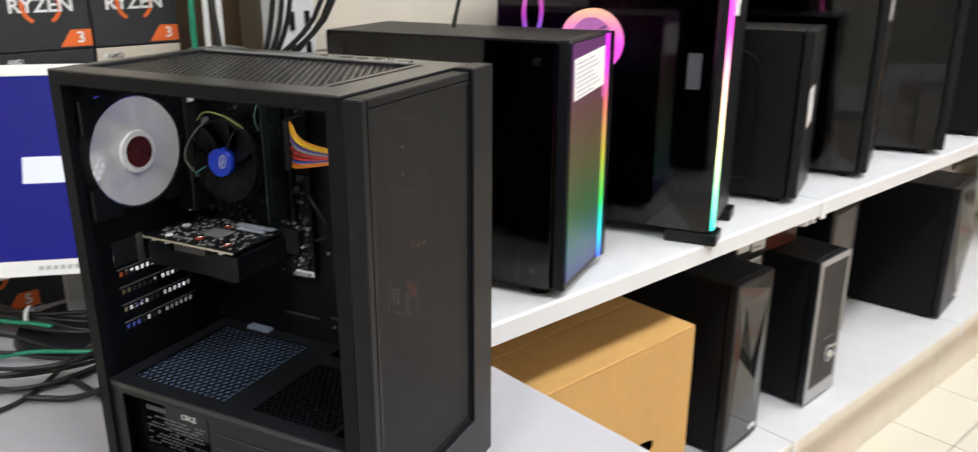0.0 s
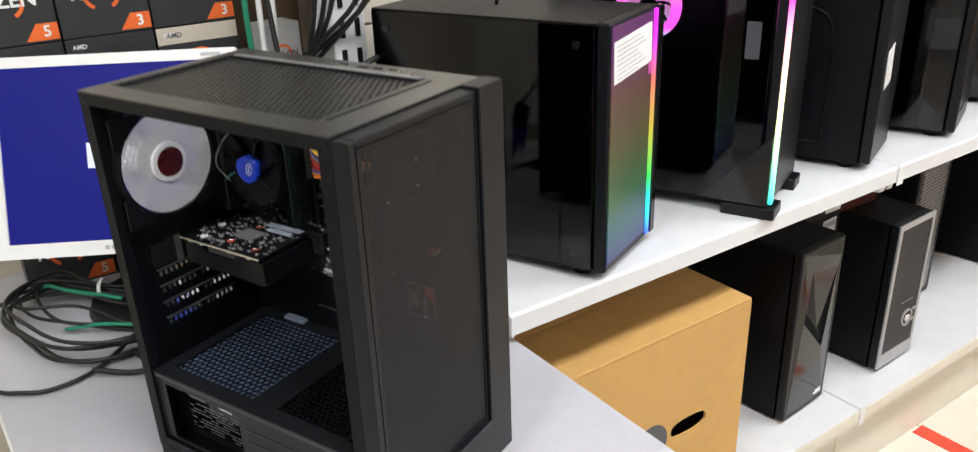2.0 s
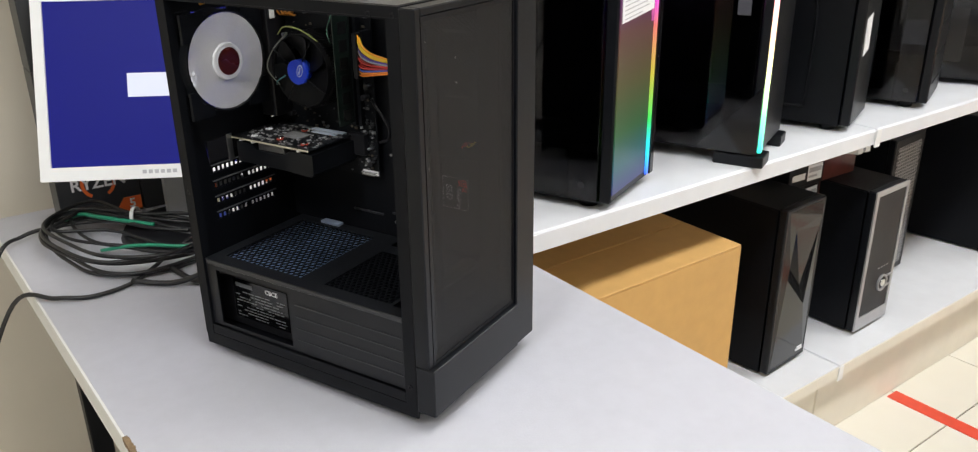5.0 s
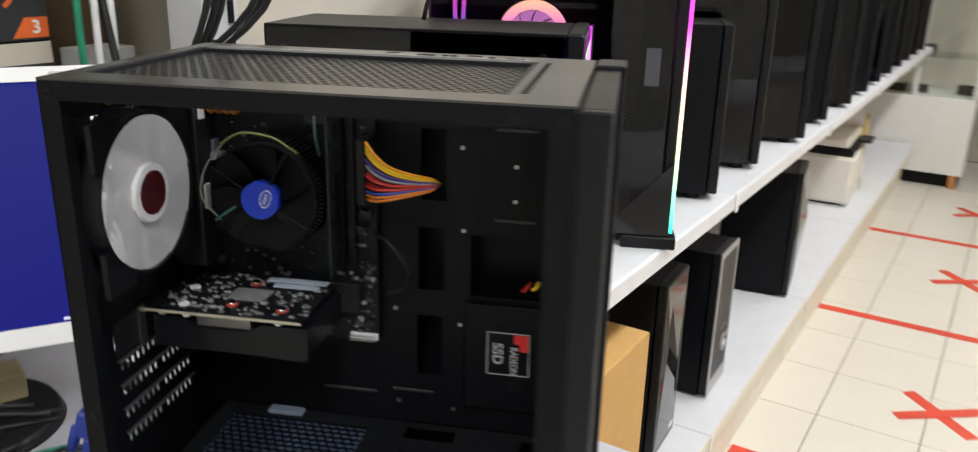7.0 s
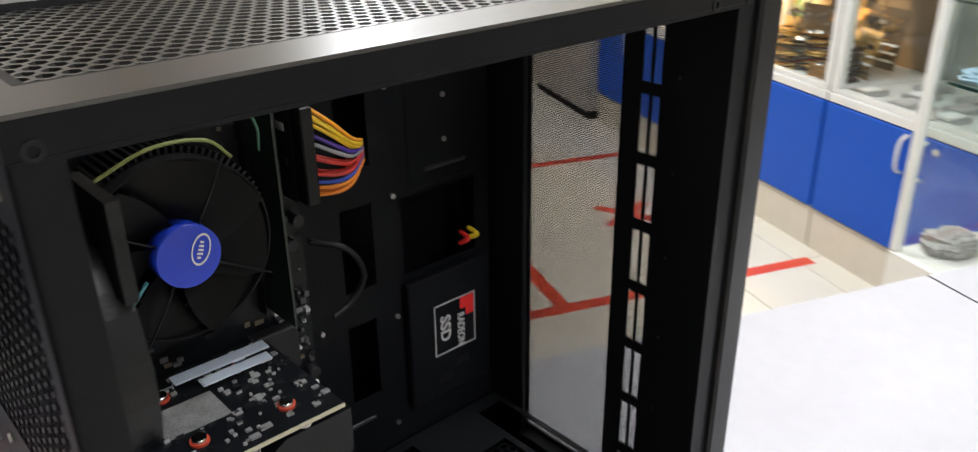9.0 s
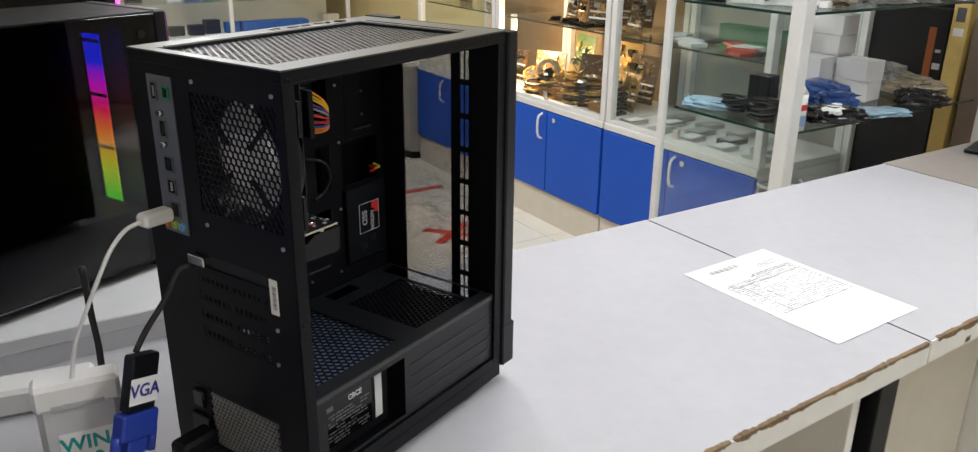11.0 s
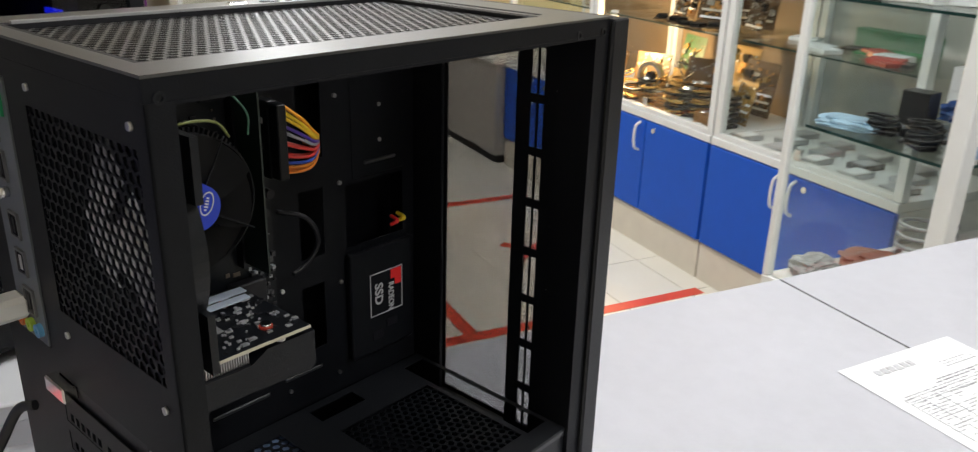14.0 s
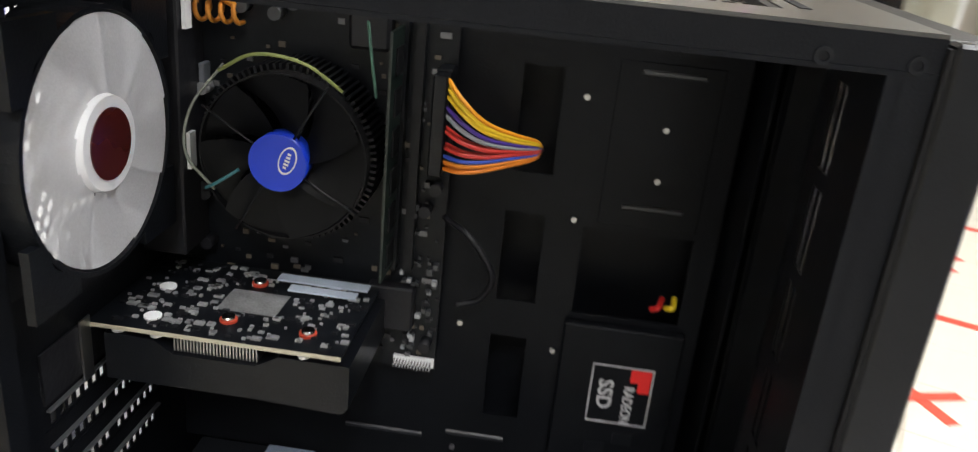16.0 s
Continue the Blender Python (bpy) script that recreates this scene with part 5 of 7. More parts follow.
ck = tower("black computer with a silver rimmed front and round dial", 2.044, 1.056, LOW, 2, 0.158, 0.36, 0.398, False, group="computers on the lower shelf", feet=0.008)
bm = bmesh.new()
holed(bm, 0.0, 0.158, 0.012, 0.400, [(0.012, 0.148, 0.048, 0.386)], lambda a, b, d: (a, -0.004 + d, b), 0.004)
part("silver_rim", bm, SILVER_PLASTIC, ck, "silver plastic rim")
part("front_inset", boxes((0.0125, -0.002, 0.0485, 0.1475, -0.0003, 0.3855)), DARK_GREY, ck, "dark ribbed front inset")
dial = part("dial", shaped(ring, (0.105, -0.007, 0.125), 0.019, 0.0235, 0.006, "y", 32), SILVER_PLASTIC, ck, "round silver dial")
part("button", shaped(disc, (0.105, -0.008, 0.125), 0.010, 0.006, "y", 24), CHROME, dial)
part("arm", boxes((0.128, -0.006, 0.138, 0.150, -0.002, 0.142), (0.128, -0.006, 0.108, 0.150, -0.002, 0.112)), SILVER_PLASTIC, dial)
for k in range(4):
    part("lamp_dot", boxes((0.075 + 0.014 * k, -0.0028, 0.172, 0.081 + 0.014 * k, -0.002, 0.175)), SILVER_PLASTIC, ck)

cb = tower("broad black computer with an angular front, on the lower shelf", 2.862, 1.046, LOW, 8, 0.222, 0.42, 0.432, False, group="computers on the lower shelf", feet=0.008)
bm = bmesh.new()
V = [bm.verts.new(p) for p in ((0.02, 0.0, 0.415), (0.205, 0.0, 0.415), (0.185, -0.02, 0.25), (0.205, 0.0, 0.03), (0.06, -0.004, 0.2))]
for f in ((0, 2, 1), (0, 4, 2), (4, 3, 2), (1, 2, 3)):
    bm.faces.new([V[i] for i in f])
part("faceted_panel", bm, BLACK_GLOSS, cb, "glossy black slanted facets")
part("badge", boxes((0.175, -0.004, 0.03, 0.2, -0.0015, 0.04)), PAPER, cb)

RED_BOX = mat("red_black_print", (0.10, 0.02, 0.018), 0.35, var=0.6, scale=18)
BLACK_CARD = mat("black_printed_card", (0.015, 0.015, 0.017), 0.35, var=0.3, scale=12)
z = LOW
for k in range(7):
    hh = 0.066
    b = thing("motherboard_box", "flat black and red printed motherboard box", "box", 1.89 + 0.004 * (k % 3), 1.20, z, 3 if k % 2 else -2, "stack of motherboard boxes")
    part("carton", boxes((0, 0, 0, 0.27, 0.26, hh - 0.001), bevel=0.0015), BLACK_CARD, b)
    part("printed_side", boxes((0.135, -0.0012, 0.002, 0.268, -0.0002, hh - 0.003)), RED_BOX, b, "dark red printed picture")
    lab = part("white_label", boxes((0.072, -0.0012, 0.012, 0.128, -0.0002, hh - 0.012)), PAPER, b)
    part("print", boxes((0.076, -0.0016, 0.034, 0.124, -0.0013, 0.046), (0.076, -0.0016, 0.020, 0.110, -0.0013, 0.026)), GREY_INK, lab)
    part("logo_bar", boxes((0.012, -0.0012, 0.020, 0.062, -0.0002, 0.036)), PAPER, b, "pale logo bar")
    z += hh
mc = tower("black computer with a mesh front standing at the back", 2.36, 1.19, LOW, 5, 0.19, 0.30, 0.44, False, group="computers on the lower shelf", feet=0.008)
bm = bmesh.new()
honeycomb(bm, 0.02, 0.17, 0.03, 0.42, 0.012, 0.7, lambda a, b, d: (a, -0.001 + d, b))
part("mesh_front", bm, SILVER_PLASTIC, mc, "grey hexagon mesh")

pr = thing("printer", "beige multifunction printer with papers on its scanner lid", "printer", 4.13, 1.078, LOW, 2)
PRINTER_WHITE = mat("off_white_plastic", (0.78, 0.75, 0.68), 0.42, var=0.04, scale=30)
part("body", boxes((0.0, 0.0, 0.012, 0.40, 0.34, 0.235), bevel=0.014), PRINTER_WHITE, pr)
for fx in (0.03, 0.33):
    part("foot", boxes((fx, 0.03, 0.0, fx + 0.04, 0.30, 0.0118)), DARK_GREY, pr)
part("paper_slot", boxes((0.012, 0.012, 0.2352, 0.388, 0.328, 0.268)), BLACK_MATT, pr, "dark paper outlet under the lid")
part("side_column", boxes((0.0, 0.30, 0.2352, 0.40, 0.34, 0.2755), bevel=0.003), PRINTER_WHITE, pr)
part("scanner_lid", boxes((0.0, 0.03, 0.276, 0.40, 0.34, 0.318), bevel=0.010), PRINTER_WHITE, pr)
part("control_panel", boxes((0.25, -0.035, 0.262, 0.395, 0.028, 0.276), bevel=0.004), DARK_GREY, pr, "dark grey control panel")
part("seam", boxes((0.012, -0.0012, 0.075, 0.388, -0.0002, 0.078), (0.012, -0.0012, 0.192, 0.388, -0.0002, 0.1945)), GREY_INK, pr)
part("tray_recess", boxes((0.34, -0.0016, 0.014, 0.388, -0.0004, 0.070)), GREY_LAM, pr)
curl = bmesh.new()
arc = [(0.06 * math.cos(q), 0.06 * math.sin(q)) for q in [math.radians(-30 + 20 * k) for k in range(11)]]
arc = arc + [(0.985 * a, 0.985 * b) for a, b in arc[::-1]]
prism(curl, [(0.33 + a, 0.352 + b) for a, b in arc], "y", 0.02, 0.20)
part("paper", curl, PAPER, pr, "curled white sheet of paper")
yb = thing("yellow_carton", "small yellow carton beyond the printer", "box", 4.66, 1.12, LOW, 5)
part("carton", boxes((0, 0, 0, 0.2, 0.25, 0.33), bevel=0.002), mat("yellow_card", (0.62, 0.47, 0.16), 0.7), yb)

# ---- on the counter behind the computer ----
mon = thing("monitor", "square white-framed flat monitor showing a plain blue screen", "monitor", 0.4718, 1.4083, DESK, -30.65)
tilt = pose(0, 0, 0.1248, -20.2)
shell = part("frame", shaped(holed, -0.187, 0.187, 0.0, 0.302, [(-0.170, 0.170, 0.022, 0.286)], lambda a, b, d: (a, d, b), 0.016), WHITE_PLASTIC, mon, "white plastic screen frame")
shell.matrix_basis = tilt
scr = part("screen", boxes((-0.170, 0.004, 0.022, 0.170, 0.006, 0.286)), glow("blue_screen", (0.004, 0.006, 0.19), 0.72), mon, "plain blue lit screen")
scr.matrix_basis = tilt
dlg = part("dialog", boxes((-0.045, 0.0032, 0.132, 0.065, 0.0039, 0.170)), glow("white_dialog", (0.75, 0.78, 0.9), 0.75), scr, "white message box on the screen")
part("rear_shell", boxes((-0.185, 0.0165, 0.005, 0.185, 0.03, 0.298), (-0.12, 0.03, 0.05, 0.12, 0.055, 0.25), bevel=0.006), mat("grey_plastic", (0.3, 0.3, 0.31), 0.5), mon).matrix_basis = tilt
bm = bmesh.new()
for k in range(6):
    box(bm, -0.028 + 0.0095 * k, -0.0006, 0.008, -0.0215 + 0.0095 * k, -0.0001, 0.014)
part("brand_bar", bm, GREY_INK, shell, "grey logo bars")
part("model_bar", boxes((0.135, -0.0006, 0.291, 0.165, -0.0001, 0.296)), GREY_INK, shell)
for k in range(2):
    part("status_line", boxes((0.118 + 0.012 * k, 0.0032, 0.0245 + 0.006 * k, 0.166, 0.0039, 0.0275 + 0.006 * k)), glow("white_dialog", (0.75, 0.78, 0.9), 0.75), scr, "pale status text bar")
part("sticker", boxes((0.176, -0.0006, 0.016, 0.184, -0.0001, 0.019)), mat("yellow_sticker", (0.75, 0.62, 0.03), 0.5), shell, "tiny yellow sticker")
part("stand_neck", boxes((-0.03, 0.09, 0.012, 0.03, 0.125, 0.26), bevel=0.006), mat("grey_plastic", (0.3, 0.3, 0.31), 0.5), mon)
part("stand_base", shaped(disc, (0, 0.085, 0), 0.105, 0.014, "z", 40, 0.098), DARK_GREY, mon, "round dark stand base")

BOX_DARK = mat("anthracite_card", (0.030, 0.032, 0.035), 0.45, var=0.2, scale=14)
BOX_PALE = mat("pale_gold_card", (0.62, 0.56, 0.46), 0.5, var=0.06, scale=14)


def cpu_box(x, z, digit, h=0.1375, label="black processor box with an orange ring and white lettering"):
    b = thing("processor_box", label, "box", x, 1.628, z, 0.0, "stack of processor boxes")
    part("carton", boxes((0.001, 0, 0, 0.139, 0.075, h - 0.001), bevel=0.0012), BOX_DARK, b)
    part("top_band", boxes((0.002, -0.0007, h - 0.026, 0.138, -0.0001, h - 0.002)), BOX_DARK if digit != "g" else BOX_PALE, b)
    arc = bmesh.new()
    n = 40
    for i in range(n):
        a, c = math.radians(-60 + 300 * i / n), math.radians(-60 + 300 * (i + 1) / n)
        quad(arc, *[(0.070 + r * math.cos(q), -0.0009, 0.068 + r * math.sin(q)) for r, q in ((0.024, a), (0.030, a), (0.030, c), (0.024, c))])
    part("ring", arc, ORANGE, b, "orange ring print")
    words("wording", "RYZEN", 0.030, PAPER, b, Matrix.Translation((0.070, -0.0014, 0.068)) @ pose(0, 0, 0, 90), 0.0003)
    tag = bmesh.new()
    prism(tag, [(0.090, 0.004), (0.138, 0.004), (0.138, 0.030), (0.108, 0.030)], "y", -0.0009, -0.0001)
    tg = part("corner_tag", tag, ORANGE, b, "orange corner tag")
    words("wording", "5" if digit == "5" else "3", 0.024, PAPER, tg, Matrix.Translation((0.122, -0.0013, 0.017)) @ pose(0, 0, 0, 90), 0.0003)
    words("wording", "AMD", 0.010, PAPER, b, Matrix.Translation((0.022, -0.0012, h - 0.014)) @ pose(0, 0, 0, 90), 0.0003)
    return b


for r in range(4):
    for c, x in enumerate((0.345, 0.486, 0.627)):
        b = cpu_box(x, DESK + 0.1378 * r, ("5", "3", "3")[c])
        if c == 2 and r in (2, 3):
            part("gold_band", boxes((0.0015, -0.0009, 0.108 if r == 2 else 0.108, 0.1385, -0.0002, 0.136)), BOX_PALE, b, "pale gold band with dark print")
            words("wording", "AMD", 0.012, INK, b, Matrix.Translation((0.03, -0.0013, 0.122)) @ pose(0, 0, 0, 90), 0.0003)
at = thing("small_processor_box", "small white and grey processor box with an orange ring", "box", 0.795, 1.585, DESK, 8)
part("carton", boxes((0, 0, 0, 0.075, 0.06, 0.40), bevel=0.0012), mat("grey_card", (0.5, 0.5, 0.5), 0.5), at)
part("ring", shaped(ring, (0.036, -0.0006, 0.345), 0.014, 0.019, 0.0005, "y", 28), ORANGE, at)
words("wording", "ATHLON", 0.015, INK, at, Matrix.Translation((0.036, -0.0012, 0.345)) @ pose(0, 0, 0, 90), 0.0003)

# hanging and coiled cables
cr = random.Random(11)


def cable(name, pts, r, m, label, group="loose cables"):
    return single(name, shaped(tube, pts, r, 8, 8), m, label, "cable", group=group)


for k in range(6):
    x, y = 0.80 + 0.022 * k, 1.40 - 0.01 * (k % 3)
    low = 1.47 + 0.012 * k
    pts = [(x + 0.03 * cr.uniform(-1, 1), y, 1.95), (x + 0.04 * cr.uniform(-1, 1), y - 0.02, 1.55), (x + 0.05 * cr.uniform(-1, 1), y - 0.03, 1.30), (0.81 + 0.03 * cr.uniform(-1, 1), low, 1.10), (0.80 + 0.03 * cr.uniform(-1, 1), low + 0.02, DESK + 0.006)]
    cable("hanging_cable", pts, 0.0042, CABLE, "black cable hanging down the shelving upright")
for k, m in enumerate((GREEN_CABLE, WHITE_CABLE, WHITE_CABLE)):
    x = 0.772 + 0.012 * k
    cable("hanging_cable", [(x, 1.56, 1.9), (x + 0.005, 1.555, 1.5), (x + 0.012 * (k - 1), 1.55, 1.25), (x - 0.004, 1.545, 1.0), (x, 1.54, DESK + 0.006)], 0.005, m, ("green" if k == 0 else "white") + " cable hanging behind the processor boxes")
cable("hanging_cable", [(1.02, 1.16, 1.9), (1.03, 1.165, 1.6), (1.04, 1.19, 1.36), (1.035, 1.21, 1.262)], 0.0032, CABLE, "thin black cable hanging onto the shelf computer")
cable("hanging_cable", [(0.93, 1.37, 1.18), (0.88, 1.36, 1.17), (0.83, 1.36, 1.14), (0.80, 1.38, 1.05)], 0.005, CABLE, "black cable plugged into the shelf computer")


cable("loose_cable", [(0.80, 1.56, 1.30), (0.80, 1.53, 1.16), (0.80, 1.50, 1.08), (0.79, 1.47, 1.05), (0.79, 1.43, 1.0), (0.80, 1.40, 0.95), (0.79, 1.37, 0.86), (0.76, 1.36, 0.818)], 0.005, CABLE, "black cable hanging beside the shelving")
cable("loose_cable", [(0.80, 1.62, 1.04), (0.80, 1.515, 1.079), (0.80, 1.467, 1.112), (0.80, 1.432, 1.116), (0.80, 1.41, 1.10), (0.80, 1.41, 1.0), (0.79, 1.42, 0.9), (0.74, 1.45, 0.82)], 0.004, CABLE, "black cable hanging beside the shelving")
cable("loose_cable", [(0.80, 1.56, 0.90), (0.80, 1.50, 0.949), (0.80, 1.45, 0.985), (0.80, 1.42, 1.02), (0.80, 1.41, 1.04), (0.81, 1.42, 0.95), (0.80, 1.43, 0.83)], 0.004, CABLE, "black cable hanging beside the shelving")
BUNCH = random.Random(21)
for k in range(5):
    j_ = lambda: BUNCH.uniform(-0.014, 0.014)
    up_ = DESK + 0.006 + 0.007 * k
    cable("cable_coil", [(0.53 + j_(), 1.33 + j_(), up_), (0.43 + j_(), 1.315 + j_(), up_), (0.355 + j_(), 1.355 + j_(), up_), (0.31 + j_(), 1.43 + j_(), up_ + 0.004), (0.305 + j_(), 1.51 + j_(), up_ + 0.01), (0.33 + j_(), 1.57 + j_(), up_ + 0.014), (0.385 + j_(), 1.575 + j_(), up_ + 0.018), (0.44 + j_() / 3, 1.505 + j_() / 3, DESK + 0.034 + 0.002 * k), (0.50 + j_(), 1.45 + j_(), up_ + 0.01), (0.57 + j_(), 1.40 + j_(), up_)], 0.0031, CABLE, "loop of black cable lying on the desk")
for k in range(3):
    j_ = lambda: BUNCH.uniform(-0.02, 0.02)
    up_ = DESK + 0.006 + 0.006 * k
    cable("cable_coil", [(0.52 + j_(), 1.38 + j_(), up_), (0.45 + j_(), 1.40 + j_(), up_), (0.39 + j_(), 1.46 + j_(), up_ + 0.01), (0.335 + j_(), 1.52 + j_(), up_ + 0.016), (0.35 + j_(), 1.60 + j_(), up_ + 0.012), (0.41 + j_(), 1.53 + j_(), up_ + 0.02), (0.50 + j_(), 1.42 + j_(), up_)], 0.0028, CABLE, "tangle of black cable under the monitor")
cable("loose_cable", [(0.52, 1.41, 0.83), (0.458, 1.368, 0.822), (0.387, 1.307, 0.816), (0.322, 1.291, 0.816), (0.276, 1.312, 0.818), (0.225, 1.37, 0.80), (0.15, 1.43, 0.62)], 0.0034, CABLE, "black cable running off the desk edge")
cable("loose_cable", [(0.50, 1.40, 0.84), (0.453, 1.441, 0.842), (0.406, 1.53, 0.838), (0.335, 1.58, 0.83), (0.275, 1.59, 0.822), (0.225, 1.55, 0.80), (0.14, 1.52, 0.60)], 0.0034, CABLE, "black cable running off the desk edge")
cable("loose_cable", [(0.338, 1.60, 0.83), (0.368, 1.575, 0.845), (0.392, 1.53, 0.848), (0.46, 1.46, 0.84)], 0.0036, GREEN_CABLE, "short green cable among the coils")
cable("loose_cable", [(0.37, 1.45, 0.82), (0.42, 1.41, 0.83), (0.48, 1.36, 0.83), (0.55, 1.34, 0.82)], 0.0030, GREEN_CABLE, "short green cable among the coils")
single("cable_tie", shaped(ring, (0, 0, 0), 0.013, 0.0155, 0.006, "x", 20), WHITE_PLASTIC, "white tie round the cable bundle", "cable tie", pose(0.440, 1.505, 0.848, 0, 0, -40))
fb = thing("folded_carton", "small cream cardboard piece under the monitor", "carton", 0.50, 1.50, DESK, -20)
part("card", boxes((0, 0, 0, 0.09, 0.05, 0.045), bevel=0.002), mat("cream_card", (0.6, 0.5, 0.3), 0.7), fb)

# leads at the rear of the open computer
wb = thing("external_drive_box", "white plastic box with a handwritten label, standing on the desk", "drive", 0.551, 1.2265, DESK, -96)
part("body", boxes((-0.038, 0.0, 0.0, 0.038, 0.026, 0.143), bevel=0.006), mat("frosted_plastic", (0.55, 0.56, 0.58), 0.4), wb)
part("cap", boxes((-0.040, -0.002, 0.121, 0.040, 0.028, 0.149), bevel=0.004), WHITE_PLASTIC, wb, "white cap")
part("groove", boxes((-0.024, -0.0035, 0.123, 0.024, -0.0021, 0.128)), GREY_INK, wb)
nl = part("note", boxes((-0.022, -0.0008, 0.050, 0.028, -0.0002, 0.094)), PAPER, wb, "paper note with green handwriting")
words("writing", "WIN", 0.022, mat("green_marker", (0.01, 0.33, 0.33), 0.5), nl, Matrix.Translation((0.001, -0.0012, 0.080)) @ pose(0, 0, 0, 90), 0.0003)
words("writing", "10", 0.020, MATS["green_marker"], nl, Matrix.Translation((0.006, -0.0012, 0.060)) @ pose(0, 0, 0, 90), 0.0003)
uc = cable("usb_cable", [(0.563, 1.142, 1.108), (0.555, 1.160, 1.104), (0.547, 1.176, 1.090), (0.543, 1.188, 1.071), (0.545, 1.202, 1.042), (0.554, 1.219, 1.000), (0.563, 1.2275, 0.958)], 0.0022, WHITE_CABLE, "white usb lead from the computer to the white box")
pl = thing("usb_plug", "white plug in the computer's rear sockets", "plug", 0.575, 1.1125, 1.108, -67.5)
part("body", boxes((-0.034, -0.009, -0.007, 0.0, 0.009, 0.007), bevel=0.003), WHITE_PLASTIC, pl)
part("tip", boxes((0.0, -0.006, -0.003, 0.008, 0.006, 0.003)), STEEL, pl)
vg = thing("video_adapter", "black video adapter with a handwritten label, hanging at the rear", "adapter", 0.505, 1.180, 0.939, -57)
tl = pose(0, 0, 0, 0, 17, 0)
vb = part("body", boxes((-0.017, -0.007, 0.0, 0.017, 0.007, 0.056), bevel=0.002), BLACK_PLASTIC, vg)
vb.matrix_basis = tl
vn = part("label", boxes((-0.0175, -0.0076, 0.008, 0.0175, -0.0071, 0.034)), PAPER, vb, "white label with blue handwriting")
words("writing", "VGA", 0.018, mat("blue_marker", (0.03, 0.03, 0.25), 0.5), vn, Matrix.Translation((0, -0.0080, 0.021)) @ pose(0, 0, 0, 90), 0.0003)
bl = part("plug", boxes((-0.022, -0.008, -0.028, 0.022, 0.008, -0.001), (-0.012, -0.007, -0.044, 0.012, 0.007, -0.028), bevel=0.002), BLUE_PLASTIC, vg, "blue video plug with thumb screws")
bl.matrix_basis = tl
for sx in (-0.022, 0.022):
    part("thumbscrew", shaped(disc, (sx, 0, -0.046), 0.005, 0.024, "z", 14), BLUE_PLASTIC, bl)
cable("video_cable", [(0.516, 1.112, 1.071), (0.522, 1.122, 1.066), (0.522, 1.136, 1.042), (0.523, 1.158, 1.012), (0.518, 1.172, 0.993)], 0.003, CABLE, "thin black lead to the video adapter")
cable("video_cable", [(0.496, 1.186, 0.898), (0.488, 1.194, 0.874), (0.470, 1.215, 0.845), (0.430, 1.26, 0.818), (0.38, 1.30, 0.82)], 0.0042, CABLE, "black video cable lying across the desk")
cable("loose_cable", [(0.70, 1.19, 1.02), (0.685, 1.19, 0.97), (0.665, 1.19, 0.92), (0.650, 1.20, 0.87), (0.62, 1.27, 0.818), (0.55, 1.34, 0.818)], 0.0038, CABLE, "black cable behind the white box")
mp = thing("mains_plug", "black mains plug in the power supply", "plug", 0.540, 1.105, 0.864, -67.5)
part("body", boxes((-0.045, -0.013, -0.011, 0.0, 0.013, 0.011), bevel=0.004), BLACK_PLASTIC, mp)
cable("mains_cable", [(0.523, 1.147, 0.864), (0.510, 1.170, 0.855), (0.490, 1.20, 0.835), (0.46, 1.25, 0.817), (0.44, 1.32, 0.82)], 0.0045, CABLE, "black mains lead running over the desk")
sk = thing("power_strip", "white power strip with a red lit switch", "power strip", 0.806, 1.288, DESK, -100)
part("body", boxes((-0.10, -0.025, 0.0, 0.10, 0.025, 0.035), bevel=0.005), WHITE_PLASTIC, sk)
part("switch", boxes((-0.092, -0.010, 0.035, -0.062, 0.010, 0.041), bevel=0.002), glow("red_switch", (0.9, 0.03, 0.02), 1.2), sk, "red lit rocker switch")

# ---- on the counter in front ----
sheet = thing("paper_sheet", "printed white order sheet lying on the counter", "paper", 0.5205, 0.1565, DESK + 0.0002, 2.2)
bm = bmesh.new()
n = 14
grid = [[bm.verts.new((-0.150 + 0.300 * i / n, -0.107 + 0.214 * j / n, 0.0006 + 0.0006 * (noise.noise(Vector((i * 0.21, j * 0.25, 2.0))) + 1) * (abs(i / n - 0.5) ** 2 * 4))) for j in range(n + 1)] for i in range(n + 1)]
for i in range(n):
    for j in range(n):
        bm.faces.new([grid[i][j], grid[i + 1][j], grid[i + 1][j + 1], grid[i][j + 1]]).smooth = True
part("page", bm, PAPER, sheet)
lines = bmesh.new()
toner = random.Random(8)
for k in range(30):
    x = 0.108 - 0.0052 * k
    if k in (3, 4):
        continue
    y, end, thick = -0.090, (-0.03 if k < 3 else 0.02 if k in (5, 6) else 0.088), (0.0011 if k not in (5, 6) else 0.0018)
    while y < end:
        w = toner.uniform(0.004, 0.016)
        if toner.random() < 0.86:
            box(lines, x, y, 0.0019, x + thick, min(end, y + w), 0.0021)
        y += w + toner.uniform(0.0015, 0.005)
        if k > 7 and toner.random() < 0.22:
            y += toner.uniform(0.01, 0.03)
for y in (-0.092, 0.04, 0.066, 0.0905):
    box(lines, -0.044, y, 0.0019, 0.068, y + 0.0006, 0.0021)
for x in (-0.044, 0.058, 0.0674):
    box(lines, x, -0.092, 0.0019, x + 0.0006, 0.091, 0.0021)
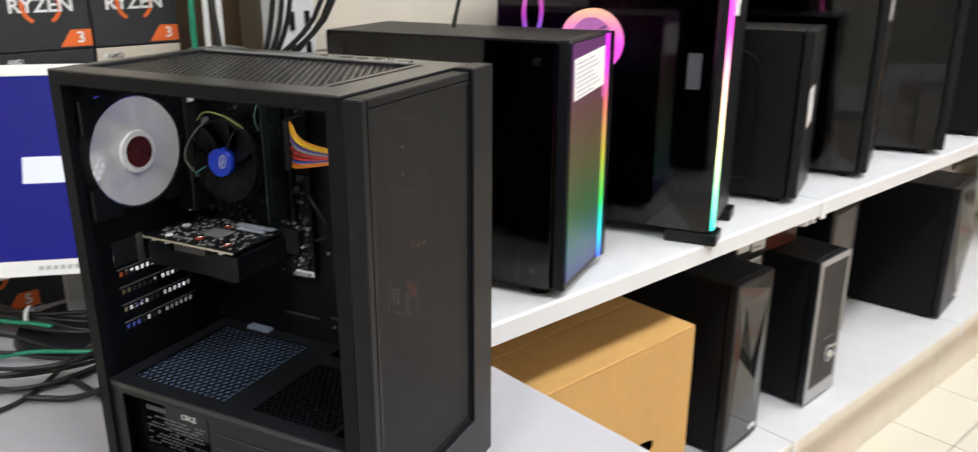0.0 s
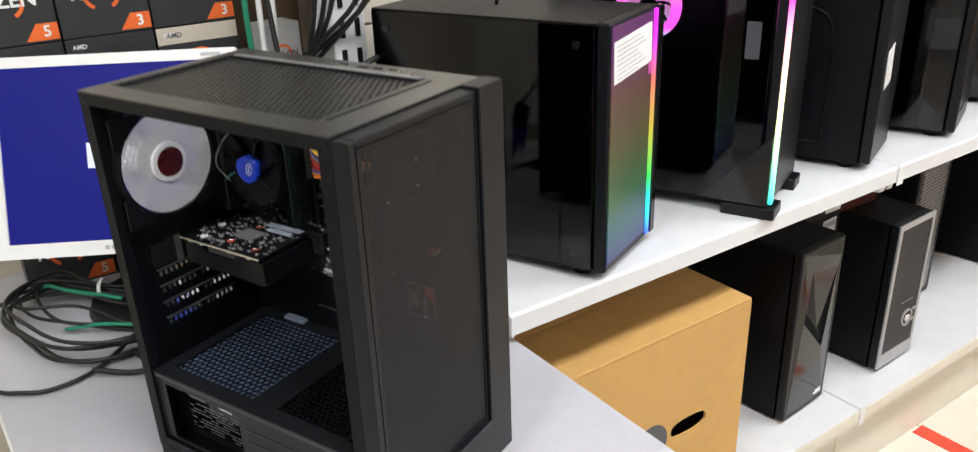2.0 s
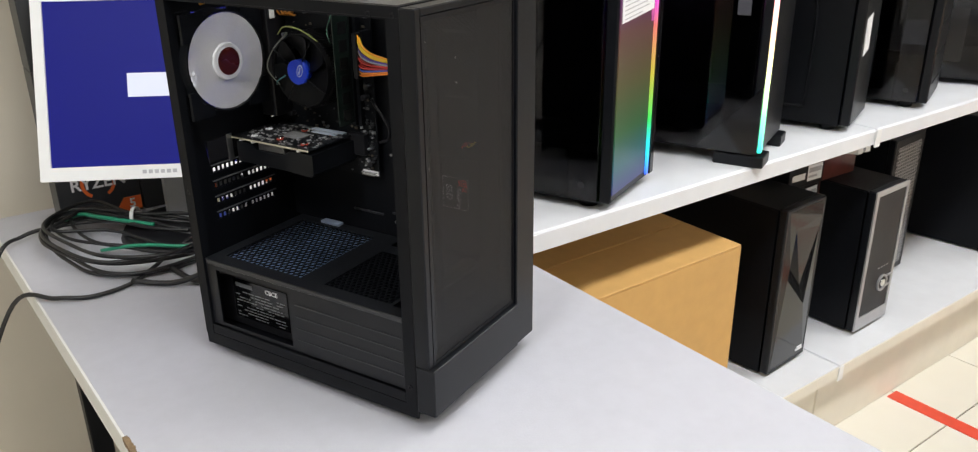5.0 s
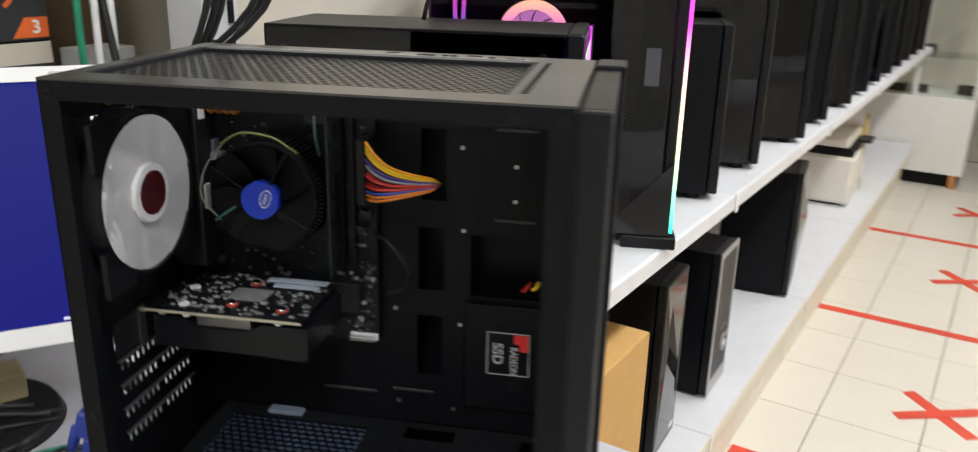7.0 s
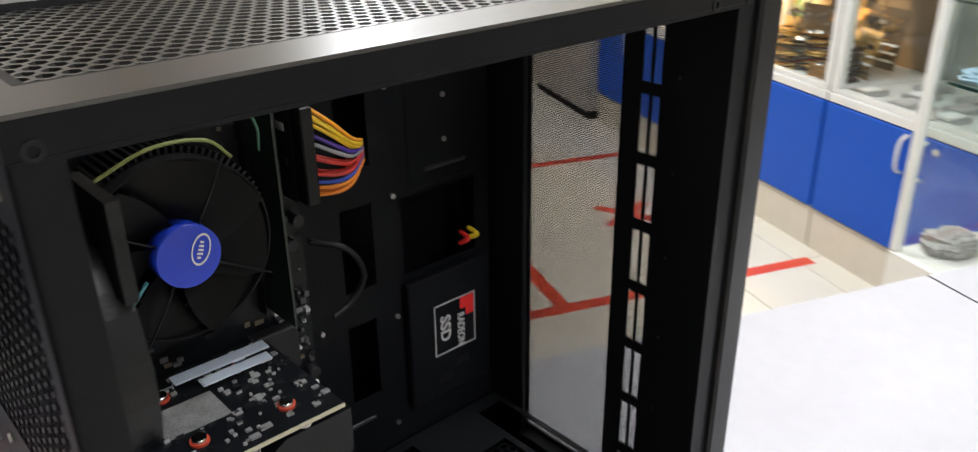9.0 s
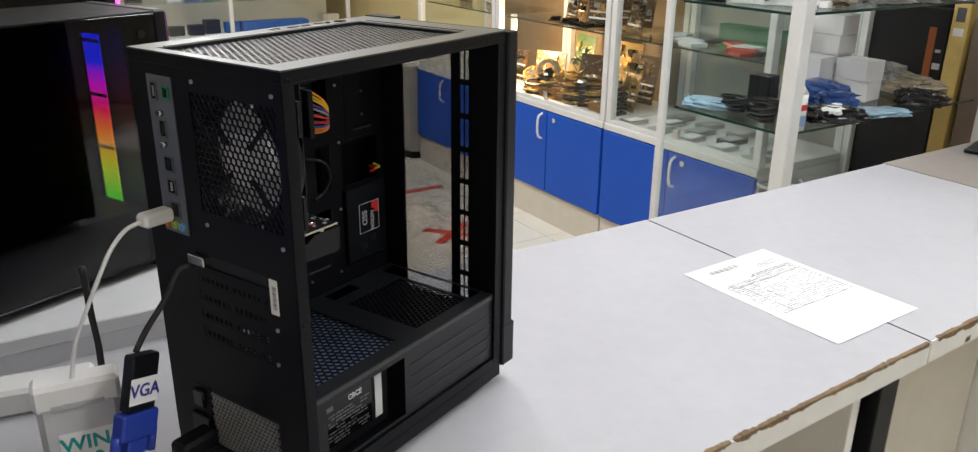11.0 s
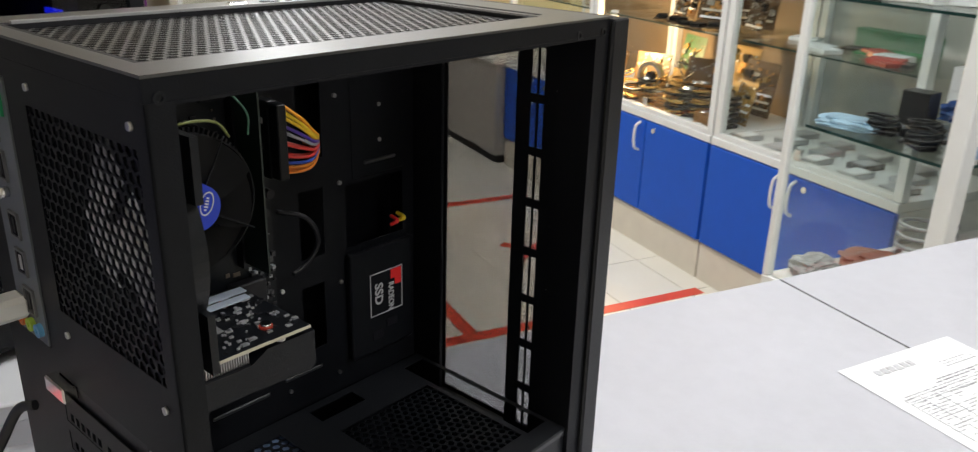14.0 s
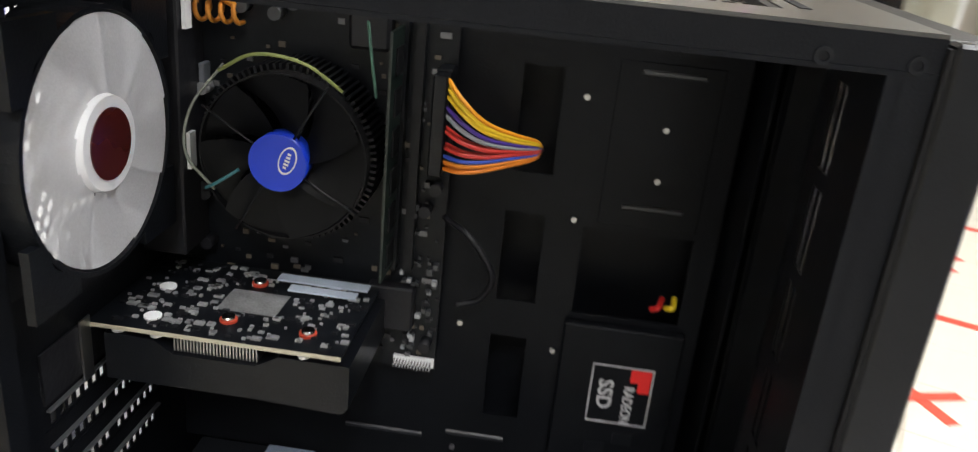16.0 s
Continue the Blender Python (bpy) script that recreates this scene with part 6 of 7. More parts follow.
part("printed_table", lines, mat("table_toner", (0.22, 0.22, 0.24), 0.6), sheet, "printed table of grey text bars")["kind"] = "stuff"
head = bmesh.new()
for k in range(6):
    box(head, 0.118 + 0.001 * (k % 2), 0.0 + 0.012 * k, 0.0019, 0.130, 0.009 + 0.012 * k, 0.0021)
part("printed_heading", head, PRINT, sheet, "grey logo shapes")

em = thing("office_monitor", "black monitor seen from behind on the counter", "monitor", 0.815, -1.085, DESK, 105)
o = part("shell", boxes((-0.24, 0.0, 0.08, 0.24, 0.03, 0.42), (-0.12, -0.03, 0.12, 0.12, 0.0, 0.34), bevel=0.008), BLACK_MATT, em)
o.matrix_basis = pose(0, 0, 0, -7)
part("stand", boxes((-0.03, -0.02, 0.0, 0.03, 0.01, 0.14), (-0.11, -0.08, 0.0, 0.11, 0.08, 0.012), bevel=0.003), BLACK_PLASTIC, em)
part("lamp_dot", boxes((-0.235, -0.003, 0.38, -0.22, 0.0, 0.386)), glow("blue_led", (0.05, 0.2, 1.0), 4.0), em, "small blue light")
cable("loose_cable", [(0.71, -0.86, 0.96), (0.69, -0.83, 0.91), (0.70, -0.82, 0.85), (0.75, -0.84, 0.83), (0.77, -0.88, 0.88)], 0.003, mat("tan_cable", (0.12, 0.10, 0.08), 0.5), "looped tan cable behind the office monitor")

# panel added to darken the gap between processor boxes and upright
bb = thing("gap_panel", "dark brown panel added to darken the gap behind the cables", "board", 0.775, 1.70, DESK, 0)
part("panel", boxes((0, 0, 0, 0.14, 0.018, 0.95), bevel=0.002), mat("dark_brown_gap", (0.10, 0.065, 0.035), 0.6, var=0.3, scale=12), bb)

# ---- blue cabinets with glass showcases above ----
CAB_Y, TOPZ = -1.0, 0.575


def pull(parent, x, z, y):
    bm = bmesh.new()
    tube(bm, [(x, y - 0.001, z - 0.06), (x, y + 0.022, z - 0.045), (x, y + 0.028, z), (x, y + 0.022, z + 0.045), (x, y - 0.001, z + 0.06)], 0.006, 8, 5)
    part("handle", bm, ALU, parent, "curved pale metal handle")


def keyhole(parent, x, z, y):
    part("lock", shaped(disc, (x, y - 0.001, z), 0.011, 0.006, "y", 18), CHROME, parent, "small round lock")


def cabinet(x0, x1, doors, label, material=BLUE_LAM):
    t = thing("base_cabinet", label, "cabinet", 0, 0, 0, group="row of blue cabinets")
    part("carcass", boxes((x0, -1.50, 0.15, x1, CAB_Y - 0.02, TOPZ - 0.03)), WHITE_PAINT, t)
    part("plinth", boxes((x0, -1.50, 0.0, x1, CAB_Y - 0.012, 0.149)), SHELF_CREAM, t, "cream plinth")
    part("top_ledge", boxes((x0, -1.50, TOPZ - 0.029, x1, CAB_Y - 0.004, TOPZ), bevel=0.002), ALU, t, "white ledge")
    for a, b, handle, lock in doors:
        d = part("door", boxes((a + 0.003, CAB_Y - 0.019, 0.158, b - 0.003, CAB_Y, TOPZ - 0.033), bevel=0.0015), material, t)
        if handle is not None:
            pull(d, handle, 0.47, CAB_Y)
        if lock is not None:
            keyhole(d, lock, 0.512, CAB_Y)
    return t


cabinet(1.56, 2.375, [(1.56, 1.985, 1.945, 1.905), (1.985, 2.375, 2.02, None)], "blue base cabinet with curved pale handles")
cabinet(2.385, 3.235, [(2.385, 2.775, None, 2.718), (2.775, 3.235, 2.81, None)], "blue base cabinet with two doors and a lock")
cabinet(3.245, 4.05, [(3.245, 3.69, None, 3.62), (3.69, 4.05, 3.735, None)], "blue base cabinet beside the grey one")
g = thing("grey_cabinet", "low grey cabinet with a white top", "cabinet", 0, 0, 0)
part("body", boxes((4.06, -1.50, 0.05, 4.80, -0.95, 0.56), bevel=0.003), GREY_LAM, g)
part("top", boxes((4.05, -1.50, 0.561, 4.82, -0.93, 0.585), bevel=0.003), WHITE_PAINT, g, "white top board")
part("plinth", boxes((4.08, -1.48, 0.0, 4.78, -0.97, 0.049)), BLACK_MATT, g)

goods = random.Random(5)
HIGH = 2.1
SHOW_BACK = mat("wood_back_board", (0.22, 0.15, 0.085), 0.6, var=0.1, scale=8)


def showcase(x0, x1, shelves, label, back):
    t = thing("glass_showcase", label, "showcase", 0, 0, 0, group="row of glass showcases")
    for x in (x0 + 0.002, x1 - 0.032):
        part("post", boxes((x, CAB_Y - 0.045, TOPZ + 0.001, x + 0.030, CAB_Y - 0.012, HIGH), bevel=0.002), ALU, t, "white aluminium post")
        part("post", boxes((x, -1.49, TOPZ + 0.001, x + 0.030, -1.46, HIGH)), ALU, t)
    part("header", boxes((x0 + 0.033, CAB_Y - 0.045, HIGH - 0.04, x1 - 0.033, CAB_Y - 0.012, HIGH)), ALU, t)
    part("sill", boxes((x0 + 0.033, CAB_Y - 0.045, TOPZ + 0.001, x1 - 0.033, CAB_Y - 0.012, TOPZ + 0.016)), ALU, t)
    mid = (x0 + x1) / 2
    for a, b in ((x0 + 0.033, mid - 0.001), (mid + 0.001, x1 - 0.033)):
        d = part("glass_door", boxes((a, CAB_Y - 0.032, TOPZ + 0.018, b, CAB_Y - 0.027, HIGH - 0.042)), CLEAR, t, "clear glass door")
        d.visible_shadow = False
    part("back_board", boxes((x0 + 0.002, -1.50, TOPZ + 0.001, x1 - 0.002, -1.492, HIGH)), back, t)
    for z in shelves:
        s = part("glass_shelf", boxes((x0 + 0.034, -1.455, z - 0.006, x1 - 0.034, CAB_Y - 0.06, z)), CLEAR, t, "glass shelf")
        s.visible_shadow = False
        part("shelf_edge", boxes((x0 + 0.034, CAB_Y - 0.0598, z - 0.006, x1 - 0.034, CAB_Y - 0.0585, z)), mat("dark_green_glass_edge", (0.02, 0.05, 0.045), 0.15), s, "dark green polished glass edge")
    part("door_lock", boxes((mid - 0.014, CAB_Y - 0.0265, TOPZ + 0.018, mid + 0.014, CAB_Y - 0.012, TOPZ + 0.055), bevel=0.002), CHROME, t, "small metal glass lock")
    return t


showcase(1.56, 2.38, (0.93, 1.24, 1.55), "glass showcase with flat drives and cards", mat("pale_grey_board", (0.34, 0.34, 0.31), 0.6))
showcase(2.385, 3.24, (0.93, 1.24, 1.55), "glass showcase with circuit boards under a warm lamp", SHOW_BACK)
showcase(3.245, 4.05, (0.93, 1.24, 1.55), "glass showcase with small spare parts", SHOW_BACK)

# warm lamp in the middle showcase
wl = thing("spot_lamp", "small glowing warm spot lamp in the showcase", "lamp", 3.185, -1.085, 0.822)
part("bulb", shaped(disc, (0, 0, -0.02), 0.018, 0.035, "z", 16, 0.014), glow("warm_bulb", (1.0, 0.72, 0.35), 40.0), wl, "glowing bulb")
part("holder", shaped(disc, (0, 0, 0.0155), 0.016, 0.10, "z", 14), WHITE_PLASTIC, wl)
warm = bpy.data.lights.new("warm_spot", "POINT")
warm.energy, warm.color, warm.shadow_soft_size = 13.0, (1.0, 0.66, 0.32), 0.03
wo = new("warm_spot", warm)
wo.location = (3.10, -1.13, 0.80)

GOLD_PCB = mat("gold_circuit_board", (0.32, 0.20, 0.06), 0.35, var=0.5, scale=90, metal=0.3)
BROWN_PCB = mat("brown_circuit_board", (0.09, 0.05, 0.02), 0.4, var=0.5, scale=120)
GREEN_PCB = mat("green_board", (0.05, 0.12, 0.05), 0.4, var=0.4, scale=120)
COPPER = mat("copper_fins", (0.7, 0.38, 0.14), 0.3, metal=0.9, scale=60)


def circuit(x, y, z, w, h, lean, turn, m, label):
    t = thing("circuit_board", label, "circuit board", x, y, z, turn, "spare circuit boards in the showcase")
    b = part("board", boxes((-w / 2, -0.001, 0, w / 2, 0.001, h)), m, t)
    b.matrix_basis = pose(0, 0, 0, lean)
    for k in range(8):
        a, c = goods.uniform(-w / 2 + 0.01, w / 2 - 0.04), goods.uniform(0.01, h - 0.04)
        part("chip", boxes((a, 0.0012, c, a + goods.uniform(0.012, 0.035), 0.0012 + goods.uniform(0.004, 0.012), c + goods.uniform(0.010, 0.03))), goods.choice((BLACK_MATT, STEEL, COPPER, GOLD_PCB)), b)
    small = bmesh.new()
    for k in range(60):
        a, c, e = goods.uniform(-w / 2 + 0.004, w / 2 - 0.012), goods.uniform(0.006, h - 0.012), goods.uniform(0.003, 0.009)
        box(small, a, 0.0012, c, a + e, 0.0012 + e * 0.6, c + e * goods.uniform(0.5, 1.4))
    part("small_parts", small, goods.choice((STEEL, COPPER, BEIGE_PLASTIC)), b)["kind"] = "stuff"
    for k in range(3):
        part("slot", boxes((-w / 2 + 0.01, 0.0012, h * 0.12 + k * 0.028, w / 2 - 0.02, 0.010, h * 0.12 + k * 0.028 + 0.008)), goods.choice((PAPER, BEIGE_PLASTIC, BROWN_PCB)), b)


for x, z, m in ((2.58, 0.931, BROWN_PCB), (2.80, 0.931, BROWN_PCB), (3.02, 0.931, BROWN_PCB), (2.60, 1.241, BROWN_PCB), (2.84, 1.241, BROWN_PCB), (3.05, 1.241, BROWN_PCB), (2.66, 0.60, GOLD_PCB), (2.52, 0.60, BROWN_PCB), (2.95, 0.60, GREEN_PCB)):
    circuit(x, -1.34 + 0.03 * goods.random(), z, goods.uniform(0.16, 0.2), goods.uniform(0.2, 0.26), 10, goods.uniform(-12, 12) + 180 * 0, m, "used circuit board leaning on the showcase back")
for x, z, m in ((2.50, 0.576, GOLD_PCB), (2.60, 0.576, GOLD_PCB), (2.72, 0.576, BROWN_PCB), (2.84, 0.576, GOLD_PCB), (3.08, 0.576, BROWN_PCB), (2.48, 0.931, BROWN_PCB), (2.70, 0.931, BROWN_PCB), (2.92, 0.931, BROWN_PCB), (2.72, 1.241, BROWN_PCB), (3.4, 0.576, BROWN_PCB), (3.6, 0.931, GOLD_PCB), (3.8, 0.576, GREEN_PCB), (3.5, 1.241, BROWN_PCB), (3.85, 0.931, BROWN_PCB)):
    circuit(x, -1.24 + 0.04 * goods.random(), z, goods.uniform(0.12, 0.18), goods.uniform(0.15, 0.22), 12, goods.uniform(-25, 25), m, "bare used circuit board standing in the showcase")
for k in range(18):
    x, y = 2.47 + 0.036 * k, goods.uniform(-1.30, -1.08)
    h = goods.uniform(0.04, 0.15)
    t = thing("heatsink", "finned copper coloured heatsink", "heatsink", x, y, TOPZ + 0.001, goods.uniform(0, 90), "heatsinks in the showcase")
    for j in range(6):
        part("fin", boxes((-0.035, -0.035, j * h / 6, 0.035, 0.035, j * h / 6 + h / 12)), COPPER if k % 2 else MATS["dark_aluminium"], t)
    part("core", shaped(disc, (0, 0, 0), 0.02, h, "z", 14), STEEL, t)
for k in range(9):
    x = goods.uniform(2.45, 3.15)
    t = thing("expansion_card", "dark expansion card lying on the glass shelf", "circuit board", x, goods.uniform(-1.2, -1.1), goods.choice((0.931, 1.241)), goods.uniform(0, 180), "loose cards in the showcase")
    part("board", boxes((-0.07, -0.03, 0, 0.07, 0.03, 0.002)), BROWN_PCB, t)
    part("cooler", boxes((-0.03, -0.02, 0.0022, 0.03, 0.022, 0.016), bevel=0.001), BLACK_MATT, t)
BRASS = mat("brass_metal", (0.75, 0.50, 0.18), 0.25, metal=0.9, var=0.3, scale=80)
for k, (x, y) in enumerate(((3.07, -1.13), (3.00, -1.20), (2.90, -1.12), (2.80, -1.17), (2.72, -1.10), (2.98, -1.08), (2.62, -1.15))):
    t = thing("ring_stack", "stack of thin brass coloured cooler rings", "heatsink", x, y, TOPZ + 0.001, 0, "brass cooler rings in the showcase")
    for j in range(5 + (k * 3) % 5):
        rr_ = 0.042 + 0.014 * goods.random()
        o = part("ring", shaped(ring, (0, 0, 0), rr_ - 0.016, rr_, 0.007, "z", 20), BRASS if (j + k) % 3 else MATS["dark_aluminium"], t)
        o.matrix_basis = pose(0.008 * goods.uniform(-1, 1), 0.008 * goods.uniform(-1, 1), 0.003 + 0.0145 * j, goods.uniform(-7, 7), goods.uniform(-7, 7), 0)
for k in range(12):
    x, y, z = goods.uniform(2.5, 3.12), goods.uniform(-1.3, -1.1), TOPZ + goods.uniform(0.02, 0.2)
    cable("brass_wire", [(x + 0.06 * goods.uniform(-1, 1), y + 0.03 * goods.uniform(-1, 1), TOPZ + 0.006 + (z - TOPZ) * f) for f in (0.0, 0.3, 0.6, 0.9, 1.0, 0.7, 0.3)], 0.0035, BRASS if k % 3 else CABLE, "bent wire among the spare coolers", "wires in the showcase")
fc = thing("round_cooler", "round silver processor cooler with green board", "cooler", 2.97, -1.16, TOPZ + 0.001, 20)
part("ring", shaped(ring, (0, 0, 0.11), 0.045, 0.06, 0.03, "y", 30), STEEL, fc)
part("hub", shaped(disc, (0, 0.0, 0.11), 0.018, 0.03, "y", 20), BLACK_MATT, fc)
part("foot", boxes((-0.05, 0, 0, 0.05, 0.03, 0.052)), GREEN_PCB, fc)

# flat drives and cards in the near showcase
for k in range(13):
    x, y = 1.64 + 0.055 * k, -1.10 - 0.11 * (k % 3)
    t = thing("flat_drive", "flat metal drive lying in the showcase", "drive", min(x, 2.30), y, TOPZ + 0.001, goods.uniform(-8, 8), "flat drives in the showcase")
    part("body", boxes((-0.035, -0.05, 0, 0.035, 0.05, 0.018), bevel=0.001), goods.choice((STEEL, DARK_GREY, SILVER_PLASTIC)), t)
    part("label", boxes((-0.028, -0.04, 0.0182, 0.028, 0.035, 0.0186)), goods.choice((PAPER, GREY_INK)), t)
for k in range(12):
    m = goods.choice((mat("red_card", (0.6, 0.06, 0.04), 0.4), PAPER, mat("green_card", (0.04, 0.25, 0.08), 0.4), DARK_GREY, WHITE_PLASTIC))
    t = thing("small_packet", "small flat packet on the glass shelf", "packet", goods.uniform(1.65, 2.3), goods.uniform(-1.35, -1.1), 0.931, goods.uniform(-30, 30), "small packets on the showcase shelf")
    part("packet", boxes((-0.05, -0.035, 0, 0.05, 0.035, goods.uniform(0.006, 0.02)), bevel=0.001), m, t)
gb = thing("green_box", "long green box at the back of the shelf", "box", 1.98, -1.40, 0.931)
part("carton", boxes((-0.15, -0.03, 0, 0.15, 0.03, 0.06), bevel=0.001), mat("dark_green_card", (0.04, 0.16, 0.08), 0.5), gb)

# ---- glass counter beside the desk ----
VX0, VX1, VY0, VY1 = 1.075, 1.55, -1.46, -0.50
vt = thing("glass_counter", "tall glass display counter with white posts and glass shelves", "showcase", 0, 0, 0)
for x, y, w in ((VX0, VY1, 0.042), (VX1 - 0.02, VY1, 0.022), (VX0, VY0, 0.03), (VX1 - 0.02, VY0, 0.03)):
    part("post", boxes((x, y - w, 0.45, x + w, y, HIGH), bevel=0.003), ALU, vt, "white aluminium post")
part("base", boxes((VX0, VY0 - 0.03, 0.0, VX1 + 0.002, VY1, 0.4495), bevel=0.003), WHITE_PAINT, vt, "white base panel")
for z in (0.858, 1.168, 1.50):
    s = part("glass_shelf", boxes((VX0 + 0.045, VY0 + 0.002, z - 0.007, VX1 - 0.024, VY1 - 0.045, z)), CLEAR, vt, "glass shelf with a green edge")
    s.visible_shadow = False
    part("shelf_edge", boxes((VX0 + 0.0445, VY1 - 0.0449, z - 0.007, VX1 - 0.0245, VY1 - 0.0435, z), (VX0 + 0.0436, VY0 + 0.002, z - 0.007, VX0 + 0.0449, VY1 - 0.0455, z)), mat("dark_green_glass_edge", (0.02, 0.05, 0.045), 0.15), s, "dark green polished glass edge")
for r in ((VX1 - 0.012, VY0 + 0.002, 0.452, VX1 - 0.007, VY1 - 0.024, HIGH - 0.05), (VX0 + 0.044, VY1 - 0.014, 0.452, VX1 - 0.022, VY1 - 0.009, HIGH - 0.05)):
    s = part("glass_side", boxes(r), CLEAR, vt, "clear glass side")
    s.visible_shadow = False
part("header", boxes((VX0, VY0 - 0.03, HIGH + 0.001, VX1 + 0.002, VY1, HIGH + 0.04)), ALU, vt)

BAG = mat("clear_plastic_bag", (0.40, 0.40, 0.40), 0.15, var=0.55, scale=30, bump=0.8, bump_scale=40)


def bag(x, y, z, sx, sy, sz, turn, m, label, seed):
    """A crumpled soft packet."""
    q = Vector((seed * 3.7, seed * 1.3, 0))
    bm = bmesh.new()
    bmesh.ops.create_icosphere(bm, subdivisions=4, radius=1.0)
    for v in bm.verts:
        p = v.co.copy()
        flat = Vector((math.copysign(abs(p.x) ** 0.6, p.x), math.copysign(abs(p.y) ** 0.6, p.y), p.z))
        k = 1 + 0.26 * noise.noise(p * 2.2 + q) + 0.20 * noise.noise(p * 5 + q) + 0.11 * noise.noise(p * 12 + q)
        v.co = Vector((flat.x * sx * k, flat.y * sy * k, max(0.0, (flat.z * k + 0.75) * sz / 1.75)))
    ob = single("plastic_bag", bm, m, label, "packet", pose(x, y, z + 0.0005, 0, 0, turn), "bagged goods in the glass counter")
    return ob


BLACK_BAG = mat("bagged_black_goods", (0.02, 0.02, 0.022), 0.2, var=0.8, scale=25, bump=0.7, bump_scale=50)
BLUE_BAG = mat("bagged_blue_goods", (0.04, 0.10, 0.32), 0.2, var=0.7, scale=25, bump=0.7, bump_scale=50)
PALE_BAG = mat("pale_blue_packet", (0.35, 0.5, 0.62), 0.2, var=0.4, scale=22, bump=0.7, bump_scale=50)
TAN_BAG = mat("bagged_tan_goods", (0.42, 0.36, 0.27), 0.2, var=0.5, scale=22, bump=0.8, bump_scale=50)
SH = 0.8585
bag(1.46, -0.615, SH, 0.075, 0.045, 0.026, 20, PALE_BAG, "pale blue crumpled packet on the glass shelf", 1)
bag(1.40, -0.68, SH, 0.06, 0.04, 0.02, -15, mat("silver_foil_bag", (0.30, 0.33, 0.38), 0.2, metal=0.5, var=0.6, scale=30, bump=0.8, bump_scale=60), "silver antistatic bag with print", 3)
bag(1.15, -0.79, SH, 0.085, 0.055, 0.042, 55, BLACK_BAG, "black and white bagged mouse", 4)
for k, (dx, dy, w) in enumerate(((0.0, 0.0, 0.030), (0.02, -0.03, 0.022), (-0.03, 0.03, 0.018), (-0.005, 0.035, 0.02))):
    bag(1.145 + dx, -0.78 + dy, SH + 0.030, w, w * 0.6, 0.014, 40 + 50 * k, WHITE_PLASTIC, "white printed panel of the bagged mouse", 40 + k)
bag(1.34, -0.965, SH, 0.10, 0.07, 0.062, 15, BLUE_BAG, "blue headset in a plastic bag", 5)
bag(1.25, -0.93, SH, 0.055, 0.05, 0.05, 60, BLUE_BAG, "blue cable in a plastic bag", 51)
bag(1.13, -0.97, SH, 0.085, 0.05, 0.018, 70, PALE_BAG, "pale blue flat packet", 6)
bag(1.41, -1.34, SH, 0.10, 0.08, 0.085, 5, BAG, "clear bag of white goods on the glass shelf", 7)
bag(1.27, -1.34, SH, 0.11, 0.07, 0.06, -20, TAN_BAG, "bagged coil of tan cable", 8)
bag(1.16, -1.22, SH, 0.07, 0.05, 0.045, 30, BLACK_BAG, "black goods in a clear bag", 9)
for k, (x, y, turn) in enumerate(((1.385, -0.645, 20), (1.255, -0.615, -25), (1.31, -0.70, 50))):
    t = thing("power_adapter", "black power adapter with its lead wound round it", "adapter", x, y, SH, turn, "adapters on the glass shelf")
    part("block", boxes((-0.035, -0.022, 0, 0.035, 0.022, 0.030), bevel=0.004), BLACK_PLASTIC, t)
    part("lead", shaped(tube, [(0.035 * math.cos(1.3 * q) * (1 + 0.25 * math.sin(q)), 0.034 * math.sin(1.3 * q), 0.008 + 0.0024 * q) for q in range(17)], 0.0032, 6, 4), CABLE, t, "wound black lead")
    part("plug", boxes((0.036, -0.012, 0.004, 0.058, 0.012, 0.024), bevel=0.003), BLACK_PLASTIC, t)
for k, (x, y, m) in enumerate(((1.45, -0.66, BAG), (1.36, -0.72, BAG), (1.25, -0.80, TAN_BAG), (1.42, -0.92, BAG), (1.20, -1.0, BAG), (1.36, -1.12, TAN_BAG), (1.16, -1.2, BAG), (1.30, -1.32, TAN_BAG))):
    bag(x, y, 1.1685, goods.uniform(0.07, 0.12), goods.uniform(0.05, 0.09), goods.uniform(0.025, 0.055), goods.uniform(0, 180), m, "crumpled clear bag of cables on the upper shelf", 20 + k)
for k in range(5):
    t = thing("white_packet", "flat white packet on the upper glass shelf", "packet", 1.46 - 0.06 * k, -0.60 - 0.03 * k, 1.1685, goods.uniform(-40, 40), "flat packets on the upper shelf")
    part("packet", boxes((-0.05, -0.03, 0, 0.05, 0.03, 0.018), bevel=0.002), goods.choice((WHITE_PLASTIC, BLACK_PLASTIC)), t)
for k, (x, y, z) in enumerate(((1.44, -1.03, 0), (1.44, -1.03, 1), (1.32, -1.10, 0), (1.32, -1.10, 1), (1.46, -1.13, 0), (1.46, -1.13, 1), (1.45, -1.13, 2), (1.45, -1.13, 3))):
    t = thing("white_carton", "plain small white carton", "box", x, y - 0.03, SH + 0.062 * z, 4 * (k % 3), "stack of small white cartons")
    part("carton", boxes((-0.055, -0.045, 0, 0.055, 0.045, 0.0615), bevel=0.001), PAPER, t)
bk = thing("black_carton", "small black carton on the glass shelf", "box", 1.425, -0.815, SH, 12)
part("carton", boxes((-0.035, -0.03, 0, 0.035, 0.03, 0.085), bevel=0.001), BLACK_CARD, bk)
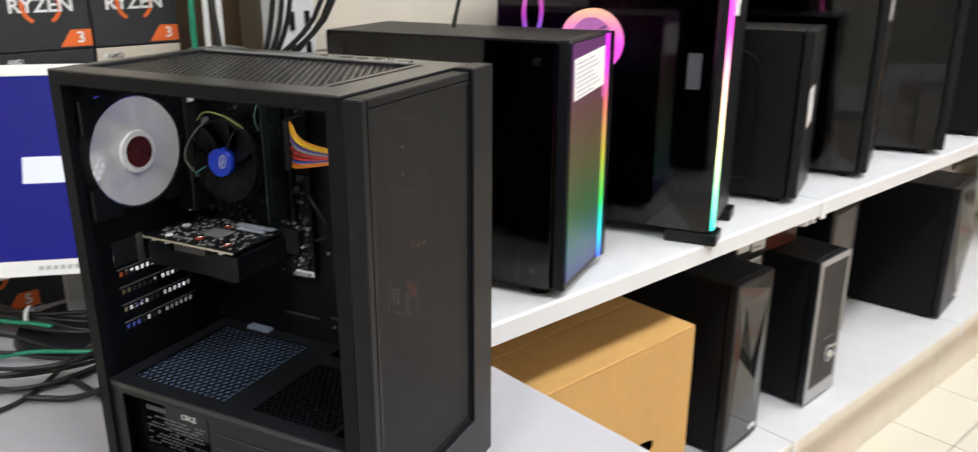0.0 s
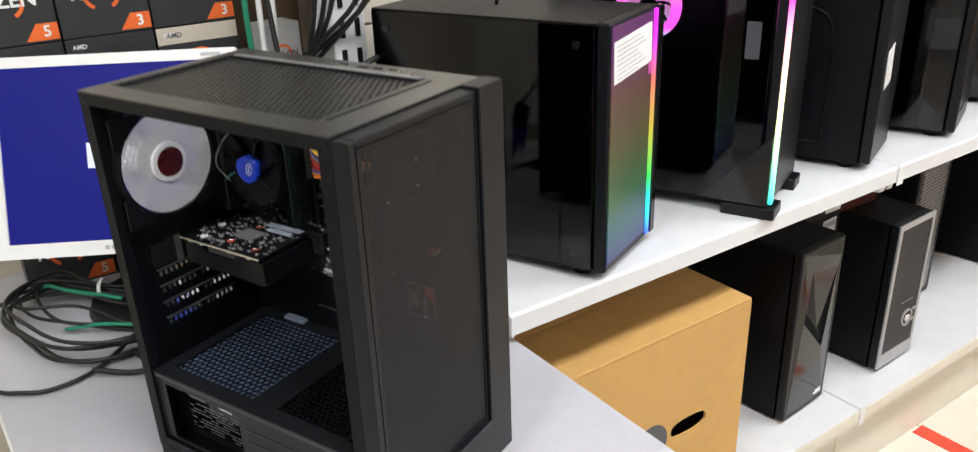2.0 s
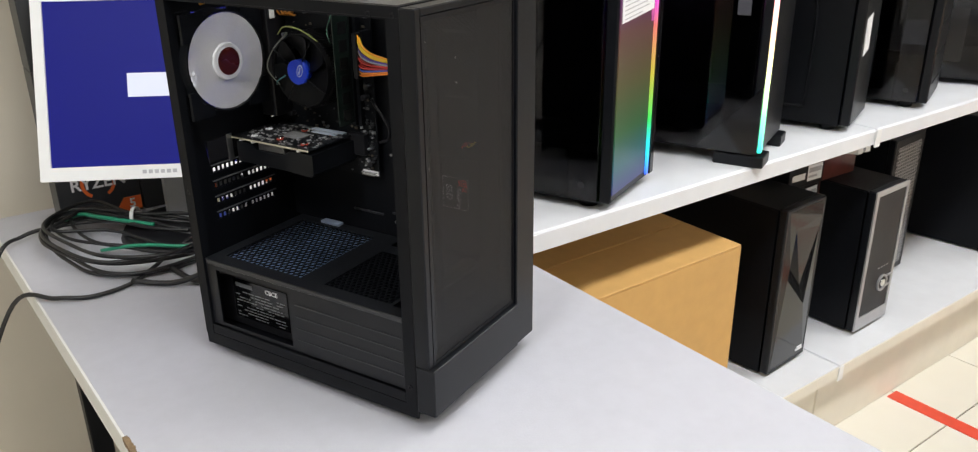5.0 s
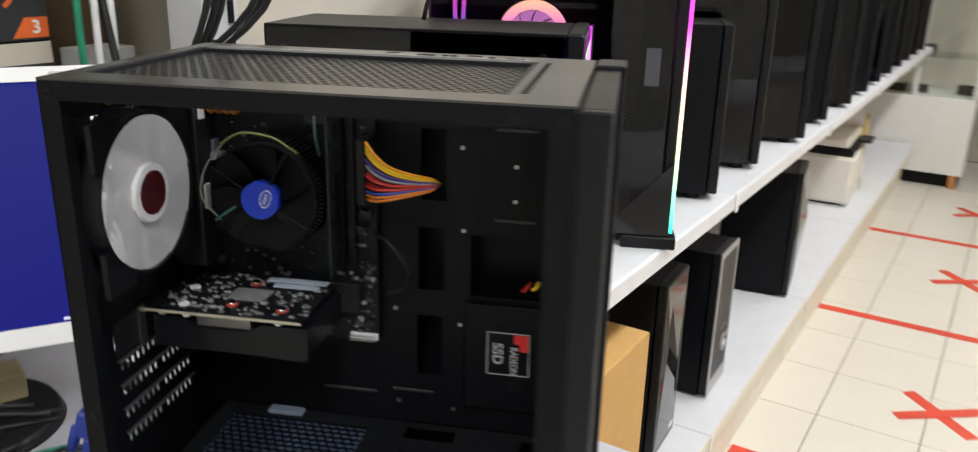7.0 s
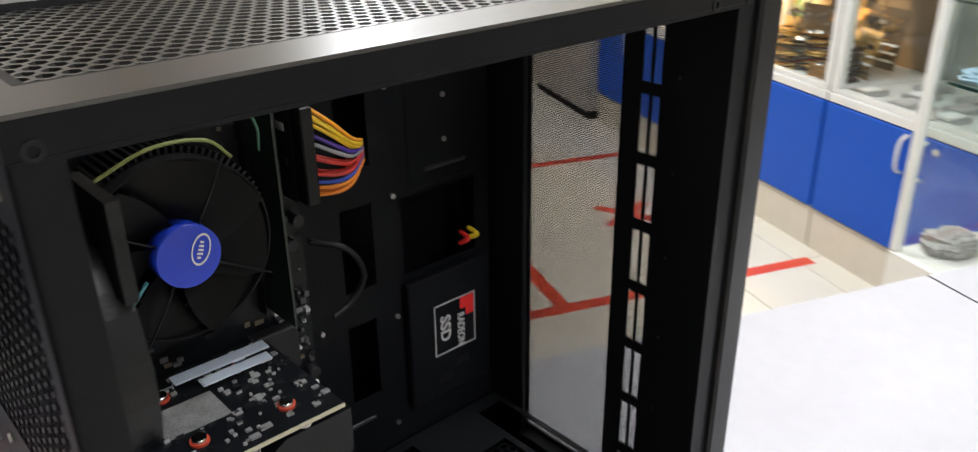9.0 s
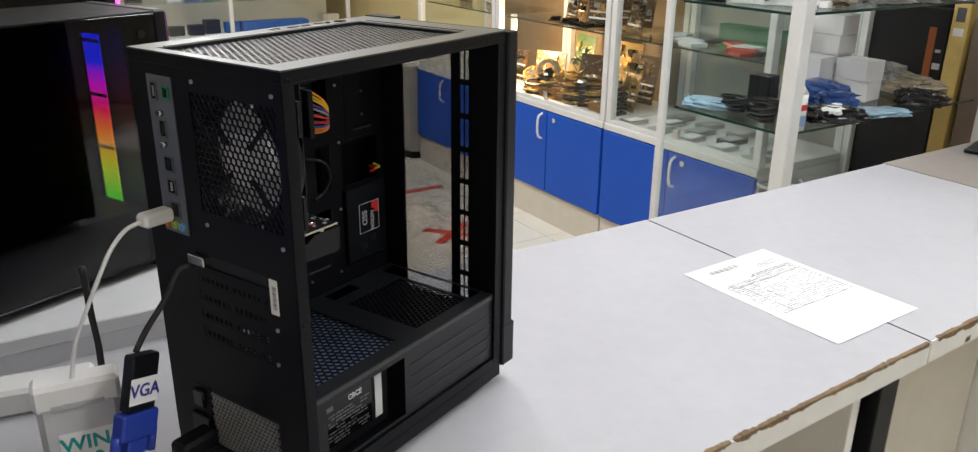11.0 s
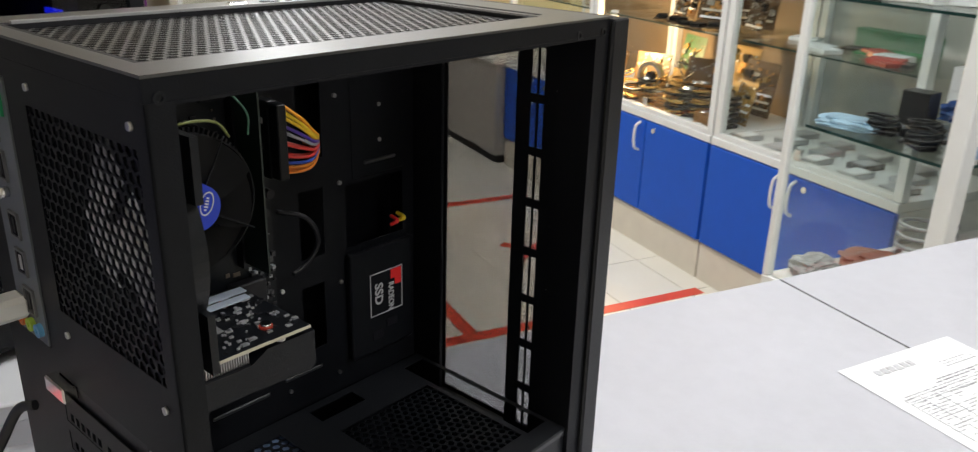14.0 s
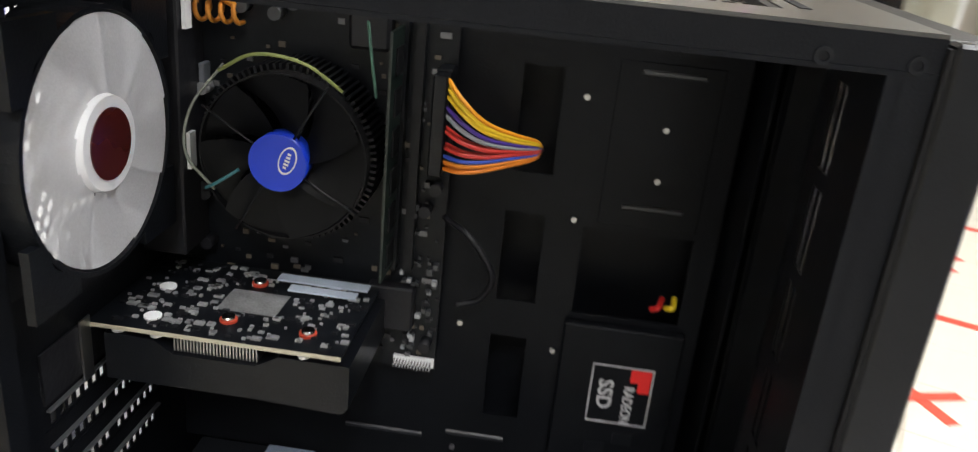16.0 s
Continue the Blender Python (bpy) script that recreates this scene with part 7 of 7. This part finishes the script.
bt = thing("spray_bottle", "white bottle with a blue and red label", "bottle", 1.150, -0.612, SH, 0)
part("body", shaped(disc, (0, 0, 0), 0.031, 0.098, "z", 28), WHITE_PLASTIC, bt)
part("shoulder", shaped(disc, (0, 0, 0.098), 0.031, 0.022, "z", 28, 0.016), WHITE_PLASTIC, bt)
part("cap", shaped(disc, (0, 0, 0.12), 0.014, 0.016, "z", 20), WHITE_PLASTIC, bt)
part("label", shaped(disc, (0, 0, 0.012), 0.0316, 0.030, "z", 28, cap=False), mat("pale_blue_label_band", (0.25, 0.38, 0.58), 0.4), bt, "blue label band")
part("label", shaped(disc, (0, 0, 0.055), 0.0316, 0.016, "z", 28, cap=False), mat("red_label", (0.6, 0.05, 0.05), 0.4), bt)
cable("bagged_cable", [(1.30, -0.62, 1.185), (1.25, -0.72, 1.215), (1.18, -0.86, 1.20), (1.14, -0.98, 1.22), (1.13, -1.10, 1.185)], 0.006, CABLE, "thick black cable lying over the bags")
cable("bagged_cable", [(1.42, -0.86, 1.19), (1.30, -0.92, 1.23), (1.20, -1.02, 1.225), (1.14, -1.16, 1.19)], 0.006, CABLE, "thick black cable lying over the bags")
cable("mouse_cable", [(1.30, -0.60, SH + 0.006), (1.27, -0.66, SH + 0.03), (1.22, -0.64, SH + 0.02), (1.20, -0.72, SH + 0.035), (1.25, -0.76, SH + 0.03)], 0.005, CABLE, "black adapter cable on the glass shelf")
hb = thing("usb_hub", "small white and blue hub hanging at the shelf edge", "hub", 1.155, -0.64, 1.1690, -60)
part("body", boxes((-0.035, -0.008, 0, 0.035, 0.008, 0.016), bevel=0.003), WHITE_PLASTIC, hb)
part("badge", boxes((-0.01, -0.0088, 0.004, 0.01, -0.0081, 0.012)), BLUE_LAM, hb)
# the counter's lowest deck
bag(1.49, -0.62, 0.4505, 0.05, 0.06, 0.05, 0, BAG, "clear bag of cables on the counter's floor", 31)
bag(1.44, -0.80, 0.4505, 0.09, 0.07, 0.045, 50, mat("bagged_red_goods", (0.35, 0.16, 0.12), 0.25, var=0.4, scale=25, bump=0.6, bump_scale=50), "clear bag with reddish goods", 32)
bag(1.25, -0.72, 0.4505, 0.08, 0.08, 0.06, 20, BAG, "clear bag of cables on the counter's floor", 33)
cable("grey_cable_coil", [(1.44 + 0.07 * math.cos(0.7 * k), -0.98 + 0.07 * math.sin(0.7 * k), 0.457 + 0.0035 * k) for k in range(34)], 0.006, mat("grey_cable", (0.35, 0.36, 0.36), 0.45), "coil of grey cable on the counter's floor")
bag(1.2, -1.2, 0.4505, 0.11, 0.1, 0.16, 20, BAG, "large clear bag in the counter's base", 34)

# dark stock shelf behind the glass counter
bs = thing("stock_shelf", "dark shelf with black and brown cartons behind the glass counter", "shelf", 0, 0, 0)
part("back", boxes((1.08, -1.56, 0.0, 1.54, -1.545, 1.45)), BLACK_MATT, bs)
for k, (x, z, w, h, m) in enumerate(((1.262, 0.86, 0.278, 0.26, BLACK_CARD), (1.20, 0.86, 0.055, 0.285, mat("pale_yellow_card", (0.62, 0.45, 0.15), 0.6)), (1.09, 0.86, 0.09, 0.24, mat("brown_card", (0.16, 0.12, 0.09), 0.6)))):
    t = thing("stock_carton", ("dark" if k != 1 else "narrow pale yellow") + " stock carton standing behind the counter", "box", x, -1.544, 0.0, 0, "stock cartons")
    part("carton", boxes((0, 0.0, 0.0, w, 0.06, z + h), bevel=0.002), m, t)
    if k == 0:
        part("printed_stripe", boxes((0.035, 0.0602, 0.90, 0.060, 0.0608, 1.06)), mat("rust_print", (0.30, 0.08, 0.02), 0.5), t, "rust coloured printed stripe")
        part("white_label", boxes((0.004, 0.0602, 0.925, 0.030, 0.0608, 0.945), (0.01, 0.0602, 0.98, 0.028, 0.0608, 0.99)), GREY_INK, t)
    if k == 1:
        part("white_label", boxes((0.010, 0.0602, 1.04, 0.045, 0.0608, 1.065)), PAPER, t)
        part("print", boxes((0.012, 0.0602, 1.085, 0.042, 0.0608, 1.13)), INK, t)

# ---- far counters ----


def far_counter(y0, y1, x0, label, dark=False):
    t = thing("display_counter", label, "display counter", x0, 0, 0, group="far display counters")
    part("base", boxes((0, y0, 0.085, 0.5, y1, 0.56), bevel=0.003), WHITE_PAINT, t, "white counter base")
    part("kick", boxes((0.05, y0 + 0.03, 0.0, 0.45, y1 - 0.03, 0.084)), BLACK_MATT, t)
    n = max(2, int((y1 - y0) / 0.5) + 1)
    for k in range(n):
        y = y0 + 0.03 + (y1 - y0 - 0.09) * k / (n - 1)
        part("foot", boxes((0.004, y, 0.0, 0.04, y + 0.04, 0.0845)), mat("orange_wood", (0.5, 0.22, 0.06), 0.5), t, "short wooden foot")
    for y in (y0, (y0 + y1) / 2 - 0.014, y1 - 0.028):
        part("post", boxes((0.0, y, 0.561, 0.028, y + 0.028, 1.9), bevel=0.002), ALU, t, "white aluminium post")
    for z in (0.80, 1.15, 1.5):
        part("glass_shelf", boxes((0.03, y0 + 0.004, z - 0.006, 0.48, y1 - 0.004, z)), CLEAR, t).visible_shadow = False
    part("back_board", boxes((0.485, y0, 0.561, 0.498, y1, 1.9)), WALL_BEIGE, t)
    part("glass_front", boxes((0.010, y0 + 0.03, 0.565, 0.014, y1 - 0.03, 1.88)), CLEAR, t).visible_shadow = False
    for z in (0.562, 0.801, 1.151):
        for k in range(int((y1 - y0) / 0.13)):
            if goods.random() < 0.75:
                c = goods.choice((BLACK_CARD, DARK_GREY, BLACK_MATT)) if dark else goods.choice((PAPER, DARK_GREY, mat("teal_card", (0.02, 0.30, 0.27), 0.5), mat("red_card", (0.6, 0.06, 0.04), 0.4), BLACK_CARD, BEIGE_PLASTIC, mat("blue_card", (0.02, 0.12, 0.45), 0.5), CARDBOARD))
                b = thing("boxed_goods", "small boxed goods in the far display counter", "box", x0 + 0.1 + 0.1 * goods.random(), y0 + 0.08 + 0.13 * k, z, goods.uniform(-10, 10), "goods in the far counters")
                part("carton", boxes((0, -0.05, 0, 0.08, 0.05, goods.uniform(0.03, 0.10)), bevel=0.001), c, b)
    return t


far_counter(0.70, 1.40, 5.94, "white display counter with glass top at the end of the aisle", True)
far_counter(-1.36, 0.45, 5.80, "long white display counter with glass shelves and wooden feet")
bx = thing("blue_carton", "flat blue carton in the far counter", "box", 5.90, -0.78, 0.562, 0)
part("carton", boxes((0, -0.28, 0, 0.12, 0.22, 0.075), bevel=0.001), mat("blue_card", (0.02, 0.12, 0.45), 0.5), bx)

for x, y, a in ((2.87, -0.55, 40), (4.12, -0.44, 43), (5.37, -0.56, 46), (2.84, 0.537, 44), (4.18, 0.557, 41), (5.40, 0.566, 45)):
    cross(x, y, a, 0.145)

# ---- floor tiles ----
TX, TY = 0.327, 0.2935
tile_bm = bmesh.new()
box(tile_bm, -TX / 2 + 0.0018, -TY / 2 + 0.0018, -0.006, TX / 2 - 0.0018, TY / 2 - 0.0018, 0.0, bevel=0.0012)


def tile_material():
    m, nt, p = nodes_of("cream_ceramic_tile")
    n, l = nt.nodes.new, nt.links.new
    info, tc, a, add = n("ShaderNodeObjectInfo"), n("ShaderNodeTexCoord"), n("ShaderNodeTexNoise"), n("ShaderNodeVectorMath")
    l(tc.outputs["Object"], add.inputs[0])
    l(info.outputs["Random"], add.inputs[1])
    a.inputs["Scale"].default_value, a.inputs["Detail"].default_value = 9, 6
    l(add.outputs[0], a.inputs["Vector"])
    mul = n("ShaderNodeMath")
    mul.operation = "MULTIPLY_ADD"
    mul.inputs[1].default_value = 0.35
    l(info.outputs["Random"], mul.inputs[0])
    l(a.outputs["Fac"], mul.inputs[2])
    ramp = n("ShaderNodeValToRGB")
    ramp.color_ramp.elements[0].position, ramp.color_ramp.elements[0].color = 0.3, (0.732, 0.694, 0.600, 1)
    ramp.color_ramp.elements[1].position, ramp.color_ramp.elements[1].color = 0.95, (0.762, 0.728, 0.640, 1)
    l(mul.outputs[0], ramp.inputs[0])
    l(ramp.outputs[0], p.inputs["Base Color"])
    rr = n("ShaderNodeMapRange")
    rr.inputs["To Min"].default_value, rr.inputs["To Max"].default_value = 0.27, 0.34
    l(a.outputs["Fac"], rr.inputs["Value"])
    l(rr.outputs[0], p.inputs["Roughness"])
    return m


tile_me = finish("tile", tile_bm, tile_material())
rest = bmesh.new()
for i in range(-14, 14):
    for j in range(-15, 9):
        x, y = 2.29 + TX * (i + 0.5), -0.02 + TY * (j + 0.5)
        if not (X0 < x < X1 and Y0 < y < Y1) or (y > 1.05 and x > 0.9) or (y < -1.25 and x > 1.1):
            continue
        if 1.9 < x < 6.1 and -1.1 < y < 1.15:
            t = new("tile", tile_me)
            t.location = (x, y, 0)
            t.parent = ground
        else:
            box(rest, x - TX / 2 + 0.0018, y - TY / 2 + 0.0018, -0.006, x + TX / 2 - 0.0018, y + TY / 2 - 0.0018, 0.0)
o = part("outer_tiles", rest, tile_me.materials[0], ground)
o["kind"] = "stuff"
